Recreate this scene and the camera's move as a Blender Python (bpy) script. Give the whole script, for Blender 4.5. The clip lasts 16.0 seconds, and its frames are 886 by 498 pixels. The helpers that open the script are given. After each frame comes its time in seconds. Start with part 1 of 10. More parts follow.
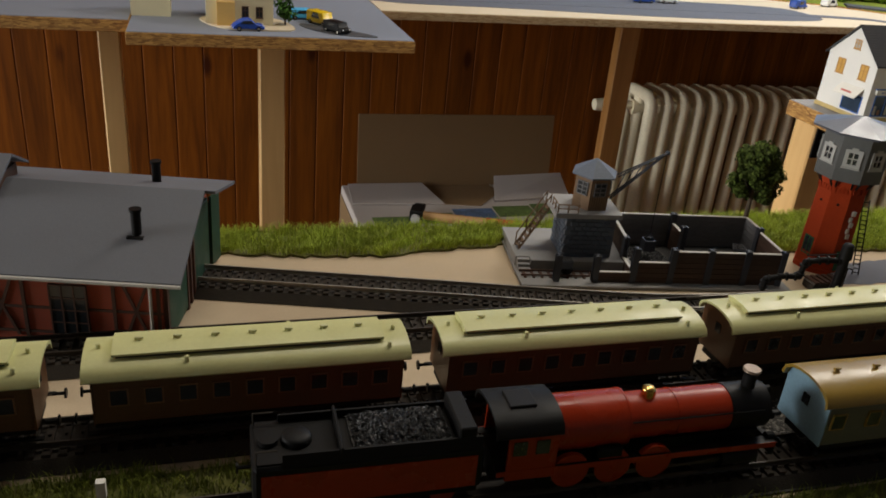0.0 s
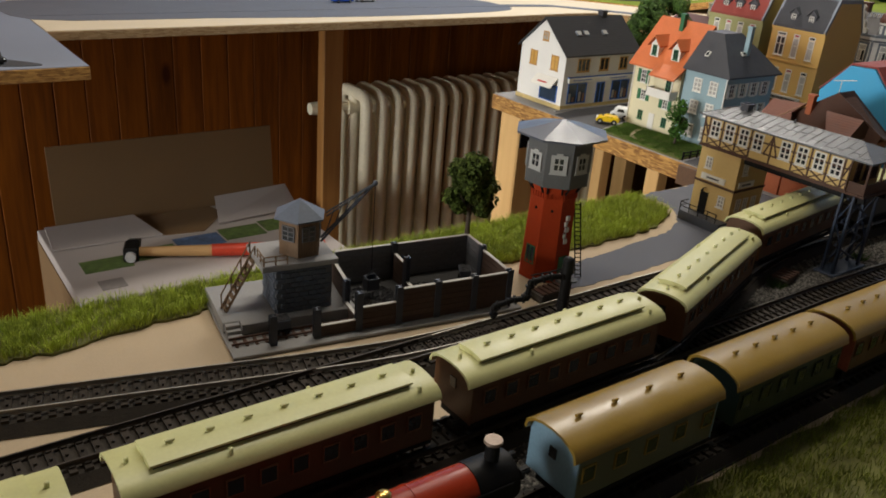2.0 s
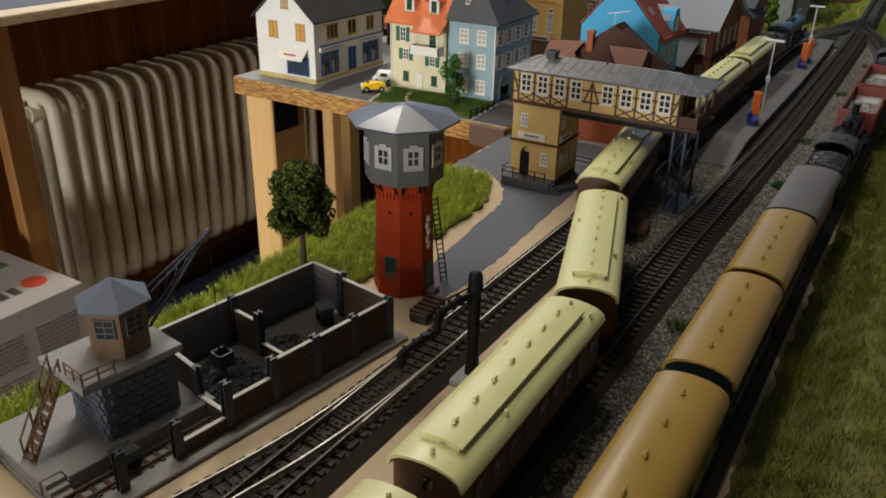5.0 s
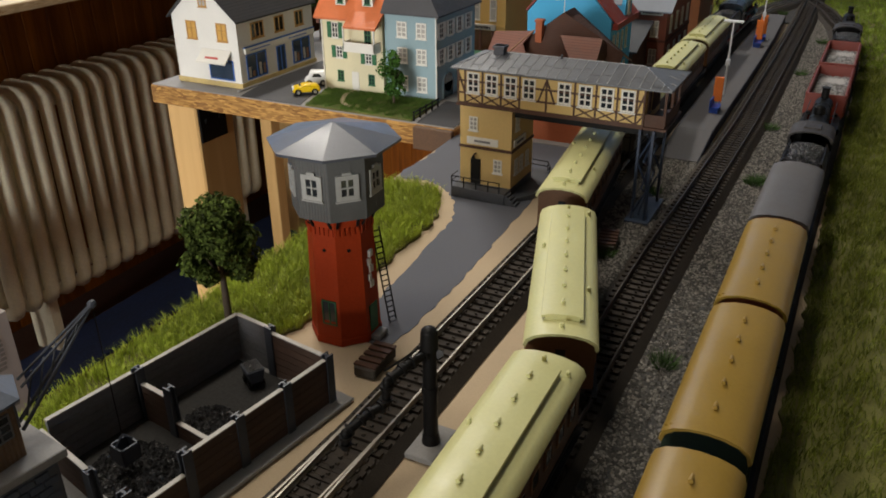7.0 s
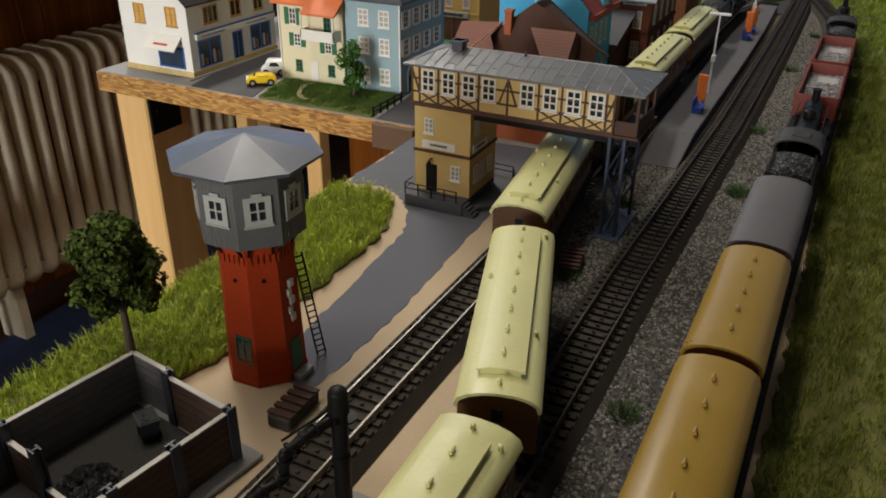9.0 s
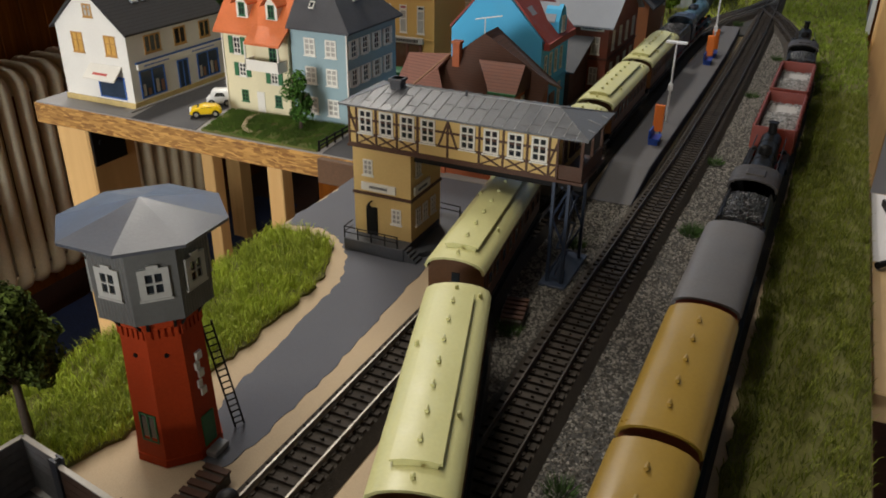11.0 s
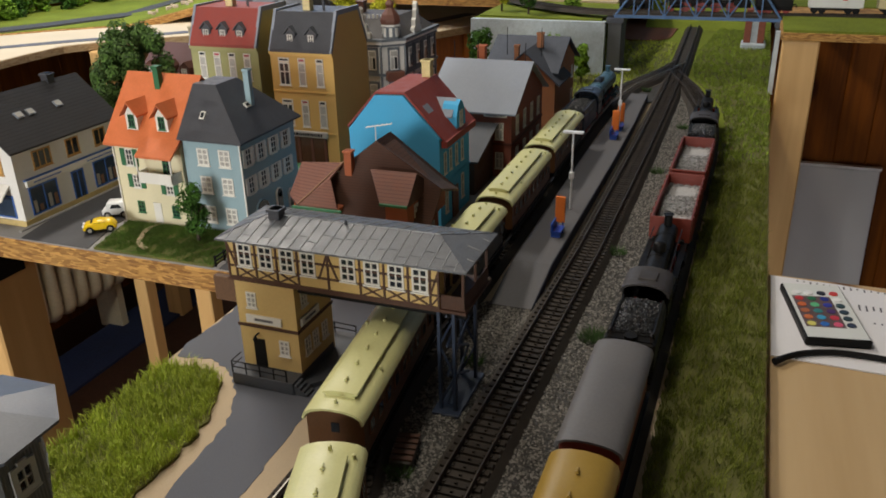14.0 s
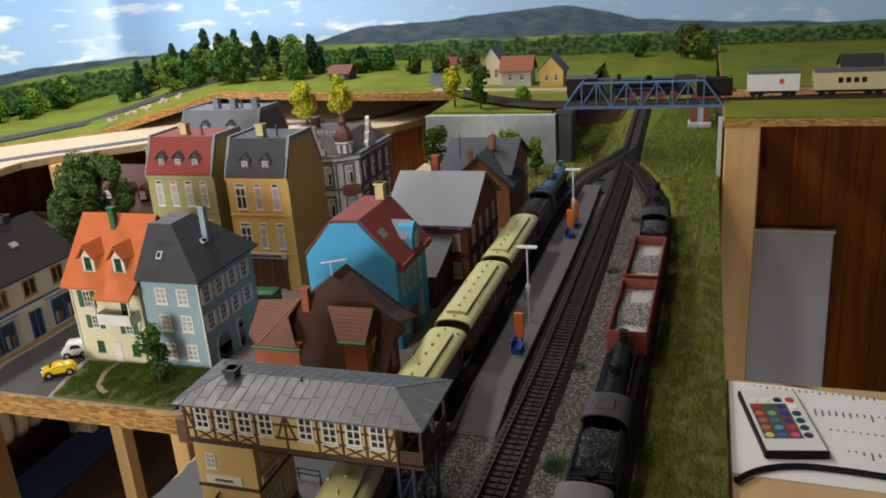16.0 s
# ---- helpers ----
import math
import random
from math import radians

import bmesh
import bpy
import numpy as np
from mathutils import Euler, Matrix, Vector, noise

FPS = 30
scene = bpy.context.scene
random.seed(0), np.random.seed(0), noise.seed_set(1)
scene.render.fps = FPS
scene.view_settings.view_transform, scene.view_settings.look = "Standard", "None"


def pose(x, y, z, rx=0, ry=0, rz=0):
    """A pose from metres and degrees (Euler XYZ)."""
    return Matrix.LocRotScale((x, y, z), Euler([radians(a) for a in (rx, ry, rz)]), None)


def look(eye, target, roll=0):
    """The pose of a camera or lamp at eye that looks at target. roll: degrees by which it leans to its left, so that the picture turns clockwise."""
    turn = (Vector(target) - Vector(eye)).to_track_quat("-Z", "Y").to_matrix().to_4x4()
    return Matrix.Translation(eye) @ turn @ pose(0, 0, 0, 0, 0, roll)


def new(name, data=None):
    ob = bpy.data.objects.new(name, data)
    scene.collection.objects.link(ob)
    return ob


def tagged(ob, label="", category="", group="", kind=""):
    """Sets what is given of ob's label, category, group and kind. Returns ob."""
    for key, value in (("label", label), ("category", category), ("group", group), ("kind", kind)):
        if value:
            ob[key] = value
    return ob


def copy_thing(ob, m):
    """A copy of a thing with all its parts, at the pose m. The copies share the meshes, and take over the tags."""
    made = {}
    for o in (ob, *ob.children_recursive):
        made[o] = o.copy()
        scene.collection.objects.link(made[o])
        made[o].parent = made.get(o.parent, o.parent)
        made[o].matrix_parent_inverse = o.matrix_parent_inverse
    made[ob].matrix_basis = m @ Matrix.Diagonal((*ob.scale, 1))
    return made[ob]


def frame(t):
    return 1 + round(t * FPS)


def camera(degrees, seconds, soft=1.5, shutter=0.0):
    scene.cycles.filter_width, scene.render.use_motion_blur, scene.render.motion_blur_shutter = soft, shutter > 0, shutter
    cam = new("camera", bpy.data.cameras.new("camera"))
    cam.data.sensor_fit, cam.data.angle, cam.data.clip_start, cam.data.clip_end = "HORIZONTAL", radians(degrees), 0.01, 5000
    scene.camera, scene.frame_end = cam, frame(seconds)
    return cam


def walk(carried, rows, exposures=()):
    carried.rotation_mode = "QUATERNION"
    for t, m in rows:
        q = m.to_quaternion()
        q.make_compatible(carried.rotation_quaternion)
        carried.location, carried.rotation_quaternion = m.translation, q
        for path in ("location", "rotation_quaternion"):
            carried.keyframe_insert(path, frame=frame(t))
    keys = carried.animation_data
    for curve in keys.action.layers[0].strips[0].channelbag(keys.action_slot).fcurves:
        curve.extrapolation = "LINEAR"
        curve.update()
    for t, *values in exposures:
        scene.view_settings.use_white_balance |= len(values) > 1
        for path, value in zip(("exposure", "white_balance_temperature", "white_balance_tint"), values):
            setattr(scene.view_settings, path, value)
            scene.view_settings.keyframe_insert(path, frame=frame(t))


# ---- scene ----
cam = camera(57.5, 16.0, soft=1.8)
METRES, EYE, TILT, LEAN, TURN = 0.55, 0.25025, 0.0, 0.0, -17.7
ROWS = [
    (0.0, 0.0, 0.0, 0.0, 2.32, -25.13, -4.96),
    (0.5, 0.0036, 0.0181, 0.009, -2.76, -25.05, -5.75),
    (1.0, 0.0057, 0.0497, 0.0081, -8.76, -24.84, -6.07),
    (1.5, 0.0382, 0.0863, -0.0034, -13.99, -24.75, -5.29),
    (2.0, 0.056, 0.1322, 0.0114, -17.65, -23.75, -4.33),
    (2.5, 0.0429, 0.1807, 0.0075, -21.21, -23.52, -3.72),
    (3.0, 0.0366, 0.2203, 0.0178, -25.84, -23.93, -2.62),
    (3.5, 0.004, 0.2565, 0.0224, -29.83, -24.02, -2.09),
    (4.0, -0.012, 0.298, 0.0159, -33.21, -24.2, -1.91),
    (4.5, -0.0066, 0.3382, 0.007, -37.09, -24.72, -1.46),
    (5.0, 0.0067, 0.3856, -0.0127, -41.0, -25.39, -1.07),
    (7.5, 0.1291, 0.492, -0.0247, -45.58, -26.59, 0.31),
    (8.0, 0.1569, 0.5033, -0.0292, -45.58, -27.02, -0.05),
    (10.5, 0.273, 0.5336, -0.0252, -46.04, -27.86, -1.01),
    (11.0, 0.2866, 0.5311, -0.0124, -47.26, -26.94, -0.67),
    (11.5, 0.2965, 0.5342, -0.0124, -48.08, -26.46, -0.37),
    (12.0, 0.3061, 0.5342, -0.0088, -48.72, -26.14, -0.25),
    (12.5, 0.3149, 0.5335, -0.0012, -49.33, -25.92, -0.22),
    (13.0, 0.3285, 0.537, 0.0156, -49.89, -25.49, -0.07),
    (13.5, 0.3546, 0.5261, 0.0393, -50.65, -24.67, 0.51),
    (14.0, 0.3802, 0.5161, 0.0594, -51.91, -23.82, 1.23),
    (14.5, 0.3998, 0.5124, 0.0788, -53.02, -23.0, 2.03),
    (15.0, 0.4095, 0.5142, 0.1075, -53.81, -21.91, 2.66),
    (15.5, 0.4121, 0.5067, 0.1322, -54.54, -20.56, 3.36),
    (16.0, 0.4118, 0.5061, 0.1482, -55.01, -19.34, 3.89),
]
walk(cam, [(t, pose(0, 0, EYE, TILT, LEAN, TURN) @ pose(METRES * x, METRES * y, METRES * z, 90 + pitch, roll, yaw)) for t, x, y, z, yaw, pitch, roll in ROWS])

# ---- light ----
world = bpy.data.worlds.new("room_world")
scene.world = world
world.use_nodes = True
world.node_tree.nodes["Background"].inputs[0].default_value = (1.0, 0.93, 0.82, 1)
world.node_tree.nodes["Background"].inputs[1].default_value = 0.12


def area_lamp(name, eye, target, sx, sy, power, color):
    data = bpy.data.lights.new(name, "AREA")
    data.shape, data.size, data.size_y, data.energy, data.color = "RECTANGLE", sx, sy, power, color
    ob = new(name, data)
    ob.matrix_world = look(eye, target)
    return ob


area_lamp("ceiling_light_a", (0.45, 0.75, 1.34), (0.45, 0.75, 0), 0.9, 0.14, 8.5, (1.0, 0.91, 0.77))
area_lamp("ceiling_light_b", (1.60, 1.40, 1.34), (1.60, 1.40, 0), 0.9, 0.14, 25.0, (1.0, 0.93, 0.84))
area_lamp("window_light", (-4.3, 0.85, 0.30), (1.0, 0.85, -0.1), 1.6, 1.5, 200, (0.96, 0.96, 0.93))


# ---- materials ----
def mat(name, color, rough=0.6, metal=0.0, vary=0.25, scale=60.0, bump=0.15, fine=600.0, spec=0.5, island=0.0, objvary=0.0, alpha=None):
    """A painted or natural surface with variation at a coarse and a fine scale."""
    m = bpy.data.materials.new(name)
    m.use_nodes = True
    nt = m.node_tree
    b = nt.nodes["Principled BSDF"]
    b.inputs["Roughness"].default_value, b.inputs["Metallic"].default_value = rough, metal
    b.inputs["Specular IOR Level"].default_value = spec
    co = nt.nodes.new("ShaderNodeTexCoord")
    n1, n2 = nt.nodes.new("ShaderNodeTexNoise"), nt.nodes.new("ShaderNodeTexNoise")
    for n, s, d in ((n1, scale, 5), (n2, fine, 3)):
        n.inputs["Scale"].default_value, n.inputs["Detail"].default_value = s, d
        nt.links.new(co.outputs["Object"], n.inputs["Vector"])
    add = nt.nodes.new("ShaderNodeMath")
    add.operation = "ADD"
    nt.links.new(n1.outputs["Fac"], add.inputs[0]), nt.links.new(n2.outputs["Fac"], add.inputs[1])
    last = add
    if island or objvary:
        src = nt.nodes.new("ShaderNodeNewGeometry" if island else "ShaderNodeObjectInfo")
        k = nt.nodes.new("ShaderNodeMath")
        k.operation, k.inputs[1].default_value, k.inputs[2].default_value = "MULTIPLY_ADD", 2 * (island or objvary), 0
        nt.links.new(src.outputs["Random Per Island" if island else "Random"], k.inputs[0])
        nt.links.new(add.outputs[0], k.inputs[2])
        sub = nt.nodes.new("ShaderNodeMath")
        sub.operation, sub.inputs[1].default_value = "SUBTRACT", (island or objvary)
        nt.links.new(k.outputs[0], sub.inputs[0])
        last = sub
    ramp = nt.nodes.new("ShaderNodeMapRange")
    ramp.inputs[1].default_value, ramp.inputs[2].default_value = 0.6, 1.4
    ramp.inputs[3].default_value, ramp.inputs[4].default_value = 1 - vary, 1 + vary
    nt.links.new(last.outputs[0], ramp.inputs[0])
    mul = nt.nodes.new("ShaderNodeVectorMath")
    mul.operation = "SCALE"
    mul.inputs[0].default_value = color[:3]
    nt.links.new(ramp.outputs[0], mul.inputs["Scale"])
    nt.links.new(mul.outputs[0], b.inputs["Base Color"])
    rr = nt.nodes.new("ShaderNodeMapRange")
    rr.inputs[1].default_value, rr.inputs[2].default_value = 0.3, 0.7
    rr.inputs[3].default_value, rr.inputs[4].default_value = max(0.02, rough - 0.1), min(1, rough + 0.1)
    nt.links.new(n1.outputs["Fac"], rr.inputs[0]), nt.links.new(rr.outputs[0], b.inputs["Roughness"])
    if bump:
        bp = nt.nodes.new("ShaderNodeBump")
        bp.inputs["Strength"].default_value, bp.inputs["Distance"].default_value = bump, 0.0006
        nt.links.new(n2.outputs["Fac"], bp.inputs["Height"]), nt.links.new(bp.outputs[0], b.inputs["Normal"])
    return m


def wood_mat(name, light, dark, axis=2, ring=14.0, rough=0.5, knots=True, objvary=0.0, spec=0.5):
    """Timber whose grain runs along the given axis."""
    m = bpy.data.materials.new(name)
    m.use_nodes = True
    nt = m.node_tree
    b = nt.nodes["Principled BSDF"]
    b.inputs["Roughness"].default_value, b.inputs["Specular IOR Level"].default_value = rough, spec
    co, mp = nt.nodes.new("ShaderNodeTexCoord"), nt.nodes.new("ShaderNodeMapping")
    sc = [ring, ring, ring]
    sc[axis] = ring * 0.07
    mp.inputs["Scale"].default_value = sc
    nt.links.new(co.outputs["Object"], mp.inputs["Vector"])
    oi = nt.nodes.new("ShaderNodeObjectInfo")
    off = nt.nodes.new("ShaderNodeVectorMath")
    off.operation = "MULTIPLY_ADD"
    off.inputs[1].default_value = (37, 53, 29)
    nt.links.new(oi.outputs["Random"], off.inputs[0]), nt.links.new(mp.outputs[0], off.inputs[2])
    n1, n2 = nt.nodes.new("ShaderNodeTexNoise"), nt.nodes.new("ShaderNodeTexNoise")
    n1.inputs["Scale"].default_value, n1.inputs["Detail"].default_value, n1.inputs["Distortion"].default_value = 1.6, 6, 0.8
    n2.inputs["Scale"].default_value, n2.inputs["Detail"].default_value = 9, 4
    nt.links.new(off.outputs[0], n1.inputs["Vector"]), nt.links.new(off.outputs[0], n2.inputs["Vector"])
    mx = nt.nodes.new("ShaderNodeMath")
    mx.operation, mx.inputs[1].default_value, mx.inputs[2].default_value = "MULTIPLY_ADD", 0.4, 0.0
    nt.links.new(n2.outputs["Fac"], mx.inputs[0]), nt.links.new(n1.outputs["Fac"], mx.inputs[2])
    ramp = nt.nodes.new("ShaderNodeValToRGB")
    ramp.color_ramp.elements[0].position, ramp.color_ramp.elements[1].position = 0.5, 0.9
    ramp.color_ramp.elements[0].color, ramp.color_ramp.elements[1].color = (*dark, 1), (*light, 1)
    nt.links.new(mx.outputs[0], ramp.inputs[0])
    out = ramp.outputs[0]
    if knots:
        v = nt.nodes.new("ShaderNodeTexVoronoi")
        mp2 = nt.nodes.new("ShaderNodeMapping")
        s2 = [7.0, 7.0, 7.0]
        s2[axis] = 3.2
        mp2.inputs["Scale"].default_value = s2
        nt.links.new(co.outputs["Object"], mp2.inputs["Vector"])
        ad = nt.nodes.new("ShaderNodeVectorMath")
        ad.operation = "MULTIPLY_ADD"
        ad.inputs[1].default_value = (11, 7, 5)
        nt.links.new(oi.outputs["Random"], ad.inputs[0]), nt.links.new(mp2.outputs[0], ad.inputs[2]), nt.links.new(ad.outputs[0], v.inputs["Vector"])
        v.inputs["Scale"].default_value = 1.0
        kr = nt.nodes.new("ShaderNodeValToRGB")
        kr.color_ramp.elements[0].position, kr.color_ramp.elements[1].position = 0.05, 0.11
        kr.color_ramp.elements[0].color, kr.color_ramp.elements[1].color = (0.35, 0.25, 0.2, 1), (1, 1, 1, 1)
        nt.links.new(v.outputs["Distance"], kr.inputs[0])
        mm = nt.nodes.new("ShaderNodeMix")
        mm.data_type, mm.blend_type = "RGBA", "MULTIPLY"
        mm.inputs[0].default_value = 1.0
        nt.links.new(out, mm.inputs[6]), nt.links.new(kr.outputs[0], mm.inputs[7])
        out = mm.outputs[2]
    if objvary:
        hs = nt.nodes.new("ShaderNodeHueSaturation")
        mr = nt.nodes.new("ShaderNodeMapRange")
        mr.inputs[3].default_value, mr.inputs[4].default_value = 1 - objvary, 1 + objvary
        nt.links.new(oi.outputs["Random"], mr.inputs[0]), nt.links.new(mr.outputs[0], hs.inputs["Value"])
        nt.links.new(out, hs.inputs["Color"])
        out = hs.outputs[0]
    nt.links.new(out, b.inputs["Base Color"])
    bp = nt.nodes.new("ShaderNodeBump")
    bp.inputs["Strength"].default_value, bp.inputs["Distance"].default_value = 0.12, 0.001
    nt.links.new(mx.outputs[0], bp.inputs["Height"]), nt.links.new(bp.outputs[0], b.inputs["Normal"])
    return m


def glass_mat(name, color=(0.02, 0.025, 0.03)):
    return mat(name, color, rough=0.12, vary=0.3, scale=40, bump=0, spec=0.6)


def speckle_mat(name, a, b_, scale, rough=0.85, stretch=None):
    """Chips or grains of two colours; stretch flattens the chips into strands."""
    m = mat(name, a, rough=rough, bump=0.4, fine=scale)
    nt = m.node_tree
    v = nt.nodes.new("ShaderNodeTexVoronoi")
    v.inputs["Scale"].default_value = scale
    co = nt.nodes.new("ShaderNodeTexCoord")
    if stretch:
        mp = nt.nodes.new("ShaderNodeMapping")
        mp.inputs["Scale"].default_value = stretch
        nt.links.new(co.outputs["Object"], mp.inputs[0]), nt.links.new(mp.outputs[0], v.inputs["Vector"])
        bend = nt.nodes.new("ShaderNodeTexNoise")
        bend.inputs["Scale"].default_value = 30
        nt.links.new(co.outputs["Object"], bend.inputs["Vector"])
        warp = nt.nodes.new("ShaderNodeVectorMath")
        warp.operation = "MULTIPLY_ADD"
        warp.inputs[1].default_value = (0.012, 0.012, 0.006)
        nt.links.new(bend.outputs["Color"], warp.inputs[0]), nt.links.new(co.outputs["Object"], warp.inputs[2])
        nt.links.new(warp.outputs[0], mp.inputs[0])
    else:
        nt.links.new(co.outputs["Object"], v.inputs["Vector"])
    hs = nt.nodes.new("ShaderNodeSeparateColor")
    nt.links.new(v.outputs["Color"], hs.inputs[0])
    mx = nt.nodes.new("ShaderNodeMix")
    mx.data_type = "RGBA"
    mx.inputs[6].default_value, mx.inputs[7].default_value = (*a, 1), (*b_, 1)
    nt.links.new(hs.outputs[0], mx.inputs[0])
    nt.links.new(mx.outputs[2], nt.nodes["Principled BSDF"].inputs["Base Color"])
    return m


SAND = mat("sand_base", (0.50, 0.39, 0.26), 0.9, vary=0.12, scale=25, fine=1500, bump=0.25)
ROADGREY = mat("road_paint", (0.102, 0.107, 0.128), 0.8, vary=0.12, scale=18, fine=1200, bump=0.2)
SOIL = mat("grass_soil", (0.12, 0.12, 0.03), 0.95, vary=0.4, scale=60, fine=900, bump=0.4)
BALLAST_BASE = speckle_mat("ballast_bed", (0.018, 0.017, 0.016), (0.06, 0.056, 0.05), 700)
ROADBED = mat("track_bed_plastic", (0.047, 0.040, 0.033), 0.85, vary=0.35, scale=90, fine=1400, bump=0.6, spec=0.2)
SLEEPER = mat("sleeper_plastic", (0.038, 0.031, 0.025), 0.7, vary=0.3, scale=300, fine=1500, objvary=0.35, spec=0.15)
RAIL = mat("rail_metal", (0.05, 0.04, 0.032), 0.55, metal=0.4, vary=0.3, scale=80, bump=0.05)
RAILBRIGHT = mat("rail_bright", (0.36, 0.335, 0.29), 0.55, metal=1.0, vary=0.2, scale=80, bump=0.05)
OSBEDGE = speckle_mat("osb_edge_chips", (0.56, 0.31, 0.085), (0.21, 0.095, 0.026), 620, 0.85, (0.2, 0.2, 1.0))
PALEEDGE = speckle_mat("pale_chipboard_edge", (0.44, 0.31, 0.17), (0.27, 0.17, 0.08), 500, 0.85, (0.2, 0.2, 1.0))
PINE = wood_mat("pine_post", (0.72, 0.46, 0.19), (0.60, 0.35, 0.13), 2, 14, 0.55)
PANEL = wood_mat("wall_panel_wood", (0.225, 0.064, 0.004), (0.105, 0.028, 0.002), 2, 20, 0.62, objvary=0.14, spec=0.15)
PLY = wood_mat("plywood_top", (0.52, 0.37, 0.20), (0.43, 0.29, 0.14), 0, 9, 0.55, spec=0.3)
RADW = mat("radiator_enamel", (0.90, 0.81, 0.60), 0.4, vary=0.12, scale=12, fine=200, bump=0.08)
PLASTER = mat("ceiling_paint", (0.42, 0.40, 0.36), 0.9, vary=0.08, scale=5, fine=80)
DARKBLUE = mat("blue_cloth", (0.02, 0.035, 0.10), 0.9, vary=0.4, scale=12, fine=200)
CARD = mat("brown_cardboard", (0.17, 0.10, 0.042), 0.85, vary=0.12, scale=12)
CREAM = mat("cream_roof", (0.58, 0.57, 0.27), 0.42, vary=0.06, scale=50, bump=0.06)
OCHRE = mat("ochre_roof", (0.285, 0.180, 0.030), 0.36, vary=0.08, scale=40, bump=0.06)
GREYROOF = mat("grey_wagon_roof", (0.10, 0.095, 0.095), 0.6, vary=0.15, scale=40, bump=0.08)
BROWNBODY = mat("brown_coach_paint", (0.105, 0.044, 0.014), 0.45, vary=0.2, scale=60, bump=0.05)
GREENBODY = mat("dark_green_coach_paint", (0.015, 0.028, 0.014), 0.45, vary=0.2, scale=60, bump=0.05)
BLUEBODY = mat("pale_blue_coach_paint", (0.22, 0.36, 0.46), 0.45, vary=0.12, scale=60, bump=0.05)
OLIVEBODY = mat("olive_coach_paint", (0.12, 0.12, 0.075), 0.5, vary=0.15, scale=60, bump=0.05)
BLACK = mat("black_plastic", (0.0075, 0.0072, 0.0072), 0.5, vary=0.3, scale=80, bump=0.05, spec=0.15)
LOCOBLUE = mat("loco_blue", (0.055, 0.13, 0.185), 0.32, vary=0.15, scale=50, bump=0.04)
LOCODARK = mat("loco_dark_blue", (0.012, 0.02, 0.035), 0.4, vary=0.25, scale=60, bump=0.05)
LOCORED = mat("loco_red", (0.31, 0.028, 0.007), 0.3, vary=0.12, scale=50, bump=0.04, spec=0.25)
BRASS = mat("brass", (0.65, 0.42, 0.12), 0.25, metal=1.0, vary=0.1, bump=0)
WHEELRED = mat("wheel_red", (0.30, 0.03, 0.02), 0.5)
COAL = mat("coal", (0.016, 0.016, 0.017), 0.32, vary=0.5, scale=500, fine=2500, bump=0.5, island=0.3)
GRAVELLOAD = mat("gravel_load", (0.30, 0.30, 0.30), 0.9, vary=0.4, scale=300, island=0.5)
RUSTRED = mat("hopper_red", (0.20, 0.035, 0.022), 0.5, vary=0.15, scale=60)
GLASS = glass_mat("dark_window_glass")
GLASSBLUE = glass_mat("shop_glass", (0.03, 0.05, 0.08))
WINWHITE = mat("window_white", (0.72, 0.70, 0.64), 0.6, vary=0.06, bump=0.05)
WINWOOD = mat("window_ochre", (0.45, 0.25, 0.07), 0.6, vary=0.15, bump=0.05)


# ---- mesh helpers ----
def box(bm, x0, x1, y0, y1, z0, z1, m=None):
    r = bmesh.ops.create_cube(bm, size=1)
    t = Matrix.Translation(((x0 + x1) / 2, (y0 + y1) / 2, (z0 + z1) / 2)) @ Matrix.Diagonal((abs(x1 - x0), abs(y1 - y0), abs(z1 - z0), 1))
    bmesh.ops.transform(bm, matrix=(m @ t) if m else t, verts=r["verts"])
    return r["verts"]


def cyl(bm, a, b, r1, r2=None, seg=12, caps=True):
    """A round bar or cone from a to b."""
    a, b = Vector(a), Vector(b)
    d = b - a
    m = Matrix.Translation((a + b) / 2) @ d.to_track_quat("Z", "Y").to_matrix().to_4x4()
    r = bmesh.ops.create_cone(bm, cap_ends=caps, segments=seg, radius1=r1, radius2=r1 if r2 is None else r2, depth=d.length, matrix=m)
    return r["verts"]


def ball(bm, c, r, seg=10, squash=1.0):
    o = bmesh.ops.create_uvsphere(bm, u_segments=seg, v_segments=max(4, seg // 2 + 1), radius=r)
    bmesh.ops.transform(bm, matrix=Matrix.Translation(c) @ Matrix.Diagonal((1, 1, squash, 1)), verts=o["verts"])
    return o["verts"]


def prism(bm, pts, z0, z1, m=None):
    """An upright prism over the outline pts (x, y), counterclockwise."""
    lo = [bm.verts.new((x, y, z0)) for x, y in pts]
    hi = [bm.verts.new((x, y, z1)) for x, y in pts]
    n = len(pts)
    bm.faces.new(lo[::-1]), bm.faces.new(hi)
    for i in range(n):
        bm.faces.new((lo[i], lo[(i + 1) % n], hi[(i + 1) % n], hi[i]))
    if m:
        bmesh.ops.transform(bm, matrix=m, verts=lo + hi)
    return lo + hi


def along_x(bm, prof, x0, x1):
    """A bar along x with the outline prof (y, z)."""
    m = Matrix(((0, 0, 1, 0), (1, 0, 0, 0), (0, 1, 0, 0), (0, 0, 0, 1)))
    return prism(bm, prof, x0, x1, m)


def along_y(bm, prof, y0, y1):
    """A bar along y with the outline prof (x, z)."""
    m = Matrix(((1, 0, 0, 0), (0, 0, 1, 0), (0, 1, 0, 0), (0, 0, 0, 1)))
    return prism(bm, prof, y0, y1, m)


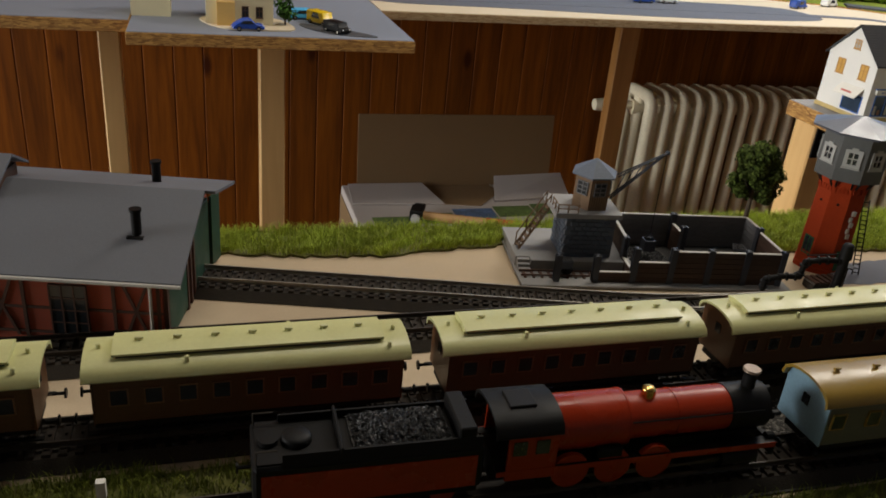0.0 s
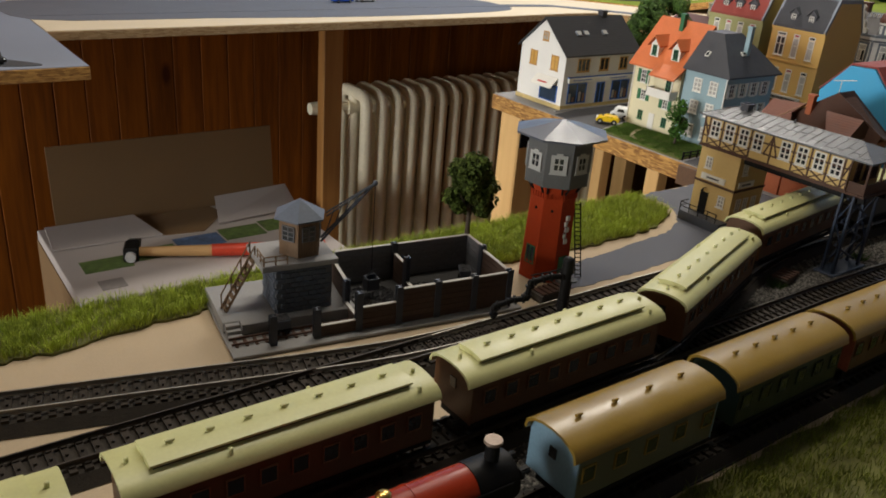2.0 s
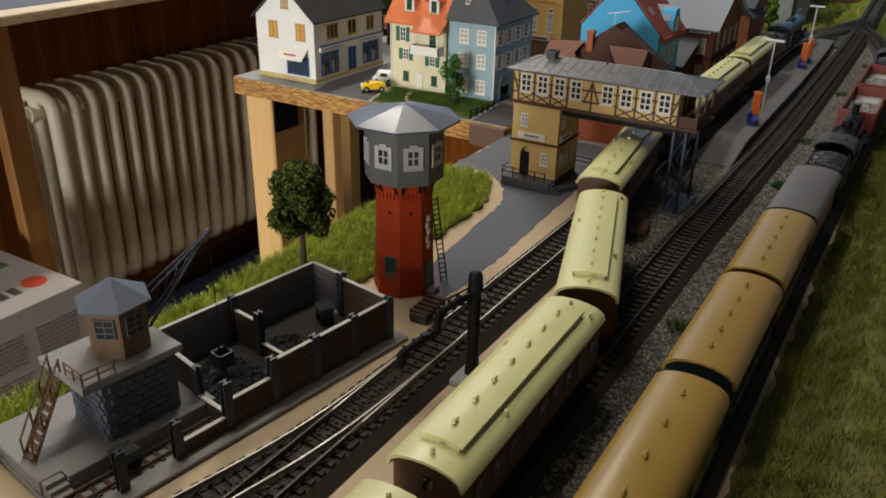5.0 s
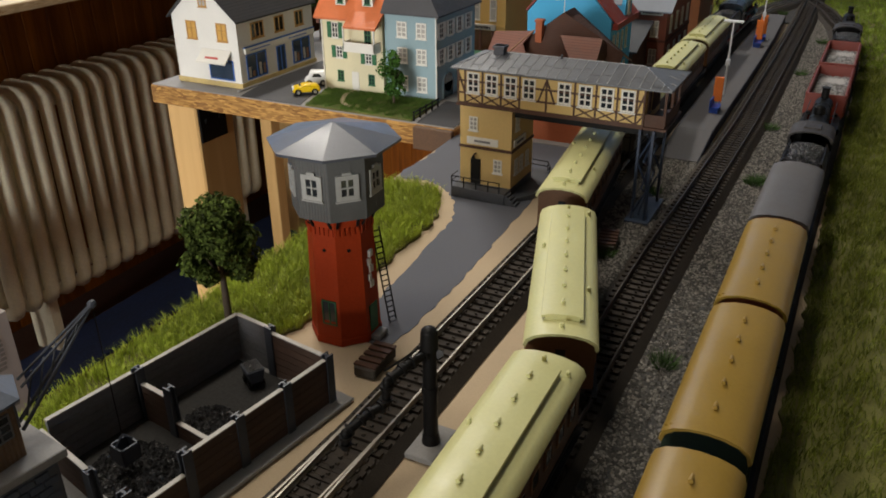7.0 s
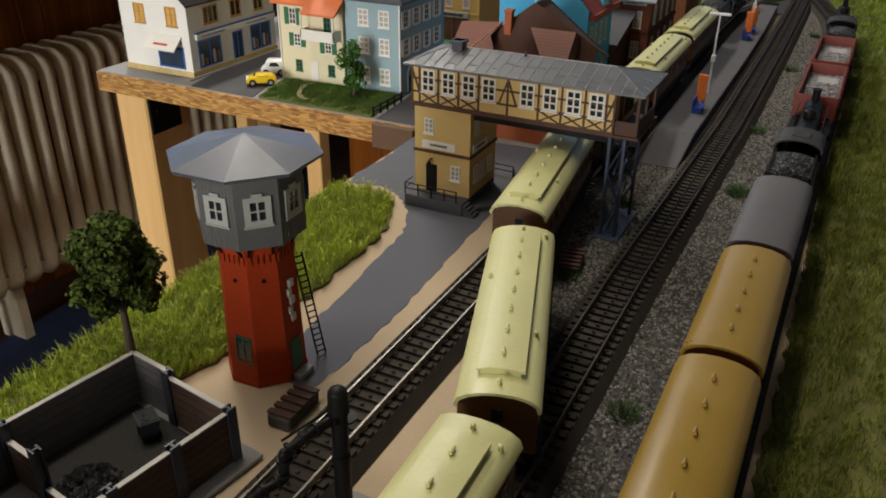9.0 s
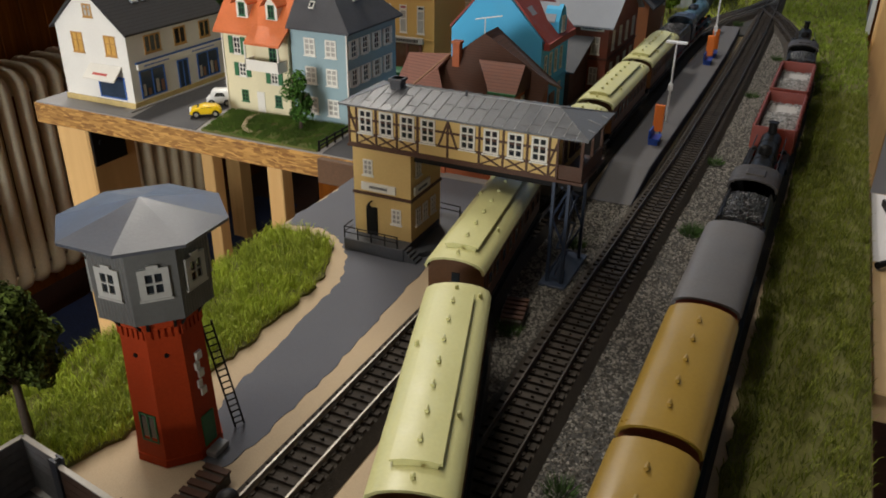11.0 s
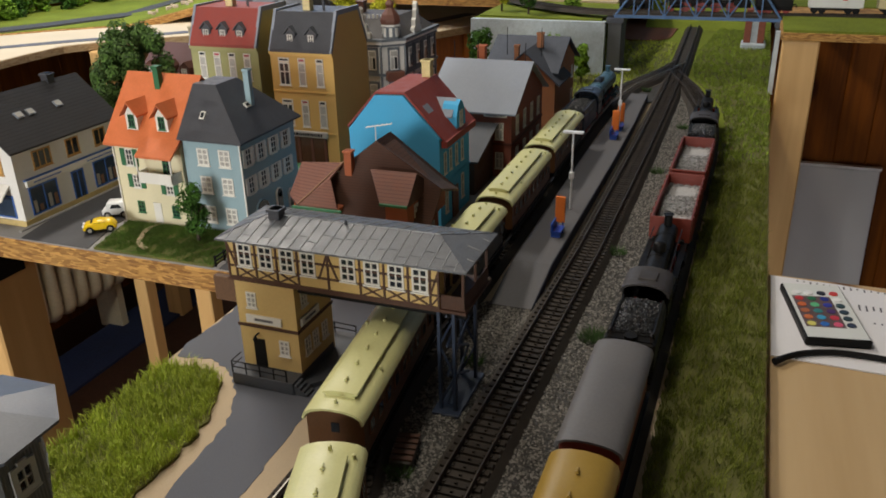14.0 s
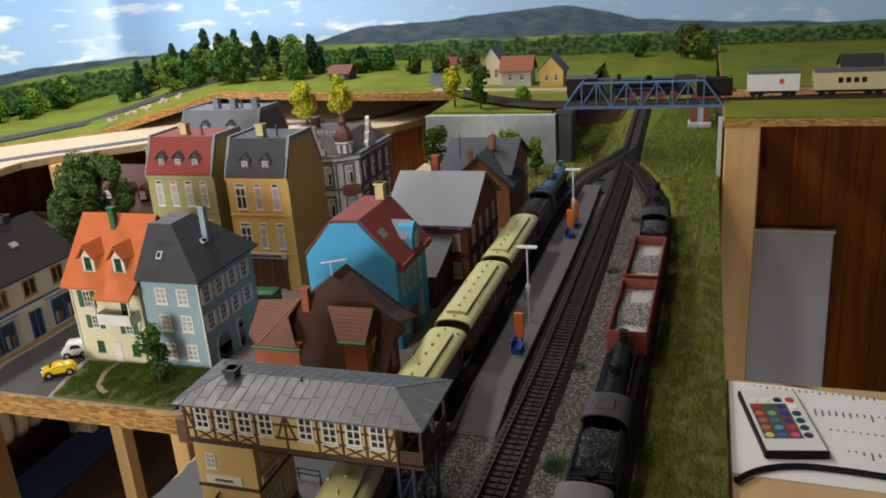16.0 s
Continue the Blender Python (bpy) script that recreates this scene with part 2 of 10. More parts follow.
def ribbon(bm, line, prof):
    """Sweeps the outline prof (side, z) along a level line of (x, y, z) points; side is to the left of the way."""
    rows = []
    for i, p in enumerate(line):
        p = Vector(p)
        a, b = Vector(line[max(0, i - 1)]), Vector(line[min(len(line) - 1, i + 1)])
        d = (b - a).normalized()
        s = Vector((-d.y, d.x, 0)).normalized()
        rows.append([bm.verts.new(p + s * u + Vector((0, 0, v))) for u, v in prof])
    n = len(prof)
    for r0, r1 in zip(rows, rows[1:]):
        for k in range(n):
            bm.faces.new((r0[k], r1[k], r1[(k + 1) % n], r0[(k + 1) % n]))
    bm.faces.new(rows[0]), bm.faces.new(rows[-1][::-1])


def lattice(us, vs, front, back):
    """One connected frame: bars where u lies in a span of us or v in a span of vs, with open cells between."""
    ue, ve = [e for p in us for e in p], [e for p in vs for e in p]
    bm = bmesh.new()
    F = [[bm.verts.new(front(u, v)) for v in ve] for u in ue]
    B = [[bm.verts.new(back(u, v)) for v in ve] for u in ue]

    def full(i, j):
        return 0 <= i < len(ue) - 1 and 0 <= j < len(ve) - 1 and (i % 2 == 0 or j % 2 == 0)
    for i in range(len(ue) - 1):
        for j in range(len(ve) - 1):
            if not full(i, j):
                continue
            bm.faces.new((F[i][j], F[i + 1][j], F[i + 1][j + 1], F[i][j + 1]))
            bm.faces.new((B[i][j], B[i][j + 1], B[i + 1][j + 1], B[i + 1][j]))
            for di, dj, p, q in ((-1, 0, (i, j), (i, j + 1)), (1, 0, (i + 1, j), (i + 1, j + 1)), (0, -1, (i, j), (i + 1, j)), (0, 1, (i, j + 1), (i + 1, j + 1))):
                if not full(i + di, j + dj):
                    bm.faces.new((F[p[0]][p[1]], F[q[0]][q[1]], B[q[0]][q[1]], B[p[0]][p[1]]))
    return bm


def finish(bm, bevel=0.0, smooth=False):
    bmesh.ops.recalc_face_normals(bm, faces=bm.faces)
    if bevel:
        bmesh.ops.bevel(bm, geom=[e for e in bm.edges if e.is_manifold and e.calc_face_angle(0) > 0.5], offset=bevel, segments=1, affect="EDGES", profile=0.5)
    if smooth:
        for f in bm.faces:
            f.smooth = True
    return bm


def mesh_of(name, bm, material, smooth_angle=None):
    me = bpy.data.meshes.new(name)
    bm.to_mesh(me)
    bm.free()
    me.materials.append(material)
    if smooth_angle is not None:
        for p in me.polygons:
            p.use_smooth = True
        me.set_sharp_from_angle(angle=radians(smooth_angle))
    return me


def part(name, bm, material, parent, label="", bevel=0.0, smooth=None, at=None):
    """One mesh object under a thing or part."""
    finish(bm, bevel)
    ob = new(name, mesh_of(name, bm, material, smooth))
    ob.parent = parent
    if at:
        ob.matrix_basis = at
    if label:
        tagged(ob, label)
    return ob


def thing(name, label, category, x=0, y=0, z=0, turn=0, group="", kind=""):
    ob = new(name)
    ob.empty_display_size = 0.01
    ob.matrix_basis = pose(x, y, z, 0, 0, turn)
    return tagged(ob, label, category, group, kind)


def solid(name, bm, material, label, category="", kind="structure", bevel=0.0, smooth=None, group=""):
    """A top-level mesh."""
    finish(bm, bevel)
    ob = new(name, mesh_of(name, bm, material, smooth))
    return tagged(ob, label, category, group, kind)


def piece(name, me, parent, m):
    ob = new(name, me)
    ob.parent = parent
    ob.matrix_basis = m
    return ob


def raw(name, verts, faces, material, label, category, kind="stuff", parent=None):
    me = bpy.data.meshes.new(name)
    me.from_pydata(verts, [], faces)
    me.materials.append(material)
    ob = new(name, me)
    if parent:
        ob.parent = parent
    return tagged(ob, label, category, "", kind)


# ---- room ----
FLOOR_Z = -0.86
bm = bmesh.new()
box(bm, -4.6, 3.4, -1.6, 2.25, FLOOR_Z - 0.1, FLOOR_Z)
solid("floor", bm, mat("dark_brown_floor", (0.055, 0.022, 0.012), 0.7, vary=0.35, scale=9, fine=120), "dark brown floor under the layout tables")
bm = bmesh.new()
box(bm, 0.5, 2.28, 1.71, 1.87, FLOOR_Z, FLOOR_Z + 0.008)
solid("floor_mat", bm, DARKBLUE, "dark blue cloth strip on the floor before the radiator", "mat", kind="")
bm = bmesh.new()
box(bm, -4.6, 3.4, -1.6, 2.25, 1.42, 1.5)
solid("ceiling", bm, PLASTER, "plain pale painted room ceiling")
bm = bmesh.new()
box(bm, -4.6, 3.2, 2.02, 2.25, FLOOR_Z, 1.42)
wall_n = solid("wall_north", bm, PANEL, "brown wood panelled wall behind the radiator")
bm = bmesh.new()
box(bm, 3.2, 3.4, -1.6, 2.25, FLOOR_Z, 1.42)
solid("wall_east", bm, PLASTER, "plain wall behind the painted scenery")
bm = bmesh.new()
box(bm, -4.6, 3.2, -1.6, -1.5, FLOOR_Z, 1.42)
solid("wall_south", bm, PLASTER, "plain pale wall behind the camera")
bm = bmesh.new()
box(bm, -4.6, -4.4, -1.5, 2.02, FLOOR_Z, 1.42)
solid("wall_west", bm, PLASTER, "plain pale wall at the window side")
# unseen wall, added to keep window light off the front siding
bm = bmesh.new()
box(bm, -1.65, -1.55, -1.5, 0.34, FLOOR_Z, 1.42)
solid("wall_return", bm, PLASTER, "plain pale unseen wall added to shade the front siding")
bm = bmesh.new()
box(bm, 2.3, 2.34, -1.5, 0.9, FLOOR_Z, 0.06)
wall_p = solid("wall_partition", bm, PANEL, "brown wood panelled wall under the far shelf")


def plank_row(parent, n, w, z0, z1, material, place):
    """Upright tongue-and-groove boards with V joints."""
    bm = bmesh.new()
    g = 0.0022
    prism(bm, [(0, 0), (0, -0.0086), (g, -0.0105), (w - g, -0.0105), (w, -0.0086), (w, 0)], z0, z1)
    finish(bm)
    me = mesh_of("plank", bm, material)
    for i in range(n):
        piece("plank", me, parent, place(i * w))


bm = bmesh.new()
box(bm, 1.99, 2.02, 0.56, 1.42, FLOOR_Z, 0.0035)
wall_q = solid("wall_partition_2", bm, PANEL, "brown wood panelling under the beige shelf")
plank_row(wall_q, 11, 0.068, FLOOR_Z, 0.0035, PANEL, lambda d: pose(1.99, 1.34 - d, 0, 0, 0, -90))
plank_row(wall_n, 49, 0.068, FLOOR_Z, -0.02, PANEL, lambda d: pose(-0.75 + d, 2.02, 0))
plank_row(wall_p, 28, 0.068, FLOOR_Z, 0.05, PANEL, lambda d: pose(2.30, 0.88 - d, 0, 0, 0, -90))

# ---- layout boards ----
bm = bmesh.new()
box(bm, -0.75, 2.28, 0.172, 0.549, -0.018, -0.0005)
ground = solid("ground", bm, SAND, "sand-coloured painted baseboard of the railway layout", bevel=0.0006)
bm = bmesh.new()
box(bm, 0.774, 1.34, 0.5495, 0.925, -0.014, 0.006)
bm2 = bmesh.new()
box(bm2, 1.3405, 1.64, 0.5495, 0.672, -0.014, -0.0005)
solid("ground", bm2, SAND, "sand-coloured board end before the stone wall", bevel=0.0006)
town = solid("town_board", bm, OSBEDGE, "chipboard panel carrying the model town", bevel=0.0006)
STREET = mat("dark_street", (0.055, 0.055, 0.06), 0.8, vary=0.15, scale=25, fine=1200, bump=0.2)
PAVE = mat("pavement_grey", (0.26, 0.25, 0.24), 0.8, vary=0.12, scale=40, fine=900)
bm = bmesh.new()
prism(bm, [(0.7755, 0.551), (1.3385, 0.551), (1.3385, 0.9235), (0.7755, 0.9235)], 0.006, 0.0070)
solid("pavement", bm, PAVE, "grey painted surface of the town board")
bm = bmesh.new()
prism(bm, [(0.7765, 0.724), (0.83, 0.740), (1.30, 0.745), (1.30, 0.812), (0.83, 0.812), (0.7765, 0.80)], 0.007, 0.0076)
prism(bm, [(0.7765, 0.552), (0.852, 0.552), (0.852, 0.597), (0.7765, 0.59)], 0.007, 0.0076)
prism(bm, [(0.95, 0.56), (1.0, 0.56), (1.0, 0.7479), (0.95, 0.7479)], 0.007, 0.0076)
solid("road", bm, STREET, "dark asphalt street between the town houses", "road")

def smooth_outline(pts, n=5):
    """A smooth closed outline through points."""
    out = []
    k = len(pts)
    for i in range(k):
        p0, p1, p2, p3 = (Vector(pts[(i + j - 1) % k]) for j in range(4))
        for s in range(n):
            t = s / n
            out.append(0.5 * ((2 * p1) + (p2 - p0) * t + (2 * p0 - 5 * p1 + 4 * p2 - p3) * t * t + (3 * p1 - p0 - 3 * p2 + p3) * t ** 3))
    return [(p.x, p.y) for p in out]


bm = bmesh.new()
road_pts = [(0.445, 0.428), (0.49, 0.424), (0.55, 0.425), (0.60, 0.428), (0.66, 0.43), (0.73, 0.435), (0.79, 0.44), (0.798, 0.50), (0.79, 0.546), (0.72, 0.547), (0.664, 0.547), (0.666, 0.52), (0.648, 0.492), (0.615, 0.472), (0.57, 0.4655), (0.52, 0.4615), (0.48, 0.457), (0.448, 0.445)]
rj = random.Random(4)
prism(bm, [(x + rj.uniform(-0.0011, 0.0011), y + rj.uniform(-0.0011, 0.0011)) for x, y in smooth_outline(road_pts, 9)], -0.001, -0.0002)
solid("road", bm, ROADGREY, "grey painted road curving past the water tower", "road")
bm = bmesh.new()
prism(bm, [(0.79, 0.425), (1.42, 0.425), (1.42, 0.5485), (0.79, 0.5485)], -0.001, 0.0005)
solid("pavement", bm, PAVE, "grey station forecourt beside the platform track")

GRASS_L = [(-0.75, 0.515), (-0.1, 0.517), (0.005, 0.516), (0.06, 0.506), (0.12, 0.502), (0.17, 0.509), (0.215, 0.512), (0.26, 0.527), (0.33, 0.518), (0.385, 0.505), (0.418, 0.485), (0.45, 0.479), (0.50, 0.4755), (0.545, 0.4770), (0.58, 0.4780), (0.61, 0.4815), (0.637, 0.493), (0.651, 0.508), (0.655, 0.525), (0.648, 0.546), (0.4, 0.5485), (-0.75, 0.5485)]
GRASS_R = [(-0.75, 0.173), (2.2, 0.173), (2.2, 0.27), (1.85, 0.300), (1.72, 0.296), (1.62, 0.282), (1.55, 0.258), (1.46, 0.236), (1.36, 0.225), (1.03, 0.228), (0.8, 0.231), (0.45, 0.2325), (0.2, 0.234), (-0.75, 0.236)]
GRASS_N = [(-0.75, 0.276), (0.02, 0.276), (0.03, 0.297), (-0.75, 0.30)]
GRASS_F = [(1.62, 0.372), (1.68, 0.352), (1.75, 0.340), (1.97, 0.346), (1.97, 0.5485), (1.45, 0.5485), (1.45, 0.418), (1.54, 0.398)]
LAWN = [(0.777, 0.718), (0.838, 0.732), (0.842, 0.66), (0.844, 0.60), (0.777, 0.596)]
rj = random.Random(9)


def ragged(pts, amount):
    """An outline with an uneven edge; points on the board edge stay."""
    out = []
    for (ax, ay), (bx, by) in zip(pts, pts[1:] + pts[:1]):
        n = max(1, min(60, int(math.hypot(bx - ax, by - ay) / 0.006)))
        for i in range(n):
            x, y = ax + (bx - ax) * i / n, ay + (by - ay) * i / n
            edge_ = y > 0.545 or y < 0.176 or x < -0.2 or x > 1.7
            out.append((x, y) if edge_ else (x + rj.uniform(-amount, amount), y + rj.uniform(-amount, amount)))
    return out


GRASS_L, GRASS_R, GRASS_N = ragged(GRASS_L, 0.0022), ragged(GRASS_R, 0.0018), ragged(GRASS_N, 0.002)
for pts, lab, z in ((GRASS_L, "green earth under the grass bank", 0), (GRASS_R, "green earth under the front grass strip", 0), (GRASS_N, "green earth between the front tracks", 0), (GRASS_F, "green earth beyond the far bridge", 0), (LAWN, "green earth of the house lawn", 0.0075)):
    bm = bmesh.new()
    prism(bm, pts, z - 0.0008, z + 0.0012)
    solid("grass_bed", bm, SOIL, lab, "grass")

bm = bmesh.new()
prism(bm, [(0.42, 0.27), (1.0, 0.265), (1.35, 0.262), (1.55, 0.30), (1.60, 0.31), (1.3, 0.315), (1.1, 0.318), (0.8, 0.33), (0.795, 0.375), (0.68, 0.378), (0.55, 0.362), (0.42, 0.34)], -0.001, 0.0008)
solid("ballast", bm, BALLAST_BASE, "grey gravel bed between the tracks")
bm = bmesh.new()
prism(bm, [(-0.1, 0.236), (0.42, 0.236), (0.42, 0.31), (-0.1, 0.275)], -0.001, 0.0007)
solid("ballast", bm, BALLAST_BASE, "dark gravel bed beside the front track")
bm = bmesh.new()
prism(bm, [(1.46, 0.33), (1.62, 0.325), (1.52, 0.355), (1.46, 0.365)], -0.001, 0.0008)
solid("ballast", bm, BALLAST_BASE, "grey gravel wedge where the tracks join")


def post(x0, x1, y0, y1, z0, z1, label="rough pine post carrying the layout board", turn=0, wood=None):
    t = thing("support_post", label, "wooden post", (x0 + x1) / 2, (y0 + y1) / 2, z0, turn, "pine posts under the boards")
    bm = bmesh.new()
    box(bm, -(x1 - x0) / 2, (x1 - x0) / 2, -(y1 - y0) / 2, (y1 - y0) / 2, 0, z1 - z0)
    part("timber", bm, wood or PINE, t, bevel=0.002)
    return t


post(0.800, 0.862, 0.890, 0.933, FLOOR_Z, -0.014)
post(1.325, 1.357, 1.045, 1.077, FLOOR_Z, -0.014)
post(1.585, 1.620, 1.43, 1.462, FLOOR_Z, 0.004)
bm = bmesh.new()
box(bm, 0.7675, 0.7735, 0.5495, 0.590, -0.016, 0.0055)
solid("edge_batten", bm, mat("stained_batten", (0.11, 0.055, 0.024), 0.6, vary=0.25, scale=40), "pine batten screwed to the board corner", "wooden batten", kind="", bevel=0.0006)
bm = bmesh.new()
box(bm, 0.803, 0.846, 0.8875, 0.8898, -0.066, -0.016)
for x in (0.813, 0.836):
    cyl(bm, (x, 0.8877, -0.042), (x, 0.886, -0.042), 0.003, seg=8)
solid("angle_bracket", bm, BLACK, "dark screwed steel bracket on the post", "bracket", kind="")
post(0.09, 0.133, 1.40, 1.445, FLOOR_Z, 0.0)
post(-0.162, -0.129, 1.40, 1.425, FLOOR_Z, 0.0)
# post by the radiator: the shelf's shade is put into a darker pine
post(0.898, 0.946, 1.66, 1.69, FLOOR_Z, 0.0, "orange-brown pine post carrying the back shelf, coloured as shaded", wood=wood_mat("shaded_pine", (0.46, 0.22, 0.06), (0.30, 0.13, 0.03), 2, 14, 0.55))
post(1.525, 1.565, 0.118, 0.166, FLOOR_Z, 0.085)
post(2.0, 2.05, 1.70, 1.75, FLOOR_Z, 0.0)
bm = bmesh.new()
box(bm, 0.0, 2.0, 0.50, 0.545, -0.07, -0.0185)
solid("cross_beam", bm, PINE, "pine batten under the front baseboard", "wooden beam", kind="", bevel=0.001)
for x in (-0.3, 0.75, 1.5):
    post(x, x + 0.05, 0.45, 0.499, FLOOR_Z, -0.0185)

# back shelf, one level sheet with a curved end
SHELF_TOP = mat("beige_shelf_paint", (0.60, 0.50, 0.35), 0.8, vary=0.08, scale=14, fine=600)
SHELF_Z = 0.02
edge = [(0.30, 1.425), (0.8, 1.445), (1.25, 1.47), (1.45, 1.49), (1.55, 1.49), (1.61, 1.45), (1.68, 1.365), (1.755, 1.28), (1.81, 1.15), (1.835, 0.98), (1.855, 0.86), (1.885, 0.82), (1.95, 0.787), (2.05, 0.76), (2.2, 0.74)]
bm = bmesh.new()
prism(bm, edge + [(2.28, 0.735), (2.28, 2.0), (0.30, 2.0)], SHELF_Z - 0.015, SHELF_Z - 0.0012)
shelf = thing("back_shelf", "beige painted chipboard shelf with a road along the wall", "shelf")
part("panel", bm, PALEEDGE, shelf, bevel=0.0006)
bm = bmesh.new()
prism(bm, [(x + 0.0004, y + 0.0012) for x, y in edge] + [(2.279, 0.738), (2.279, 1.999), (0.301, 1.999)], SHELF_Z - 0.0012, SHELF_Z)
part("painted_top", bm, SHELF_TOP, shelf)
GREYTOP = mat("slate_grey_board", (0.20, 0.22, 0.27), 0.8, vary=0.08, scale=12, fine=600)
for nm, x0, x1, y0 in (("side_board", -0.75, -0.1015, 1.250), ("side_board", -0.100, 0.2995, 1.166)):
    t = thing(nm, "chipboard panel with slate grey painted top", "board")
    bm = bmesh.new()
    box(bm, x0, x1, y0, 2.0, SHELF_Z - 0.018, SHELF_Z - 0.001)
    part("panel", bm, OSBEDGE, t, bevel=0.0006)
    bm = bmesh.new()
    box(bm, x0 + 0.001, x1 - 0.001, y0 + 0.001, 1.999, SHELF_Z - 0.001, SHELF_Z)
    part("painted_top", bm, GREYTOP, t)
bm = bmesh.new()
ribbon(bm, [(x, y + 0.055, SHELF_Z) for x, y in [(0.30, 1.53), (0.8, 1.55), (1.25, 1.57), (1.5, 1.55), (1.60, 1.46), (1.70, 1.35), (1.80, 1.25), (1.90, 1.10), (1.935, 0.92), (2.0, 0.83), (2.15, 0.78)]], [(-0.017, 0), (0.017, 0), (0.017, 0.001), (-0.017, 0.001)])
solid("road", bm, ROADGREY, "grey road on the beige shelf", "road")

bm = bmesh.new()
prism(bm, smooth_outline([(0.303, 1.535), (0.60, 1.515), (0.85, 1.50), (1.10, 1.51), (1.32, 1.55), (1.36, 1.64), (1.30, 1.73), (0.9, 1.74), (0.6, 1.75), (0.303, 1.75)], 4), SHELF_Z, SHELF_Z + 0.0006)
solid("road", bm, ROADGREY, "wide grey painted yard on the back shelf", "road")

# upper far level
UP = 0.085
UPGREEN = mat("meadow_flock", (0.175, 0.215, 0.030), 0.98, vary=0.4, scale=14, fine=500, bump=0.5, spec=0.1)
def field_z(x, y):
    """Height of the upper scenery, a ramp falling to the shelf at its far left end."""
    k = ((x - 1.801) * 0.185 - (y - 1.537) * 0.24) / 0.0918
    return 0.022 + (UP - 0.022) * min(1.0, max(0.0, k))


front = [(1.90, 0.66), (1.905, 0.80), (1.917, 0.955), (1.95, 1.13), (1.986, 1.297), (1.95, 1.345), (1.905, 1.405), (1.861, 1.463), (1.801, 1.537), (1.70, 1.66), (1.55, 1.80), (1.30, 1.90)]
back = [(2.5, 0.66), (2.5, 0.80), (2.5, 0.955), (2.5, 1.15), (2.5, 1.32), (2.5, 1.5), (2.45, 1.72), (2.35, 1.86), (2.2, 1.95), (2.05, 1.99), (1.9, 1.99), (1.5, 1.99)]


def ramp_sheet(low, high, inset):
    """A sheet between the front edge and the back wall, following the ramp."""
    bm = bmesh.new()
    rows = []
    for (ax, ay), (bx, by) in zip(front, back):
        row = []
        for k in range(9):
            f = k / 8
            d = math.hypot(bx - ax, by - ay)
            f = inset / d + f * (1 - inset / d)
            x, y = ax + (bx - ax) * f, ay + (by - ay) * f
            row.append((bm.verts.new((x, y, field_z(x, y) + low)), bm.verts.new((x, y, field_z(x, y) + high))))
        rows.append(row)
    for r0, r1 in zip(rows, rows[1:]):
        for k in range(8):
            bm.faces.new((r0[k][1], r0[k + 1][1], r1[k + 1][1], r1[k][1]))
            bm.faces.new((r0[k][0], r1[k][0], r1[k + 1][0], r0[k + 1][0]))
        bm.faces.new((r0[0][0], r0[0][1], r1[0][1], r1[0][0]))
        bm.faces.new((r0[8][0], r1[8][0], r1[8][1], r0[8][1]))
    for r in (rows[0], rows[-1]):
        for k in range(8):
            bm.faces.new((r[k][0], r[k + 1][0], r[k + 1][1], r[k][1]))
    return bm


solid("upper_board", ramp_sheet(-0.016, 0.0, 0.0), OSBEDGE, "chipboard sheet of the upper scenery level", "board", kind="")
solid("meadow", ramp_sheet(0.0, 0.0014, 0.012), UPGREEN, "bright green flocked meadow of the upper level", "grass")
bm = bmesh.new()
prism(bm, [(1.64, 0.432), (1.70, 0.432), (2.5, 0.43), (2.5, 0.6599), (1.90, 0.6599), (1.64, 0.6599)], UP - 0.012, UP)
solid("upper_board", bm, UPGREEN, "green upper scenery sheet beside the truss bridge", "board", kind="")
bm = bmesh.new()
prism(bm, [(1.645, 0.44), (1.72, 0.44), (1.80, 0.52), (1.84, 0.66), (1.66, 0.655)], UP, UP + 0.003)
solid("meadow", bm, UPGREEN, "green flocked bank above the stone wall", "grass")
bm = bmesh.new()
box(bm, 1.520, 2.5, -1.45, 0.1695, UP, UP + 0.0105)
solid("right_shelf", bm, OSBEDGE, "chipboard shelf carrying the upper track", "shelf", kind="", bevel=0.0006)
bm = bmesh.new()
prism(bm, [(1.523, -1.4), (1.66, -1.4), (1.66, 0.167), (1.523, 0.167)], UP + 0.0105, UP + 0.014)
prism(bm, [(1.80, -1.4), (2.49, -1.4), (2.49, 0.167), (1.80, 0.167)], UP + 0.0105, UP + 0.012)
solid("meadow", bm, UPGREEN, "green flocked strip on the shelf edge", "grass")
bm = bmesh.new()
along_y(bm, [(2.14, -0.0004), (2.5, -0.0004), (2.5, UP), (2.335, UP), (2.285, 0.076)], 0.1730, 0.4295)
solid("meadow", bm, UPGREEN, "green field rising behind the truss bridge", "grass")
bm = bmesh.new()
prism(bm, [(1.25, 0.1728), (2.27, 0.1728), (2.27, 0.548), (1.5, 0.548), (1.5, 0.402), (1.72, 0.338), (1.62, 0.300), (1.45, 0.262), (1.25, 0.238)], -0.0005, 0.0005)
solid("meadow", bm, UPGREEN, "green flocked ground round the far junction", "grass")
bm = bmesh.new()
prism(bm, smooth_outline([(1.985, 0.455), (2.0, 0.372), (2.12, 0.362), (2.26, 0.365), (2.26, 0.50), (2.1, 0.49)], 4), 0.0005, 0.0025)
solid("field", bm, mat("ploughed_earth", (0.17, 0.062, 0.028), 0.95, vary=0.3, scale=30, fine=400, bump=0.6), "red-brown ploughed field behind the bridge pier", "field")
STONEWALL = mat("stone_wall_card", (0.46, 0.52, 0.56), 0.85, vary=0.22, scale=90, fine=400, bump=0.5)
bm = bmesh.new()
box(bm, 1.628, 1.640, 0.432, 0.66, 0, UP + 0.001)
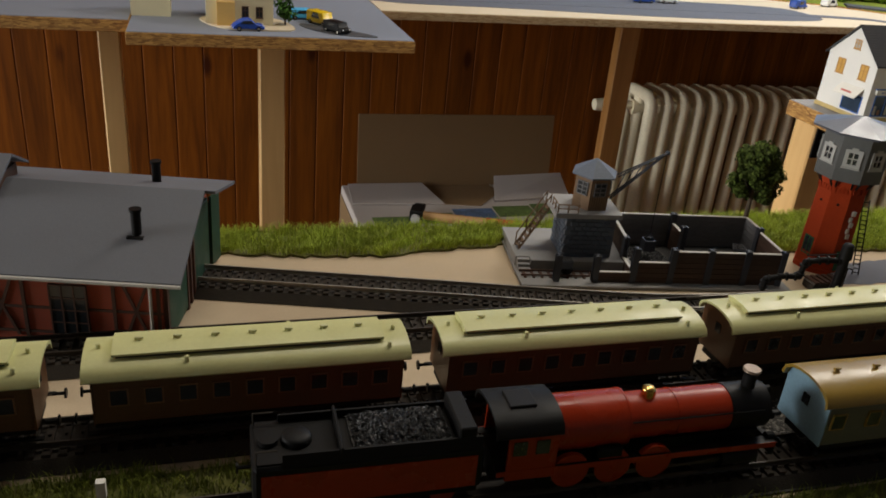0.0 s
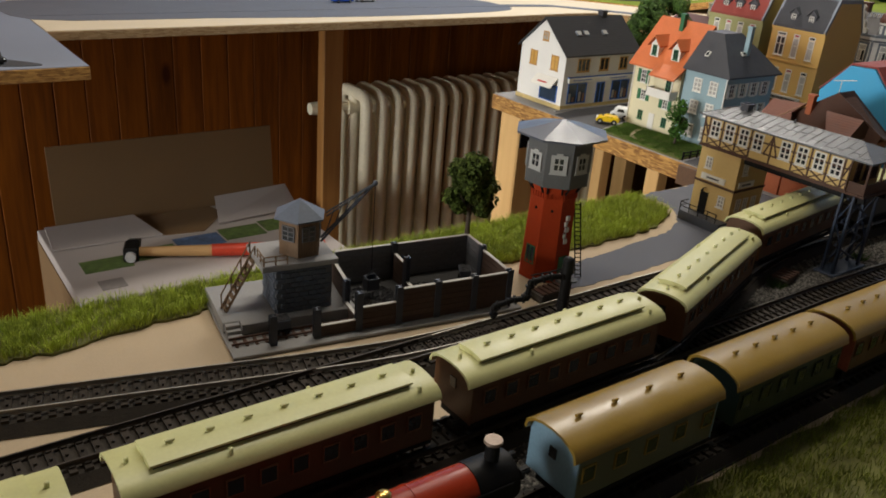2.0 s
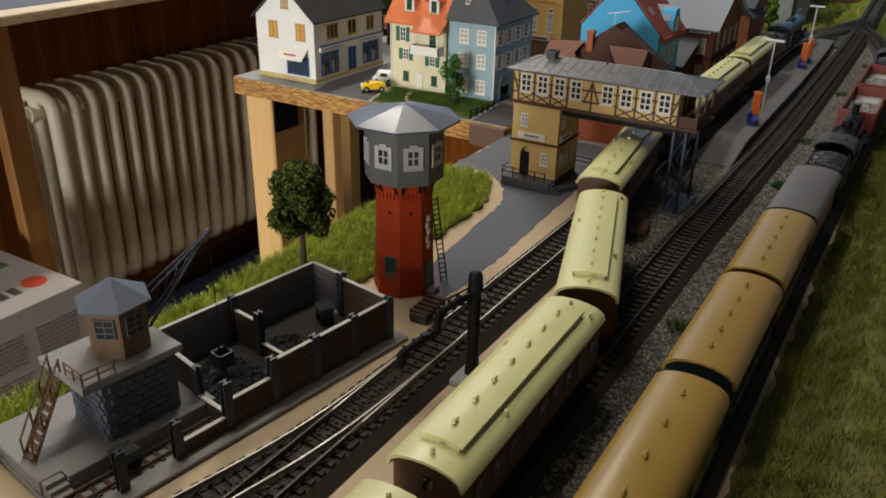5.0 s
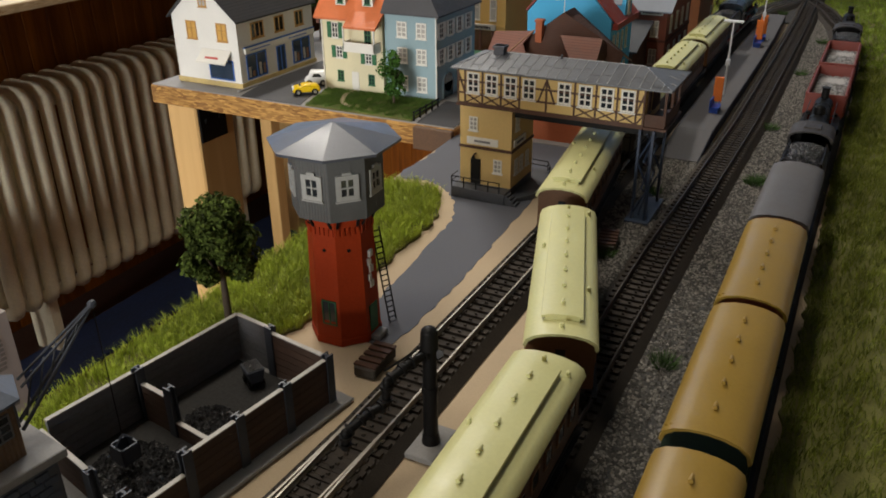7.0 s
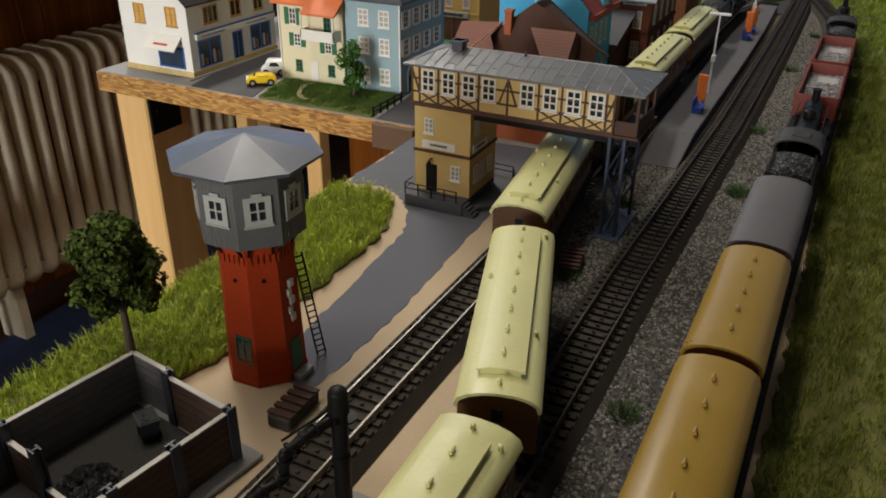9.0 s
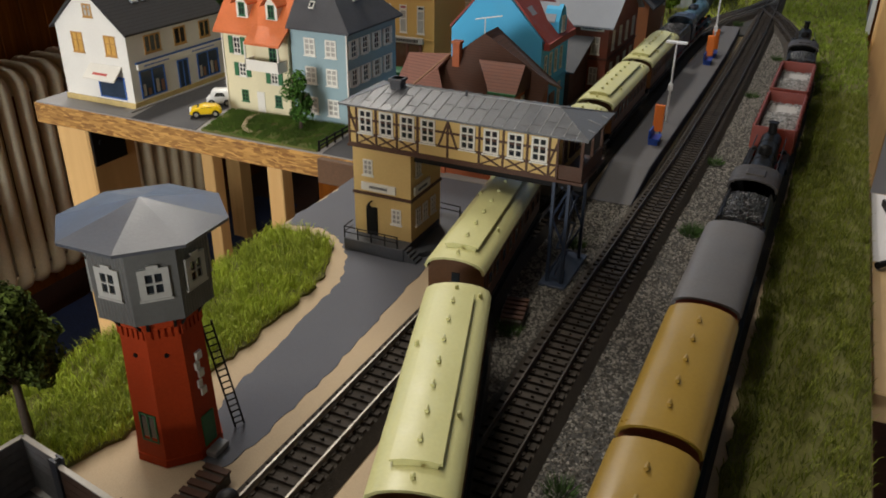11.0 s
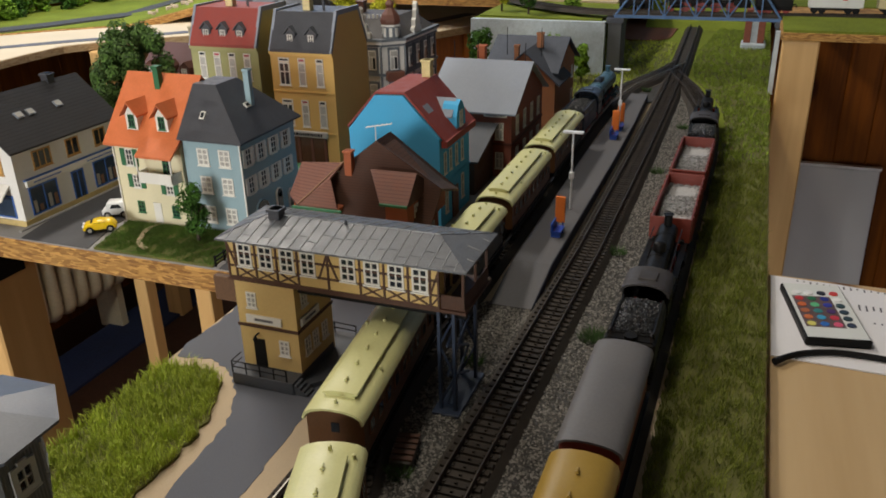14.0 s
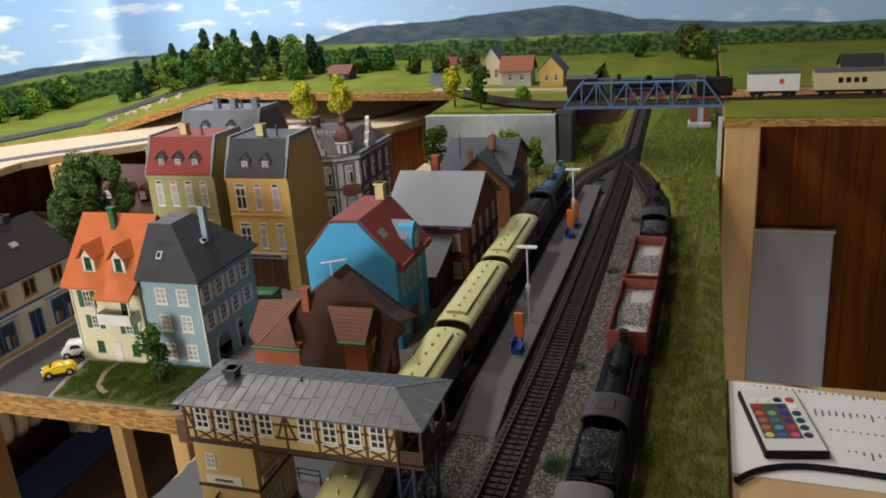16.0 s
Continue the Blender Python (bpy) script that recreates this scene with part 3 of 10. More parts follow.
solid("retaining_wall", bm, STONEWALL, "grey stone retaining wall under the meadow", "wall")
bm = bmesh.new()
box(bm, 1.56, 1.575, 0.1697, 0.1757, 0.0, UP + 0.005)
solid("retaining_wall", bm, STONEWALL, "grey stone strip at the board end", "wall")

# side table
LEGBLUE = mat("trestle_blue_grey", (0.12, 0.17, 0.22), 0.5, vary=0.15)
bm = bmesh.new()
box(bm, 0.64, 0.935, -0.45, 0.1705, -0.026, -0.008)
table = thing("side_table", "plywood table on steel trestle legs beside the layout", "table")
part("tabletop", bm, PLY, table, bevel=0.001)
for y in (0.05, -0.40):
    for x0, x1 in ((0.70, 0.62), (0.86, 0.94)):
        bm = bmesh.new()
        cyl(bm, (x0, y, -0.026), (x1, y, FLOOR_Z), 0.012, seg=10)
        part("leg", bm, LEGBLUE, table, "blue-grey painted steel tube", smooth=40)
    bm = bmesh.new()
    cyl(bm, (0.672, y, -0.32), (0.888, y, -0.32), 0.009, seg=10)
    part("cross_tube", bm, LEGBLUE, table, "blue-grey painted steel tube", smooth=40)


# painted scenery along the walls
def backdrop_mat():
    m = bpy.data.materials.new("glowing_painted_backdrop")
    m.use_nodes = True
    nt = m.node_tree
    b = nt.nodes["Principled BSDF"]
    b.inputs["Roughness"].default_value, b.inputs["Specular IOR Level"].default_value = 0.7, 0.2
    co = nt.nodes.new("ShaderNodeUVMap")
    co.uv_map = "along"
    sep = nt.nodes.new("ShaderNodeSeparateXYZ")
    nt.links.new(co.outputs[0], sep.inputs[0])

    def math_(op, a, c=None, k=None):
        n = nt.nodes.new("ShaderNodeMath")
        n.operation = op
        for i, v in enumerate((a, c, k)):
            if v is None:
                continue
            if isinstance(v, (int, float)):
                n.inputs[i].default_value = v
            else:
                nt.links.new(v, n.inputs[i])
        return n.outputs[0]

    def noise_(sx, sy, detail=4):
        mp = nt.nodes.new("ShaderNodeMapping")
        mp.inputs["Scale"].default_value = (sx, sy, 1)
        nt.links.new(co.outputs[0], mp.inputs[0])
        n = nt.nodes.new("ShaderNodeTexNoise")
        n.noise_dimensions = "2D"
        n.inputs["Scale"].default_value, n.inputs["Detail"].default_value = 1, detail
        nt.links.new(mp.outputs[0], n.inputs[0])
        return n.outputs["Fac"]

    def mixc(f, a, c):
        n = nt.nodes.new("ShaderNodeMix")
        n.data_type = "RGBA"
        nt.links.new(f, n.inputs[0])
        for i, v in ((6, a), (7, c)):
            if isinstance(v, tuple):
                n.inputs[i].default_value = (*v, 1)
            else:
                nt.links.new(v, n.inputs[i])
        return n.outputs[2]

    def smooth_(v, lo, hi):
        n = nt.nodes.new("ShaderNodeMapRange")
        n.inputs[1].default_value, n.inputs[2].default_value = lo, hi
        nt.links.new(v, n.inputs[0])
        return n.outputs[0]
    h, u = sep.outputs[1], sep.outputs[0]
    sky = mixc(smooth_(h, 0.18, 0.75), (0.36, 0.54, 0.78), (0.12, 0.30, 0.66))
    sky = mixc(smooth_(u, 2.3, 3.3), sky, mixc(smooth_(h, 0.16, 0.5), (0.24, 0.34, 0.48), (0.15, 0.24, 0.42)))
    cl = smooth_(noise_(7.0, 24.0, 6), 0.56, 0.70)
    sky = mixc(cl, sky, mixc(smooth_(u, 2.3, 3.3), (0.80, 0.82, 0.84), (0.40, 0.46, 0.54)))
    # sheen and shade at a fold in the sky paper, painted paler then darker
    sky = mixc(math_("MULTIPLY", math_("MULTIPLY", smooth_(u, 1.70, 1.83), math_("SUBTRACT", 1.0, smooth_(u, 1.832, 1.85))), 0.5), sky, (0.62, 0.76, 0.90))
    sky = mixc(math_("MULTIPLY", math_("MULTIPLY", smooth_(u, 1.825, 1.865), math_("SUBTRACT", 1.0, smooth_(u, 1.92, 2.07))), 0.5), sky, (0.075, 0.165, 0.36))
    # the far hills: height of the skyline along the wall
    span = smooth_(u, 2.2, 4.2)
    hills = nt.nodes.new("ShaderNodeValToRGB")
    hills.color_ramp.interpolation = "B_SPLINE"
    heights = ((2.20, 0.140), (2.42, 0.142), (2.52, 0.164), (2.60, 0.189), (2.80, 0.188), (2.96, 0.203), (3.08, 0.210), (3.18, 0.216), (3.27, 0.200), (3.37, 0.170), (3.60, 0.154), (3.80, 0.146), (4.10, 0.136))
    ramp = hills.color_ramp
    while len(ramp.elements) < len(heights):
        ramp.elements.new(0.5)
    for e, (p, v) in zip(ramp.elements, heights):
        e.position, e.color = (p - 2.2) / 2.0, (v * 4, v * 4, v * 4, 1)
    nt.links.new(span, hills.inputs[0])
    ridge1 = math_("MULTIPLY_ADD", noise_(9.0, 0.01, 5), 0.012, math_("MULTIPLY_ADD", hills.outputs[0], 0.25, -0.006))
    slopes = mixc(smooth_(noise_(18.0, 60.0, 5), 0.35, 0.65), (0.040, 0.062, 0.095), (0.070, 0.095, 0.120))
    col = mixc(smooth_(math_("SUBTRACT", ridge1, h), 0.0, 0.004), sky, slopes)
    fields = mixc(smooth_(noise_(3.0, 40.0, 3), 0.45, 0.55), (0.080, 0.15, 0.045), (0.18, 0.24, 0.055))
    ridge3 = math_("MULTIPLY_ADD", noise_(5.0, 0.01, 4), 0.02, math_("MULTIPLY_ADD", smooth_(u, 1.3, 2.1), 0.034, 0.094))
    col = mixc(smooth_(math_("SUBTRACT", ridge3, h), 0.0, 0.004), col, fields)
    bush = mixc(smooth_(noise_(70, 90, 5), 0.42, 0.62), (0.012, 0.030, 0.010), (0.060, 0.105, 0.028))
    ridge4 = math_("MULTIPLY_ADD", noise_(26.0, 0.01, 6), 0.040, math_("MULTIPLY_ADD", smooth_(u, 1.4, 2.9), 0.034, 0.080))
    col = mixc(smooth_(math_("SUBTRACT", ridge4, h), 0.0, 0.005), col, bush)
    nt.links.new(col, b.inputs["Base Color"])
    # the paint also glows faintly, brightening it beyond the room lamps
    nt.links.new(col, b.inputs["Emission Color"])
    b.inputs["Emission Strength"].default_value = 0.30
    return m


line = [(0.55, 2.0), (2.0, 2.0)] + [(2.0 + 0.5 * math.sin(a), 1.5 + 0.5 * math.cos(a)) for a in [math.pi / 2 * i / 10 for i in range(1, 11)]] + [(2.5, 0.6), (2.5, -1.45)]
me = bpy.data.meshes.new("backdrop")
vs, fs, us, run = [], [], [], 0.0
for i, (x, y) in enumerate(line):
    if i:
        run += math.hypot(x - line[i - 1][0], y - line[i - 1][1])
    vs += [(x, y, 0.03), (x, y, 0.95)]
    us.append(run)
for i in range(len(line) - 1):
    fs.append((2 * i, 2 * i + 2, 2 * i + 3, 2 * i + 1))
me.from_pydata(vs, [], fs)
uv = me.uv_layers.new(name="along")
for poly in me.polygons:
    for li in poly.loop_indices:
        v = me.loops[li].vertex_index
        uv.data[li].uv = (us[v // 2], vs[v][2])
    poly.use_smooth = True
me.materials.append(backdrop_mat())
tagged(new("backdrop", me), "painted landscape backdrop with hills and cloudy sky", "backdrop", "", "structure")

# ---- railway track ----
def resample(pts, step):
    pts = [Vector((*p, 0)) if len(p) == 2 else Vector(p) for p in pts]
    out, acc = [pts[0]], 0.0
    for a, b in zip(pts, pts[1:]):
        n = max(1, round((b - a).length / step))
        out += [a.lerp(b, (i + 1) / n) for i in range(n)]
    return out


def curve(pts, n=10):
    """A smooth open line through points."""
    out = []
    for i in range(len(pts) - 1):
        p0, p1, p2, p3 = (Vector(pts[min(max(i + j - 1, 0), len(pts) - 1)]) for j in range(4))
        for s in range(n):
            t = s / n
            out.append(0.5 * ((2 * p1) + (p2 - p0) * t + (2 * p0 - 5 * p1 + 4 * p2 - p3) * t * t + (3 * p1 - p0 - 3 * p2 + p3) * t ** 3))
    out.append(Vector(pts[-1]))
    return [(p.x, p.y) for p in out]


bm = bmesh.new()
box(bm, -0.0018, 0.0018, -0.0135, 0.0135, 0.0, 0.0022)
for s in (-1, 1):
    for o in (-0.0018, 0.0018):
        box(bm, -0.0012, 0.0012, s * 0.00825 + o - 0.0006, s * 0.00825 + o + 0.0006, 0.002, 0.0031)
box(bm, -0.0006, 0.0006, -0.0007, 0.0007, 0.002, 0.0034)
finish(bm)
SLEEPER_MESH = mesh_of("sleeper", bm, SLEEPER)


def track(label, pts, rail_mat=RAIL, bed_z=0.0062, first=-9, last=9, bed=0.019):
    """Roadbed, rails and sleepers along pts; sleepers only between x first and x last."""
    t = thing("railway_track", label, "railway track", kind="structure")
    line = [(p.x, p.y, 0) for p in resample(pts, 0.02)]
    bm = bmesh.new()
    ribbon(bm, line, [(-bed, 0), (bed, 0), (bed - 0.005, bed_z - 0.0006), (-bed + 0.005, bed_z - 0.0006)])
    part("roadbed", bm, ROADBED, t)
    for s in (-1, 1):
        bm = bmesh.new()
        c = s * 0.00865
        ribbon(bm, [(x, y, bed_z) for x, y, z in line], [(c - 0.0010, 0.0015), (c + 0.0010, 0.0015), (c + 0.0004, 0.0022), (c + 0.00045, 0.0042), (c - 0.00045, 0.0042), (c - 0.0004, 0.0022)])
        part("rail", bm, rail_mat, t)
    for a, b in zip(resample(pts, 0.0067), resample(pts, 0.0067)[1:]):
        if first < a.x < last:
            d = b - a
            piece("sleeper", SLEEPER_MESH, t, Matrix.Translation((a.x, a.y, bed_z - 0.0012)) @ Matrix.Rotation(math.atan2(d.y, d.x), 4, "Z"))
    return t


RTRACK = [(-0.75, 0.262), (0.0, 0.259), (0.27, 0.2555), (0.6, 0.2545), (0.8, 0.2515), (1.05, 0.248), (1.2, 0.246), (1.30, 0.248), (1.42, 0.256), (1.55, 0.285), (1.66, 0.322)]
MTRACK = [(-0.75, 0.322), (0.25, 0.322), (0.6, 0.3205), (0.9, 0.3125), (1.2, 0.311), (1.45, 0.3115), (1.66, 0.3145), (2.3, 0.33)]
UTRACK = [(0.30, 0.3955), (0.45, 0.3945), (0.62, 0.392), (0.8, 0.3915), (1.05, 0.3925), (1.3, 0.393), (1.42, 0.39), (1.54, 0.372), (1.66, 0.335), (1.74, 0.318)]
CROSS = curve([(0.36, 0.3225), (0.42, 0.327), (0.48, 0.342), (0.54, 0.3625), (0.60, 0.381), (0.66, 0.390), (0.72, 0.3915)], 6)
ATRACK = curve([(-0.75, 0.655), (-0.1, 0.496), (0.016, 0.4675), (0.137, 0.437), (0.239, 0.411), (0.30, 0.3995), (0.37, 0.3955)], 6)
BTRACK = [(-0.75, 0.396), (0.10, 0.396), (0.31, 0.3955)]
track("straight main railway track with black roadbed", MTRACK, first=-0.2, last=1.7)
track("front siding track under parked wagons", RTRACK, first=0.15, last=1.6)
track("platform track running under the signal box", UTRACK, RAILBRIGHT, bed_z=0.0060, first=0.28, last=1.4)
track("curved crossover track", CROSS, RAILBRIGHT, bed_z=0.0064, first=0.40, last=0.7)
track("curved shed track joining at a turnout", ATRACK, RAILBRIGHT, bed_z=0.0058, first=-0.1, last=0.36)
track("straight shed track on black roadbed", BTRACK, RAIL, bed_z=0.0061, first=-0.1, last=0.3)


# ---- rolling stock (built along +x from the rear end, rail top at z 0) ----
RAIL_Z = 0.0103


def arc_roof(w, z0, z1, n=8, t=0.0012):
    """Outline (y, z) of a curved roof of width w."""
    up = [(w / 2 * math.cos(math.pi * i / n), z0 + (z1 - z0) * math.sin(math.pi * i / n) ** 0.8) for i in range(n + 1)]
    lo = [(y * (1 - 2 * t / w), z - t) for y, z in up[::-1]]
    return up + lo


def wheelset(parent, x, r=0.0055, red=False):
    bm = bmesh.new()
    for s in (-1, 1):
        cyl(bm, (x, s * 0.0072, r), (x, s * 0.0098, r), r, seg=14)
    cyl(bm, (x, -0.0072, r), (x, 0.0072, r), 0.0012, seg=6)
    part("wheelset", bm, WHEELRED if red else BLACK, parent)


def buffers(parent, x, d, material=None):
    for s in (-1, 1):
        bm = bmesh.new()
        cyl(bm, (x, s * 0.010, 0.0122), (x + d * 0.005, s * 0.010, 0.0122), 0.0009, seg=6)
        cyl(bm, (x + d * 0.005, s * 0.010, 0.0122), (x + d * 0.0058, s * 0.010, 0.0122), 0.0024, seg=10)
        part("buffer", bm, material or BLACK, parent)


def coach(label, length, body, roof, end, group, w=0.0305, eave=0.034, top=0.0425, clerestory=False, vents=5, windows=8, roofw=0.033, overhang=0.004, wincol=None, low=0.0105, front=None, open_ends=False):
    t = thing("railway_coach", label, "train car", group=group)
    L = length
    bm = bmesh.new()
    box(bm, overhang, L - overhang, -w / 2, w / 2, low, eave)
    part("body", bm, body, t, bevel=0.0005)
    if front:
        for s in (-1, 1):
            bm = bmesh.new()
            box(bm, L * 0.56, L - overhang - 0.0006, s * (w / 2) - 0.0002, s * (w / 2) + 0.0003, low + 0.0017, eave - 0.0004)
            part("side_panel", bm, front, t, "dark green painted front half of the side")
    if open_ends:
        for e in (0.0012, L - 0.0012):
            for y in (-w / 2 + 0.0012, -0.004, 0.004, w / 2 - 0.0012):
                bm = bmesh.new()
                cyl(bm, (e, y, low), (e, y, eave + (0.001 if abs(y) > 0.01 else -0.008)), 0.0005, seg=6)
                part("platform_post", bm, BLACK, t)
            bm = bmesh.new()
            box(bm, min(e, abs(e - overhang)) - 0.0004, max(e, e) + 0.0004, -w / 2 + 0.001, w / 2 - 0.001, eave - 0.0092, eave - 0.0082)
            part("platform_rail", bm, BLACK, t)
    for x in (overhang - 0.0003, L - overhang + 0.0003):
        bm = bmesh.new()
        prof = [(y * w / roofw, z - 0.0006) for y, z in arc_roof(roofw, eave, top)[:9]]
        along_x(bm, [(-w / 2, low + 0.001)] + [(w / 2, low + 0.001)] + prof, x - 0.0004, x + 0.0004)
        part("end_wall", bm, end, t)
        bm = bmesh.new()
        s = -1 if x < L / 2 else 1
        box(bm, x + s * 0.0004, x + s * 0.0009, -0.0022, 0.0022, eave - 0.0085, eave - 0.0030)
        part("end_window", bm, GLASS, t)
    bm = bmesh.new()
    along_x(bm, arc_roof(roofw, eave, top), 0, L)
    part("roof", bm, roof, t, smooth=50)
    if clerestory:
        bm = bmesh.new()
        h = top + 0.0013
        prof = [(0.0078, h - 0.0038), (0.0078, h - 0.0004), (0.0094, h - 0.0006), (0.0092, h + 0.0003), (0.0042, h + 0.0014), (-0.0042, h + 0.0014), (-0.0092, h + 0.0003), (-0.0094, h - 0.0006), (-0.0078, h - 0.0004), (-0.0078, h - 0.0038)]
        along_x(bm, prof, 0.012, L - 0.012)
        part("clerestory", bm, roof, t, smooth=35)
        # dark strip each side stands in for the shadow under the lip
        for s in (-1, 1):
            bm = bmesh.new()
            box(bm, 0.0135, L - 0.0135, s * 0.0079 - 0.0003, s * 0.0079 + 0.0003, h - 0.0030, h - 0.0008)
            part("clerestory_window", bm, GLASS, t)
        for x, y in ((0.006, 0.0), (L - 0.006, 0.0), (L * 0.30, -0.0118), (L * 0.93, -0.0118), (L * 0.62, 0.0118)):
            bm = bmesh.new()
            z = eave + (top - eave) * math.sqrt(max(0.0, 1 - (2 * y / roofw) ** 2)) ** 0.8
            cyl(bm, (x, y, z - 0.001), (x, y, z + 0.0014), 0.0013, 0.0008, seg=8)
            ball(bm, (x, y, z + 0.0016), 0.0011, 8, 0.8)
            part("roof_vent", bm, roof, t)
    zt = top + (0.0026 if clerestory else 0)
    for i in range(vents):
        x = L * (0.16 + 0.68 * i / max(1, vents - 1))
        for y in ((-0.0, ) if not clerestory else (0.0,)):
            bm = bmesh.new()
            cyl(bm, (x, y, zt - 0.001), (x, y, zt + 0.0012), 0.0012, 0.0008, seg=8)
            cyl(bm, (x - 0.0018, y, zt + 0.0012), (x + 0.0018, y, zt + 0.0012), 0.0009, 0.0006, seg=8)
            part("roof_vent", bm, roof, t)
    for s in (-1, 1):
        bm = bmesh.new()
        box(bm, overhang, L - overhang, s * (w / 2), s * (w / 2 + 0.0006), low, low + 0.0016)
        part("sole_bar", bm, BLACK, t)
        for i in range(windows):
            x = L * (0.1 + 0.8 * i / max(1, windows - 1))
            y = s * (w / 2 + 0.0003)
            ww = 0.0034
            bm = lattice([(-ww - 0.0006, -ww), (ww, ww + 0.0006)], [(-0.0006, 0), (0.0075, 0.0081)], lambda u, v: (x + u, y - 0.0005, 0.0215 + v), lambda u, v: (x + u, y + 0.0005, 0.0215 + v))
            fr = part("window", bm, wincol or body, t)
            bm = bmesh.new()
            box(bm, x - ww, x + ww, y - 0.0003, y + 0.0001, 0.0215, 0.029)
            part("pane", bm, GLASS, fr)
        bm = bmesh.new()
        box(bm, 0.001, L - 0.001, s * (w / 2 + 0.001) - 0.0012, s * (w / 2 + 0.001) + 0.0012, 0.0078, 0.0086)
        part("step_board", bm, BLACK, t)
    bm = bmesh.new()
    box(bm, 0.004, L - 0.004, -0.009, 0.009, 0.0075, low)
    part("chassis", bm, BLACK, t)
    for x in (L * 0.17, L * 0.3, L * 0.7, L * 0.83):
        wheelset(t, x)
    buffers(t, 0.001, -1), buffers(t, L - 0.001, 1)
    return t


def line_at(pts, x):
    for (x0, y0), (x1, y1) in zip(pts, pts[1:]):
        if x0 <= x <= x1:
            return y0 + (y1 - y0) * (x - x0) / (x1 - x0)
    return pts[-1][1]


ROUTE = [(-0.75, 0.322), (0.25, 0.322)] + CROSS + [(0.8, 0.3915), (1.05, 0.3925), (1.3, 0.393), (1.42, 0.39), (1.54, 0.372), (1.66, 0.335)]


def on_line(pts, x0, length):
    """The pose of a vehicle whose rear stands at x0, its ends on the track."""
    a, b = x0 + 0.2 * length, x0 + 0.8 * length
    ya, yb = line_at(pts, a), line_at(pts, b)
    turn = math.degrees(math.atan2(yb - ya, b - a))
    return pose(x0, ya - (yb - ya) / 3, RAIL_Z, 0, 0, turn)


# the moving train, standing where it shows longest
CL, STEP, FRONT = 0.142, 0.1575, 1.19
BROWNWIN = mat("brown_window_frame", (0.20, 0.095, 0.04), 0.5)
GREYBODY = mat("grey_green_coach_paint", (0.060, 0.060, 0.046), 0.5, vary=0.15, scale=60, bump=0.05)
lead_coach = coach("cream-roofed coach painted brown and dark green, raised clerestory", CL, BROWNBODY, CREAM, BROWNBODY, "cream-roofed coaches", clerestory=True, vents=7, windows=9, top=0.041, wincol=BROWNWIN, front=GREENBODY)
brown_coach = coach("cream-roofed brown passenger coach with raised clerestory", CL, BROWNBODY, CREAM, BROWNBODY, "cream-roofed coaches", clerestory=True, vents=7, windows=9, top=0.041, wincol=BROWNWIN)
grey_coach = coach("cream-roofed grey-green coach with open end platforms", CL, GREYBODY, CREAM, GREYBODY, "cream-roofed coaches", clerestory=True, vents=7, windows=3, top=0.041, wincol=GREYBODY, open_ends=True, overhang=0.011)
for ob, i in ((lead_coach, 0), (brown_coach, 1), (grey_coach, 2)):
    ob.matrix_basis = on_line(ROUTE, FRONT - CL - i * STEP, CL)
for i in range(3, 9):
    copy_thing(brown_coach, on_line(ROUTE, FRONT - CL - i * STEP, CL))

# parked wagons
w_red = coach("ochre-roofed passenger car with red-brown ends", 0.098, BROWNBODY, OCHRE, mat("red_end_paint", (0.24, 0.06, 0.03), 0.5), "parked ochre cars", vents=5, windows=6, top=0.0425)
w_red.matrix_basis = on_line(RTRACK, 0.484, 0.098)
w_green = coach("ochre-roofed passenger car with dark green sides", 0.1, GREENBODY, OCHRE, GREENBODY, "parked ochre cars", vents=5, windows=6)
w_green.matrix_basis = on_line(RTRACK, 0.377, 0.1)
w_blue = coach("ochre-roofed passenger car with pale blue end and olive sides", 0.1, OLIVEBODY, OCHRE, BLUEBODY, "parked ochre cars", vents=4, windows=5, wincol=OCHRE)
w_blue.matrix_basis = on_line(RTRACK, 0.266, 0.1)
w_grey = coach("grey-roofed red goods van", 0.098, RUSTRED, GREYROOF, RUSTRED, "parked goods wagons", vents=0, windows=0, top=0.040, w=0.029)
w_grey.matrix_basis = on_line(RTRACK, 0.592, 0.098)


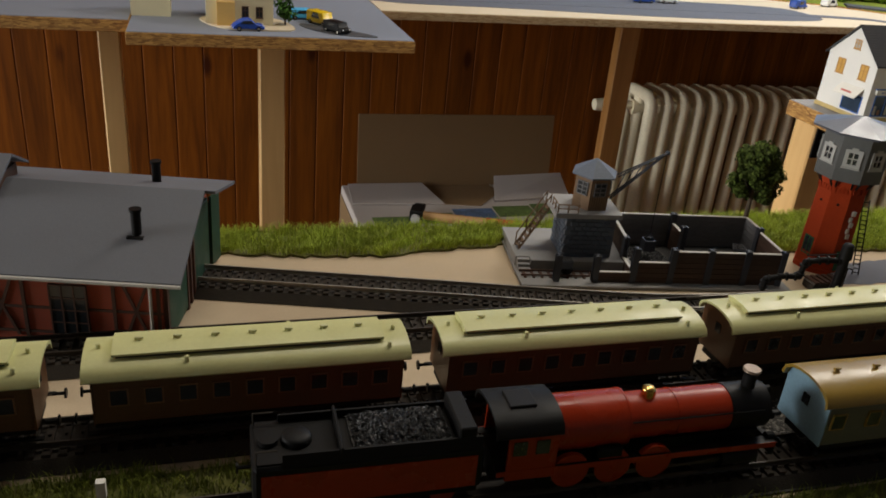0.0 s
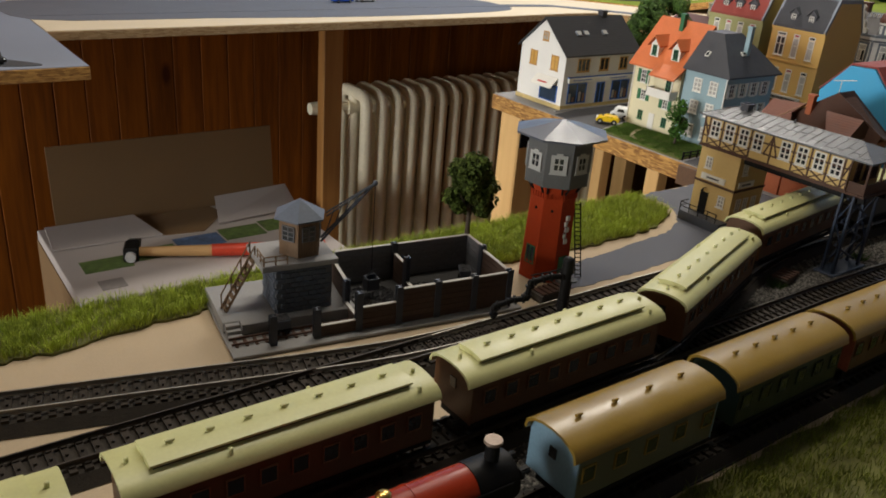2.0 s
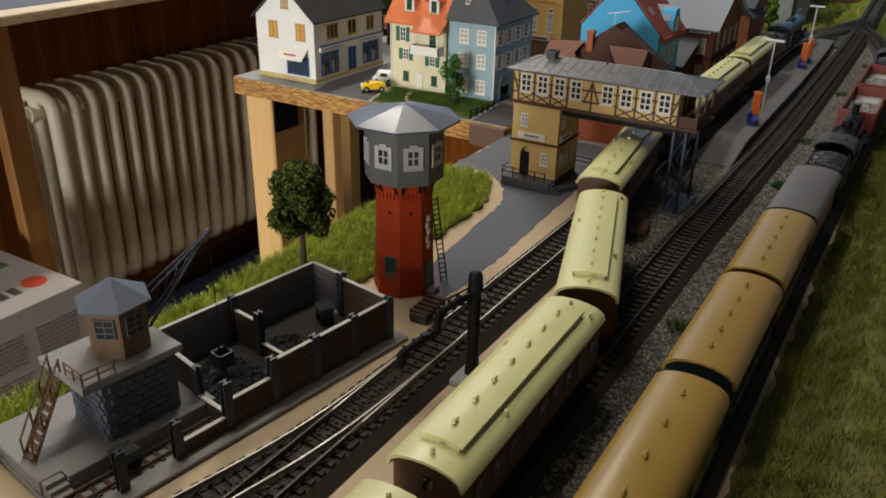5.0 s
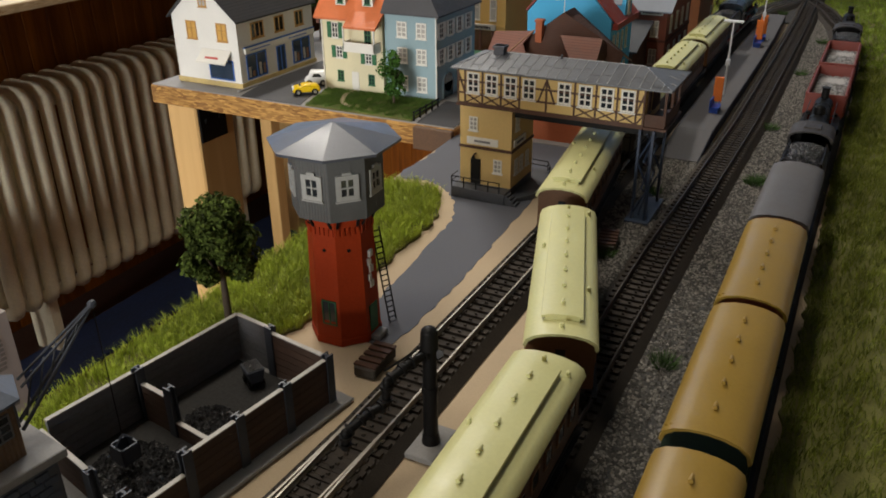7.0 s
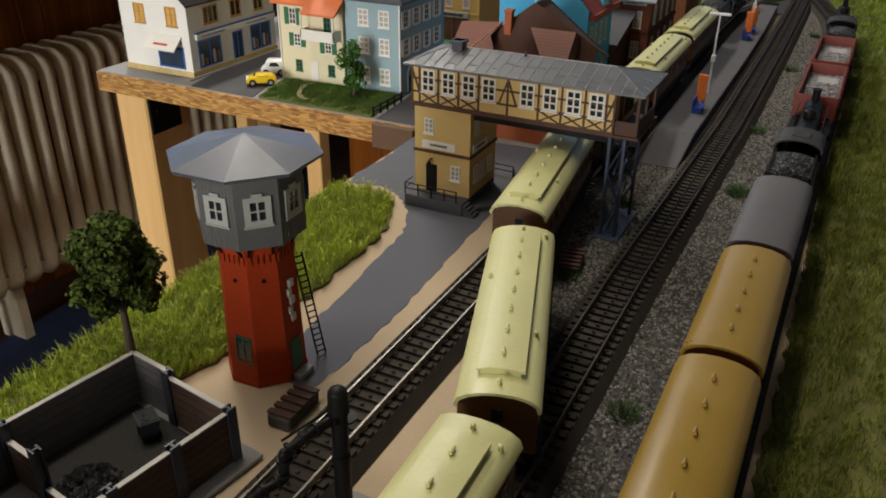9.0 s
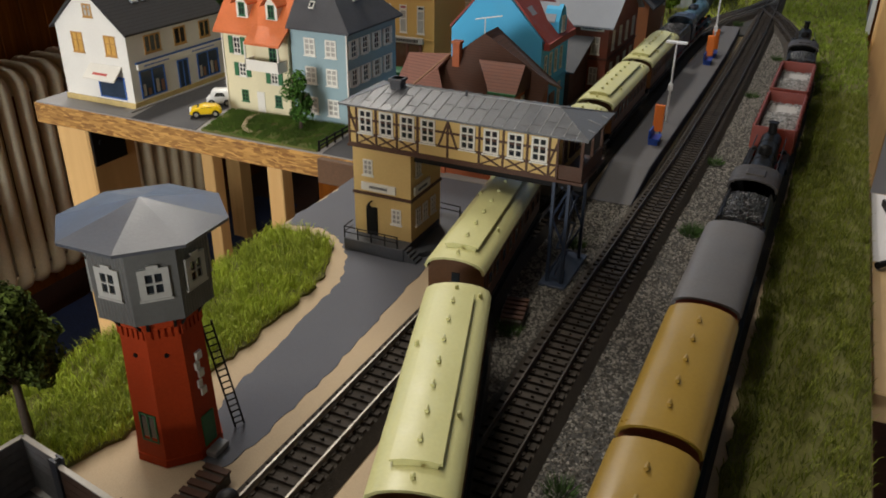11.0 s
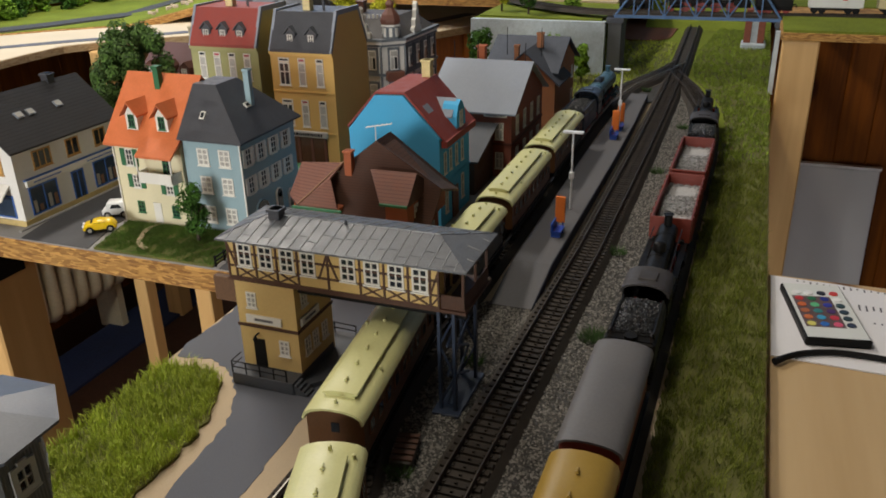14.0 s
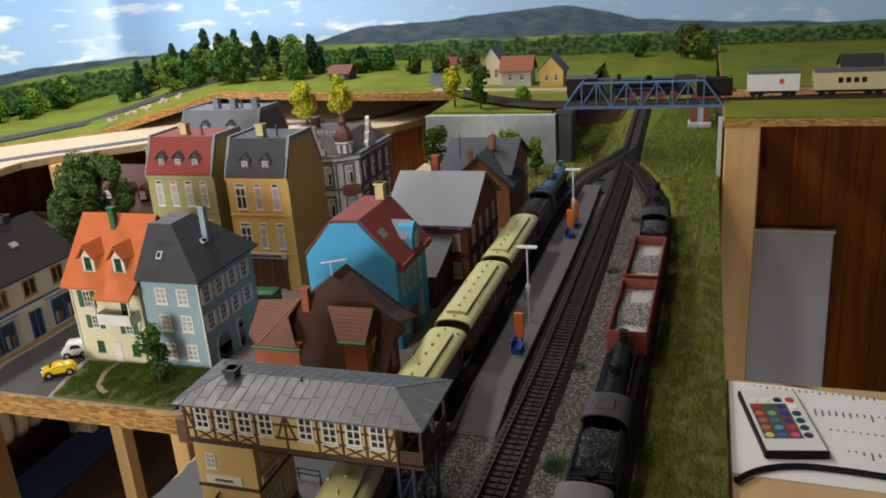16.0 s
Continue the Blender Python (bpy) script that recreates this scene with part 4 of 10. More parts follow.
def hopper(label):
    t = thing("open_wagon", label, "goods wagon", group="parked goods wagons")
    L, w = 0.115, 0.031
    bm = bmesh.new()
    box(bm, 0, L, -w / 2, w / 2, 0.010, 0.0115)
    part("floor_plate", bm, RUSTRED, t)
    for s in (-1, 1):
        bm = bmesh.new()
        box(bm, 0, L, s * (w / 2 - 0.0006), s * (w / 2 + 0.0006), 0.010, 0.030)
        part("side_wall", bm, RUSTRED, t, bevel=0.0003)
        for i in range(8):
            bm = bmesh.new()
            x = L * (i + 0.5) / 8
            box(bm, x - 0.001, x + 0.001, s * (w / 2 + 0.0005), s * (w / 2 + 0.0018), 0.010, 0.030)
            part("rib", bm, RUSTRED, t)
    for x in (0, L):
        bm = bmesh.new()
        box(bm, x - 0.0007, x + 0.0007, -w / 2 - 0.0005, w / 2 + 0.0005, 0.010, 0.0305)
        part("end_wall", bm, RUSTRED, t, bevel=0.0003)
    bm = bmesh.new()
    box(bm, 0.003, L - 0.003, -0.009, 0.009, 0.0075, 0.010)
    part("chassis", bm, BLACK, t)
    rnd = random.Random(5)
    vs, fs = [], []
    for i in range(1500):
        x, y = rnd.uniform(0.002, L - 0.002), rnd.uniform(-w / 2 + 0.0015, w / 2 - 0.0015)
        z = 0.021 + 0.004 * math.cos((x / L - 0.5) * 9.4) * math.cos(y / w * 3) + rnd.uniform(-0.0006, 0.0006)
        stone(vs, fs, x, y, z, rnd.uniform(0.0007, 0.0014), rnd)
    raw("load", vs, fs, GRAVELLOAD, "pale grey gravel load", "", "", t)
    bm = bmesh.new()
    box(bm, 0.001, L - 0.001, -w / 2 + 0.001, w / 2 - 0.001, 0.0115, 0.0195)
    part("load_base", bm, GRAVELLOAD, t)
    for x in (0.025, L - 0.025):
        wheelset(t, x)
    buffers(t, 0, -1), buffers(t, L, 1)
    return t


def stone(vs, fs, x, y, z, r, rnd):
    """An uneven eight-sided pebble."""
    n = len(vs)
    for dx, dy, dz in ((1, 0, 0), (0, 1, 0), (-1, 0, 0), (0, -1, 0), (0, 0, 1), (0, 0, -1)):
        k = r * rnd.uniform(0.6, 1.2)
        vs.append((x + dx * k + rnd.uniform(-0.3, 0.3) * r, y + dy * k + rnd.uniform(-0.3, 0.3) * r, z + dz * k * 0.8))
    for a, b, c in ((0, 1, 4), (1, 2, 4), (2, 3, 4), (3, 0, 4), (1, 0, 5), (2, 1, 5), (3, 2, 5), (0, 3, 5)):
        fs.append((n + a, n + b, n + c))


h1 = hopper("open red goods wagon loaded with pale gravel")
h1.matrix_basis = on_line(RTRACK, 0.912, 0.115)
copy_thing(h1, on_line(RTRACK, 1.038, 0.115))


def coal_heap(parent, x0, x1, w, z, h, n, seed):
    rnd = random.Random(seed)
    bm = bmesh.new()
    box(bm, x0, x1, -w / 2, w / 2, z - 0.006, z)
    part("coal_base", bm, COAL, parent)
    vs, fs = [], []
    for i in range(n):
        x, y = rnd.uniform(x0 + 0.001, x1 - 0.001), rnd.uniform(-w / 2 + 0.001, w / 2 - 0.001)
        u, v = (x - x0) / (x1 - x0) * 2 - 1, 2 * y / w
        zz = z + h * (1 - u ** 4) * (1 - v * v) + rnd.uniform(-0.0004, 0.0006)
        stone(vs, fs, x, y, zz, rnd.uniform(0.0006, 0.0015), rnd)
    raw("coal", vs, fs, COAL, "heap of shiny black coal", "", "", parent)


def tender(t, L, paint, w=0.030, h=0.031, side=None, heap=(0.14, 0.97)):
    """A coal tender from x 0 to L under t."""
    bm = bmesh.new()
    box(bm, 0, L, -w / 2, w / 2, 0.0105, h)
    part("tender_tank", bm, paint, t, bevel=0.0012)
    for s in (-1, 1):
        bm = bmesh.new()
        along_x(bm, [(s * (w / 2 - 0.0026), h - 0.001), (s * (w / 2 - 0.0005), h - 0.001), (s * (w / 2 - 0.0020), h + 0.0042), (s * (w / 2 - 0.0030), h + 0.0042)], L * 0.12, L - 0.001)
        part("coal_board", bm, paint, t)
    coal_heap(t, L * heap[0], L * heap[1], w - 0.006, h + 0.002, 0.004, 900, 3)
    if side:
        bm = bmesh.new()
        box(bm, L * 0.36, L * 0.36 + 0.0012, -w / 2 + 0.001, w / 2 - 0.001, h, h + 0.0058)
        part("bulkhead", bm, paint, t, bevel=0.0003)
        bm = bmesh.new()
        cyl(bm, (L * 0.19, 0, h), (L * 0.19, 0, h + 0.0026), 0.0062, seg=20)
        ball(bm, (L * 0.19, 0, h + 0.0026), 0.0061, 20, 0.35)
        part("water_filler", bm, paint, t, smooth=40)
        bm = bmesh.new()
        box(bm, L * 0.88, L * 0.96, -w / 2 + 0.002, w / 2 - 0.002, h, h + 0.0088)
        part("coal_plate", bm, paint, t, bevel=0.0006)
        for s in (-1, 1):
            bm = bmesh.new()
            box(bm, 0.003, L - 0.003, s * w / 2 - 0.0003, s * w / 2 + 0.0004, 0.012, h - 0.0035)
            part("side_panel", bm, side, t, "red painted side panel")
    for s in (-1, 1):
        bm = bmesh.new()
        cyl(bm, (0.0012, s * (w / 2 - 0.003), h), (0.0012, s * (w / 2 - 0.003), h + 0.006), 0.0004, seg=5)
        cyl(bm, (0.0012, s * (w / 2 - 0.003), h + 0.006), (L * 0.10, s * (w / 2 - 0.003), h + 0.006), 0.0004, seg=5)
        part("handrail", bm, RAIL, t)
    bm = bmesh.new()
    box(bm, 0.0015, L - 0.0015, -w / 2 + 0.0018, w / 2 - 0.0018, h, h + 0.0008)
    part("tender_top", bm, BLACK, t)
    bm = bmesh.new()
    cyl(bm, (L * 0.07, 0, h - 0.001), (L * 0.07, 0, h + 0.003), 0.004, seg=14)
    part("filler_cap", bm, paint, t, smooth=40)
    bm = bmesh.new()
    box(bm, 0, L, -0.010, 0.010, 0.0045, 0.0105)
    part("tender_frame", bm, BLACK, t)
    for x in (L * 0.16, L * 0.38, L * 0.62, L * 0.84):
        wheelset(t, x, 0.0057, True)
    buffers(t, 0, -1)


def steam_loco(label, length, tl, boiler, cabmat, tendermat, group, red_wheels=True, domes=BLACK, cabroof=None, smokebox=None, side=None, heap=(0.14, 0.97), long_dome=False, slim=1.0):
    """Tender engine heading for +x; the rear of the tender is at x 0."""
    t = thing("steam_locomotive", label, "locomotive", group=group)
    tender(t, tl, tendermat, side=side, heap=heap)
    c0, cab = tl + 0.006, 0.026
    c1 = c0 + cab
    L = length
    sb = smokebox or BLACK
    # cab
    for s in (-1, 1):
        bm = bmesh.new()
        box(bm, c0 + 0.004, c1, s * 0.0145 - 0.0006, s * 0.0145 + 0.0006, 0.012, 0.0355)
        part("cab_side", bm, cabmat, t)
        bm = bmesh.new()
        box(bm, c0 + 0.006, c0 + 0.012, s * 0.0148 - 0.0007, s * 0.0148 + 0.0007, 0.025, 0.032)
        part("cab_window", bm, GLASS, t)
        bm = bmesh.new()
        box(bm, c0 + 0.016, c0 + 0.022, s * 0.0148 - 0.0007, s * 0.0148 + 0.0007, 0.025, 0.032)
        part("cab_window", bm, GLASS, t)
    bm = bmesh.new()
    box(bm, c1 - 0.001, c1, -0.0145, 0.0145, 0.012, 0.037)
    part("cab_front", bm, cabmat, t)
    bm = bmesh.new()
    along_x(bm, arc_roof(0.032, 0.0345, 0.0425), c0 - 0.002, c1 + 0.0015)
    part("cab_roof", bm, cabroof or cabmat, t, smooth=50)
    bm = bmesh.new()
    box(bm, c0 + 0.006, c0 + 0.018, -0.006, 0.006, 0.0415, 0.0432)
    part("roof_hatch", bm, cabroof or cabmat, t, bevel=0.0004)
    # boiler
    b1 = L - 0.026
    bm = bmesh.new()
    cyl(bm, (c1 - 0.001, 0, 0.0285), (c1 + 0.035, 0, 0.0285), (0.0124 if boiler is LOCORED else 0.0112) * slim, seg=28)
    cyl(bm, (c1 + 0.035, 0, 0.0285), (b1, 0, 0.0285), 0.0104 * slim, seg=28)
    part("boiler", bm, boiler, t, smooth=40)
    for x in ((c1 + 0.0342, (c1 + b1) / 2 + 0.016) if boiler is LOCORED else (c1 + 0.012, c1 + 0.035, (c1 + b1) / 2 + 0.012, b1 - 0.003)):
        bm = bmesh.new()
        cyl(bm, (x, 0, 0.0285), (x + 0.0009, 0, 0.0285), (0.0115 if x < c1 + 0.036 else 0.0107) * slim + (0.0012 if boiler is LOCORED and x < c1 + 0.036 else 0), seg=28)
        part("boiler_band", bm, boiler, t, smooth=40)
    bm = bmesh.new()
    cyl(bm, (b1, 0, 0.0285), (L - 0.006, 0, 0.0285), 0.0108 * slim, seg=28)
    cyl(bm, (L - 0.006, 0, 0.0285), (L - 0.0045, 0, 0.0285), 0.0095 * slim, 0.007 * slim, seg=28)
    part("smokebox", bm, sb, t, smooth=40)
    bm = bmesh.new()
    x = L - 0.014
    cyl(bm, (x, 0, 0.037), (x, 0, 0.0455), 0.0032, 0.0030, seg=18)
    cyl(bm, (x, 0, 0.0455), (x, 0, 0.0472), 0.0030, 0.0040, seg=18)
    part("chimney", bm, sb, t, smooth=40)
    for x, r in (((c1 + b1) / 2 + 0.004, 0.0034 if boiler is LOCORED else 0.0048),):
        bm = bmesh.new()
        cyl(bm, (x, 0, 0.036), (x, 0, 0.0415), r, r * 0.95, seg=18)
        ball(bm, (x, 0, 0.0415), r * 0.95, 16, 0.55)
        if long_dome:
            box(bm, x - 0.012, x + 0.012, -0.0048, 0.0048, 0.035, 0.0425)
        part("dome", bm, domes, t, bevel=0.0012 if long_dome else 0.0, smooth=50)
    # pipes and grab rails along the boiler
    for s in (-1, 1):
        bm = bmesh.new()
        cyl(bm, (c1 + 0.004, s * 0.0108, 0.0325), (L - 0.010, s * 0.0106, 0.0325), 0.0004, seg=5)
        part("grab_rail", bm, BLACK, t)
        bm = bmesh.new()
        box(bm, c1 + 0.02, c1 + 0.032, s * 0.0125 - 0.0018, s * 0.0125 + 0.0018, 0.0174, 0.0225)
        part("air_tank", bm, BLACK, t, bevel=0.0008)
    # frame, running boards, cylinders
    for s in (-1, 1):
        bm = bmesh.new()
        box(bm, c0, L - 0.003, s * 0.0105, s * 0.0150, 0.0165, 0.0174)
        part("running_board", bm, BLACK, t)
        bm = bmesh.new()
        cyl(bm, (L - 0.030, s * 0.0125, 0.0105), (L - 0.012, s * 0.0125, 0.0105), 0.0042, seg=14)
        part("cylinder", bm, boiler if boiler is not LOCORED else BLACK, t, smooth=40)
        bm = bmesh.new()
        box(bm, c1, L - 0.028, s * 0.0128, s * 0.0138, 0.0082, 0.0098)
        cyl(bm, (c1 + 0.03, s * 0.0135, 0.0075), (L - 0.024, s * 0.0135, 0.0105), 0.0006, seg=6)
        part("connecting_rod", bm, RAIL, t)
    if boiler is LOCORED:
        for s in (-1, 1):
            for x in (c1 + 0.008, c1 + 0.028, c1 + 0.048):
                bm = bmesh.new()
                cyl(bm, (x, s * 0.0118, 0.0128), (x, s * 0.0142, 0.0128), 0.0086, seg=24)
                sp = part("splasher", bm, LOCORED, t, "curved red wheel splasher", smooth=40)
            bm = bmesh.new()
            box(bm, c0, L - 0.003, s * 0.0150 - 0.0003, s * 0.0150 + 0.0004, 0.0145, 0.0172)
            part("valance", bm, LOCORED, t, "red edge of the running board")
        bm = bmesh.new()
        cyl(bm, (L - 0.014, 0, 0.0470), (L - 0.014, 0, 0.0482), 0.0041, 0.0038, seg=18)
        part("chimney_cap", bm, mat("dull_copper_cap", (0.20, 0.15, 0.11), 0.45, metal=0.5), t, "dull copper chimney cap")
    bm = bmesh.new()
    box(bm, c0, L - 0.008, -0.0075, 0.0075, 0.0075, 0.0195)
    part("frame", bm, BLACK, t)
    n = 4
    for i in range(n):
        wheelset(t, c1 + 0.002 + (L - 0.036 - c1) * i / (n - 1), 0.0088, red_wheels)
    wheelset(t, L - 0.012, 0.005, red_wheels)
    bm = bmesh.new()
    box(bm, L - 0.004, L - 0.002, -0.0145, 0.0145, 0.0095, 0.0155)
    part("buffer_beam", bm, LOCORED if red_wheels else BLACK, t, bevel=0.0003)
    buffers(t, L - 0.002, 1)
    for s in (-1, 0, 1):
        bm = bmesh.new()
        z = 0.018 if s else 0.036
        cyl(bm, (L - 0.006, s * 0.011, z), (L - 0.002, s * 0.011, z), 0.0019, seg=10)
        part("lamp", bm, BLACK, t)
    return t


blue = steam_loco("blue steam locomotive with coal-filled tender", 0.235, 0.075, LOCOBLUE, LOCODARK, LOCODARK, "", True, LOCODARK, LOCODARK, LOCOBLUE, long_dome=True)
blue.matrix_basis = on_line(ROUTE, FRONT + 0.014, 0.235)
red = steam_loco("red steam locomotive with black cab roof and tender", 0.236, 0.092, LOCORED, LOCORED, BLACK, "", False, BRASS, BLACK, side=LOCORED, heap=(0.42, 0.86))
red.matrix_basis = on_line(RTRACK, 0.012, 0.236)
CABROOF = mat("cab_roof_dark_brown", (0.030, 0.024, 0.021), 0.6, vary=0.25, scale=100)
blk = steam_loco("small black steam locomotive with coal tender", 0.192, 0.054, BLACK, BLACK, BLACK, "", True, cabroof=CABROOF, slim=0.70)
blk.matrix_basis = on_line(RTRACK, 0.7095, 0.192) @ Matrix.Diagonal((1, 1, 0.9, 1))
copy_thing(blk, on_line(RTRACK, 1.167, 0.192) @ Matrix.Diagonal((1, 1, 0.9, 1)))


# ---- buildings (front faces -x) ----
def gable_house(name, label, x0, x1, y0, y1, z0, eave, ridge, wall, roofm, ridge_along="x", over=0.004, hip=0.0):
    t = thing(name, label, "building")
    bm = bmesh.new()
    if ridge_along == "x":
        ym = (y0 + y1) / 2
        along_x(bm, [(y0, z0), (y1, z0), (y1, eave), (ym, ridge - 0.001), (y0, eave)], x0, x1)
    else:
        xm = (x0 + x1) / 2
        along_y(bm, [(x0, z0), (x1, z0), (x1, eave), (xm, ridge - 0.001), (x0, eave)], y0, y1)
    part("wall", bm, wall, t)
    k = 0.0018
    for s in (-1, 1):
        bm = bmesh.new()
        if ridge_along == "x":
            ym, h = (y0 + y1) / 2, (y1 - y0) / 2
            sl = (ridge - eave) / h
            e = (ym + s * (h + over), eave - over * sl)
            along_x(bm, [(ym, ridge), e, (e[0], e[1] + k), (ym, ridge + k)][::(1 if s < 0 else -1)], x0 - over, x1 + over)
        else:
            xm, h = (x0 + x1) / 2, (x1 - x0) / 2
            sl = (ridge - eave) / h
            e = (xm + s * (h + over), eave - over * sl)
            along_y(bm, [(xm, ridge), e, (e[0], e[1] + k), (xm, ridge + k)], y0 - over, y1 + over)
        part("roof", bm, roofm, t)
    return t


def hip_roof(bm, x0, x1, y0, y1, z0, z1, inset_x, inset_y, t=0.001):
    """A hipped roof solid; the top rectangle is inset."""
    lo = [bm.verts.new(p) for p in ((x0, y0, z0), (x1, y0, z0), (x1, y1, z0), (x0, y1, z0))]
    lo2 = [bm.verts.new(p) for p in ((x0, y0, z0 + t), (x1, y0, z0 + t), (x1, y1, z0 + t), (x0, y1, z0 + t))]
    hi = [bm.verts.new(p) for p in ((x0 + inset_x, y0 + inset_y, z1), (x1 - inset_x, y0 + inset_y, z1), (x1 - inset_x, y1 - inset_y, z1), (x0 + inset_x, y1 - inset_y, z1))]
    bm.faces.new(lo[::-1])
    for a, b in ((lo, lo2), (lo2, hi)):
        for i in range(4):
            bm.faces.new((a[i], a[(i + 1) % 4], b[(i + 1) % 4], b[i]))
    bm.faces.new(hi)
    bmesh.ops.remove_doubles(bm, verts=bm.verts, dist=1e-6)


def win(t, face, a, z, at, w=0.008, h=0.012, frame_m=None, pane_m=None, bars=(1, 1), sill=True):
    """A window on the face 'x' (facing -x at x=at, centred at y=a), 'y' (facing -y) or 'Y' (facing +y)."""
    f, p = frame_m or WINWHITE, pane_m or GLASS
    sgn = 1 if face == "Y" else -1

    def bb(bm, u0, u1, v0, v1, d0, d1):
        if face == "x":
            box(bm, at - d1, at - d0, a + u0, a + u1, z + v0, z + v1)
        else:
            box(bm, a + u0, a + u1, at + sgn * d0, at + sgn * d1, z + v0, z + v1)
    k = max(0.0008, min(w * 0.12, 0.0013))
    us, vs = [(-w / 2, -w / 2 + k)], [(0, k)]
    us += [(u - k * 0.4, u + k * 0.4) for u in (-w / 2 + w * (i + 1) / (bars[0] + 1) for i in range(bars[0]))] + [(w / 2 - k, w / 2)]
    vs += [(v - k * 0.4, v + k * 0.4) for v in (h * (i + 1) / (bars[1] + 1) + (h * 0.1 if bars[1] == 1 else 0) for i in range(bars[1]))] + [(h - k, h)]

    def at_depth(u, v, d):
        return (at - d, a + u, z + v) if face == "x" else (a + u, at + sgn * d, z + v)
    bm = lattice(us, vs, lambda u, v: at_depth(u, v, 0.0008), lambda u, v: at_depth(u, v, -0.0005))
    if sill:
        sb = bmesh.new()
        bb(sb, -w / 2 - 0.0008, w / 2 + 0.0008, -0.0009, -0.0001, -0.0005, 0.0014)
    fr = part("window", bm, f, t)
    bm = bmesh.new()
    bb(bm, -w / 2 + 0.0002, w / 2 - 0.0002, 0.0002, h - 0.0002, -0.001, 0.0002)
    part("pane", bm, p, fr)
    if sill:
        part("sill", sb, f, fr)
    return fr


def chimney(t, x, y, z0, z1, w, m, cap=None):
    bm = bmesh.new()
    box(bm, x - w / 2, x + w / 2, y - w / 2, y + w / 2, z0, z1)
    box(bm, x - w * 0.62, x + w * 0.62, y - w * 0.62, y + w * 0.62, z1 - 0.002, z1)
    part("chimney", bm, m, t, bevel=0.0003)


def tile_rows(mat_, pitch, along="z"):
    """Adds fine courses of tiles to a roof material."""
    nt = mat_.node_tree
    b = nt.nodes["Principled BSDF"]
    co = nt.nodes.new("ShaderNodeTexCoord")
    w = nt.nodes.new("ShaderNodeTexWave")
    w.wave_type, w.bands_direction, w.wave_profile = "BANDS", along.upper(), "SAW"
    w.inputs["Scale"].default_value, w.inputs["Distortion"].default_value = 0.314 / pitch, 0.3
    nt.links.new(co.outputs["Object"], w.inputs["Vector"])
    bp = nt.nodes.new("ShaderNodeBump")
    bp.inputs["Strength"].default_value, bp.inputs["Distance"].default_value = 1.0, 0.0012
    nt.links.new(w.outputs["Fac"], bp.inputs["Height"])
    nt.links.new(bp.outputs[0], b.inputs["Normal"])
    # darker colour in the laps between the courses
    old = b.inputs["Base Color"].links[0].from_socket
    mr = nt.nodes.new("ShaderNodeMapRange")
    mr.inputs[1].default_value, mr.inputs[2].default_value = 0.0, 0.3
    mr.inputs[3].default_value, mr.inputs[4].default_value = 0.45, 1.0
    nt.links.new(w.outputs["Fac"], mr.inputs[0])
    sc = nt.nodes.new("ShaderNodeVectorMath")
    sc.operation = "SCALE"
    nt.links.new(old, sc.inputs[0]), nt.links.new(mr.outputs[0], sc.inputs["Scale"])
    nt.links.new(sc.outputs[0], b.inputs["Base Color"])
    return mat_


def brick_rows(mat_, mortar, bw=0.0034, bh=0.0011):
    """Fine bond lines too small to be pieces."""
    nt = mat_.node_tree
    b = nt.nodes["Principled BSDF"]
    old = b.inputs["Base Color"].links[0].from_socket
    co = nt.nodes.new("ShaderNodeTexCoord")
    sp, cb = nt.nodes.new("ShaderNodeSeparateXYZ"), nt.nodes.new("ShaderNodeCombineXYZ")
    ad = nt.nodes.new("ShaderNodeMath")
    nt.links.new(co.outputs["Object"], sp.inputs[0])
    nt.links.new(sp.outputs[0], ad.inputs[0]), nt.links.new(sp.outputs[1], ad.inputs[1])
    nt.links.new(ad.outputs[0], cb.inputs[0]), nt.links.new(sp.outputs[2], cb.inputs[1])
    br = nt.nodes.new("ShaderNodeTexBrick")
    br.inputs["Scale"].default_value, br.inputs["Brick Width"].default_value, br.inputs["Row Height"].default_value = 1, bw, bh
    br.inputs["Mortar Size"].default_value = bh * 0.12
    nt.links.new(cb.outputs[0], br.inputs["Vector"])
    mx = nt.nodes.new("ShaderNodeMix")
    mx.data_type = "RGBA"
    nt.links.new(br.outputs["Fac"], mx.inputs[0]), nt.links.new(old, mx.inputs[6])
    mx.inputs[7].default_value = (*mortar, 1)
    nt.links.new(mx.outputs[2], b.inputs["Base Color"])
    return mat_


WALLWHITE = mat("white_render", (0.72, 0.71, 0.67), 0.85, vary=0.05, scale=40)
WALLCREAM = mat("cream_render", (0.68, 0.62, 0.42), 0.85, vary=0.05, scale=40)
WALLBLUE = mat("grey_blue_render", (0.27, 0.38, 0.42), 0.85, vary=0.06, scale=40)
WALLYELLOW = mat("yellow_render", (0.66, 0.42, 0.13), 0.8, vary=0.06, scale=40)
WALLSAND = mat("signal_box_yellow", (0.60, 0.42, 0.16), 0.8, vary=0.06, scale=40)
WALLGREEN = mat("olive_green_render", (0.33, 0.33, 0.15), 0.85, vary=0.06, scale=40)
WALLSKY = mat("bright_blue_render", (0.06, 0.38, 0.66), 0.75, vary=0.05, scale=40)
BRICK = mat("red_brick_plastic", (0.22, 0.055, 0.03), 0.8, vary=0.2, scale=120, fine=900)
ROOFORANGE = mat("orange_roof_tiles", (0.56, 0.15, 0.05), 0.45, vary=0.12, scale=120, fine=700, bump=0.3)
ROOFDARK = mat("anthracite_roof_tiles", (0.04, 0.042, 0.05), 0.5, vary=0.2, scale=120, fine=700, bump=0.3)
ROOFGREY = mat("grey_sheet_roof", (0.055, 0.06, 0.07), 0.55, vary=0.15, scale=80)
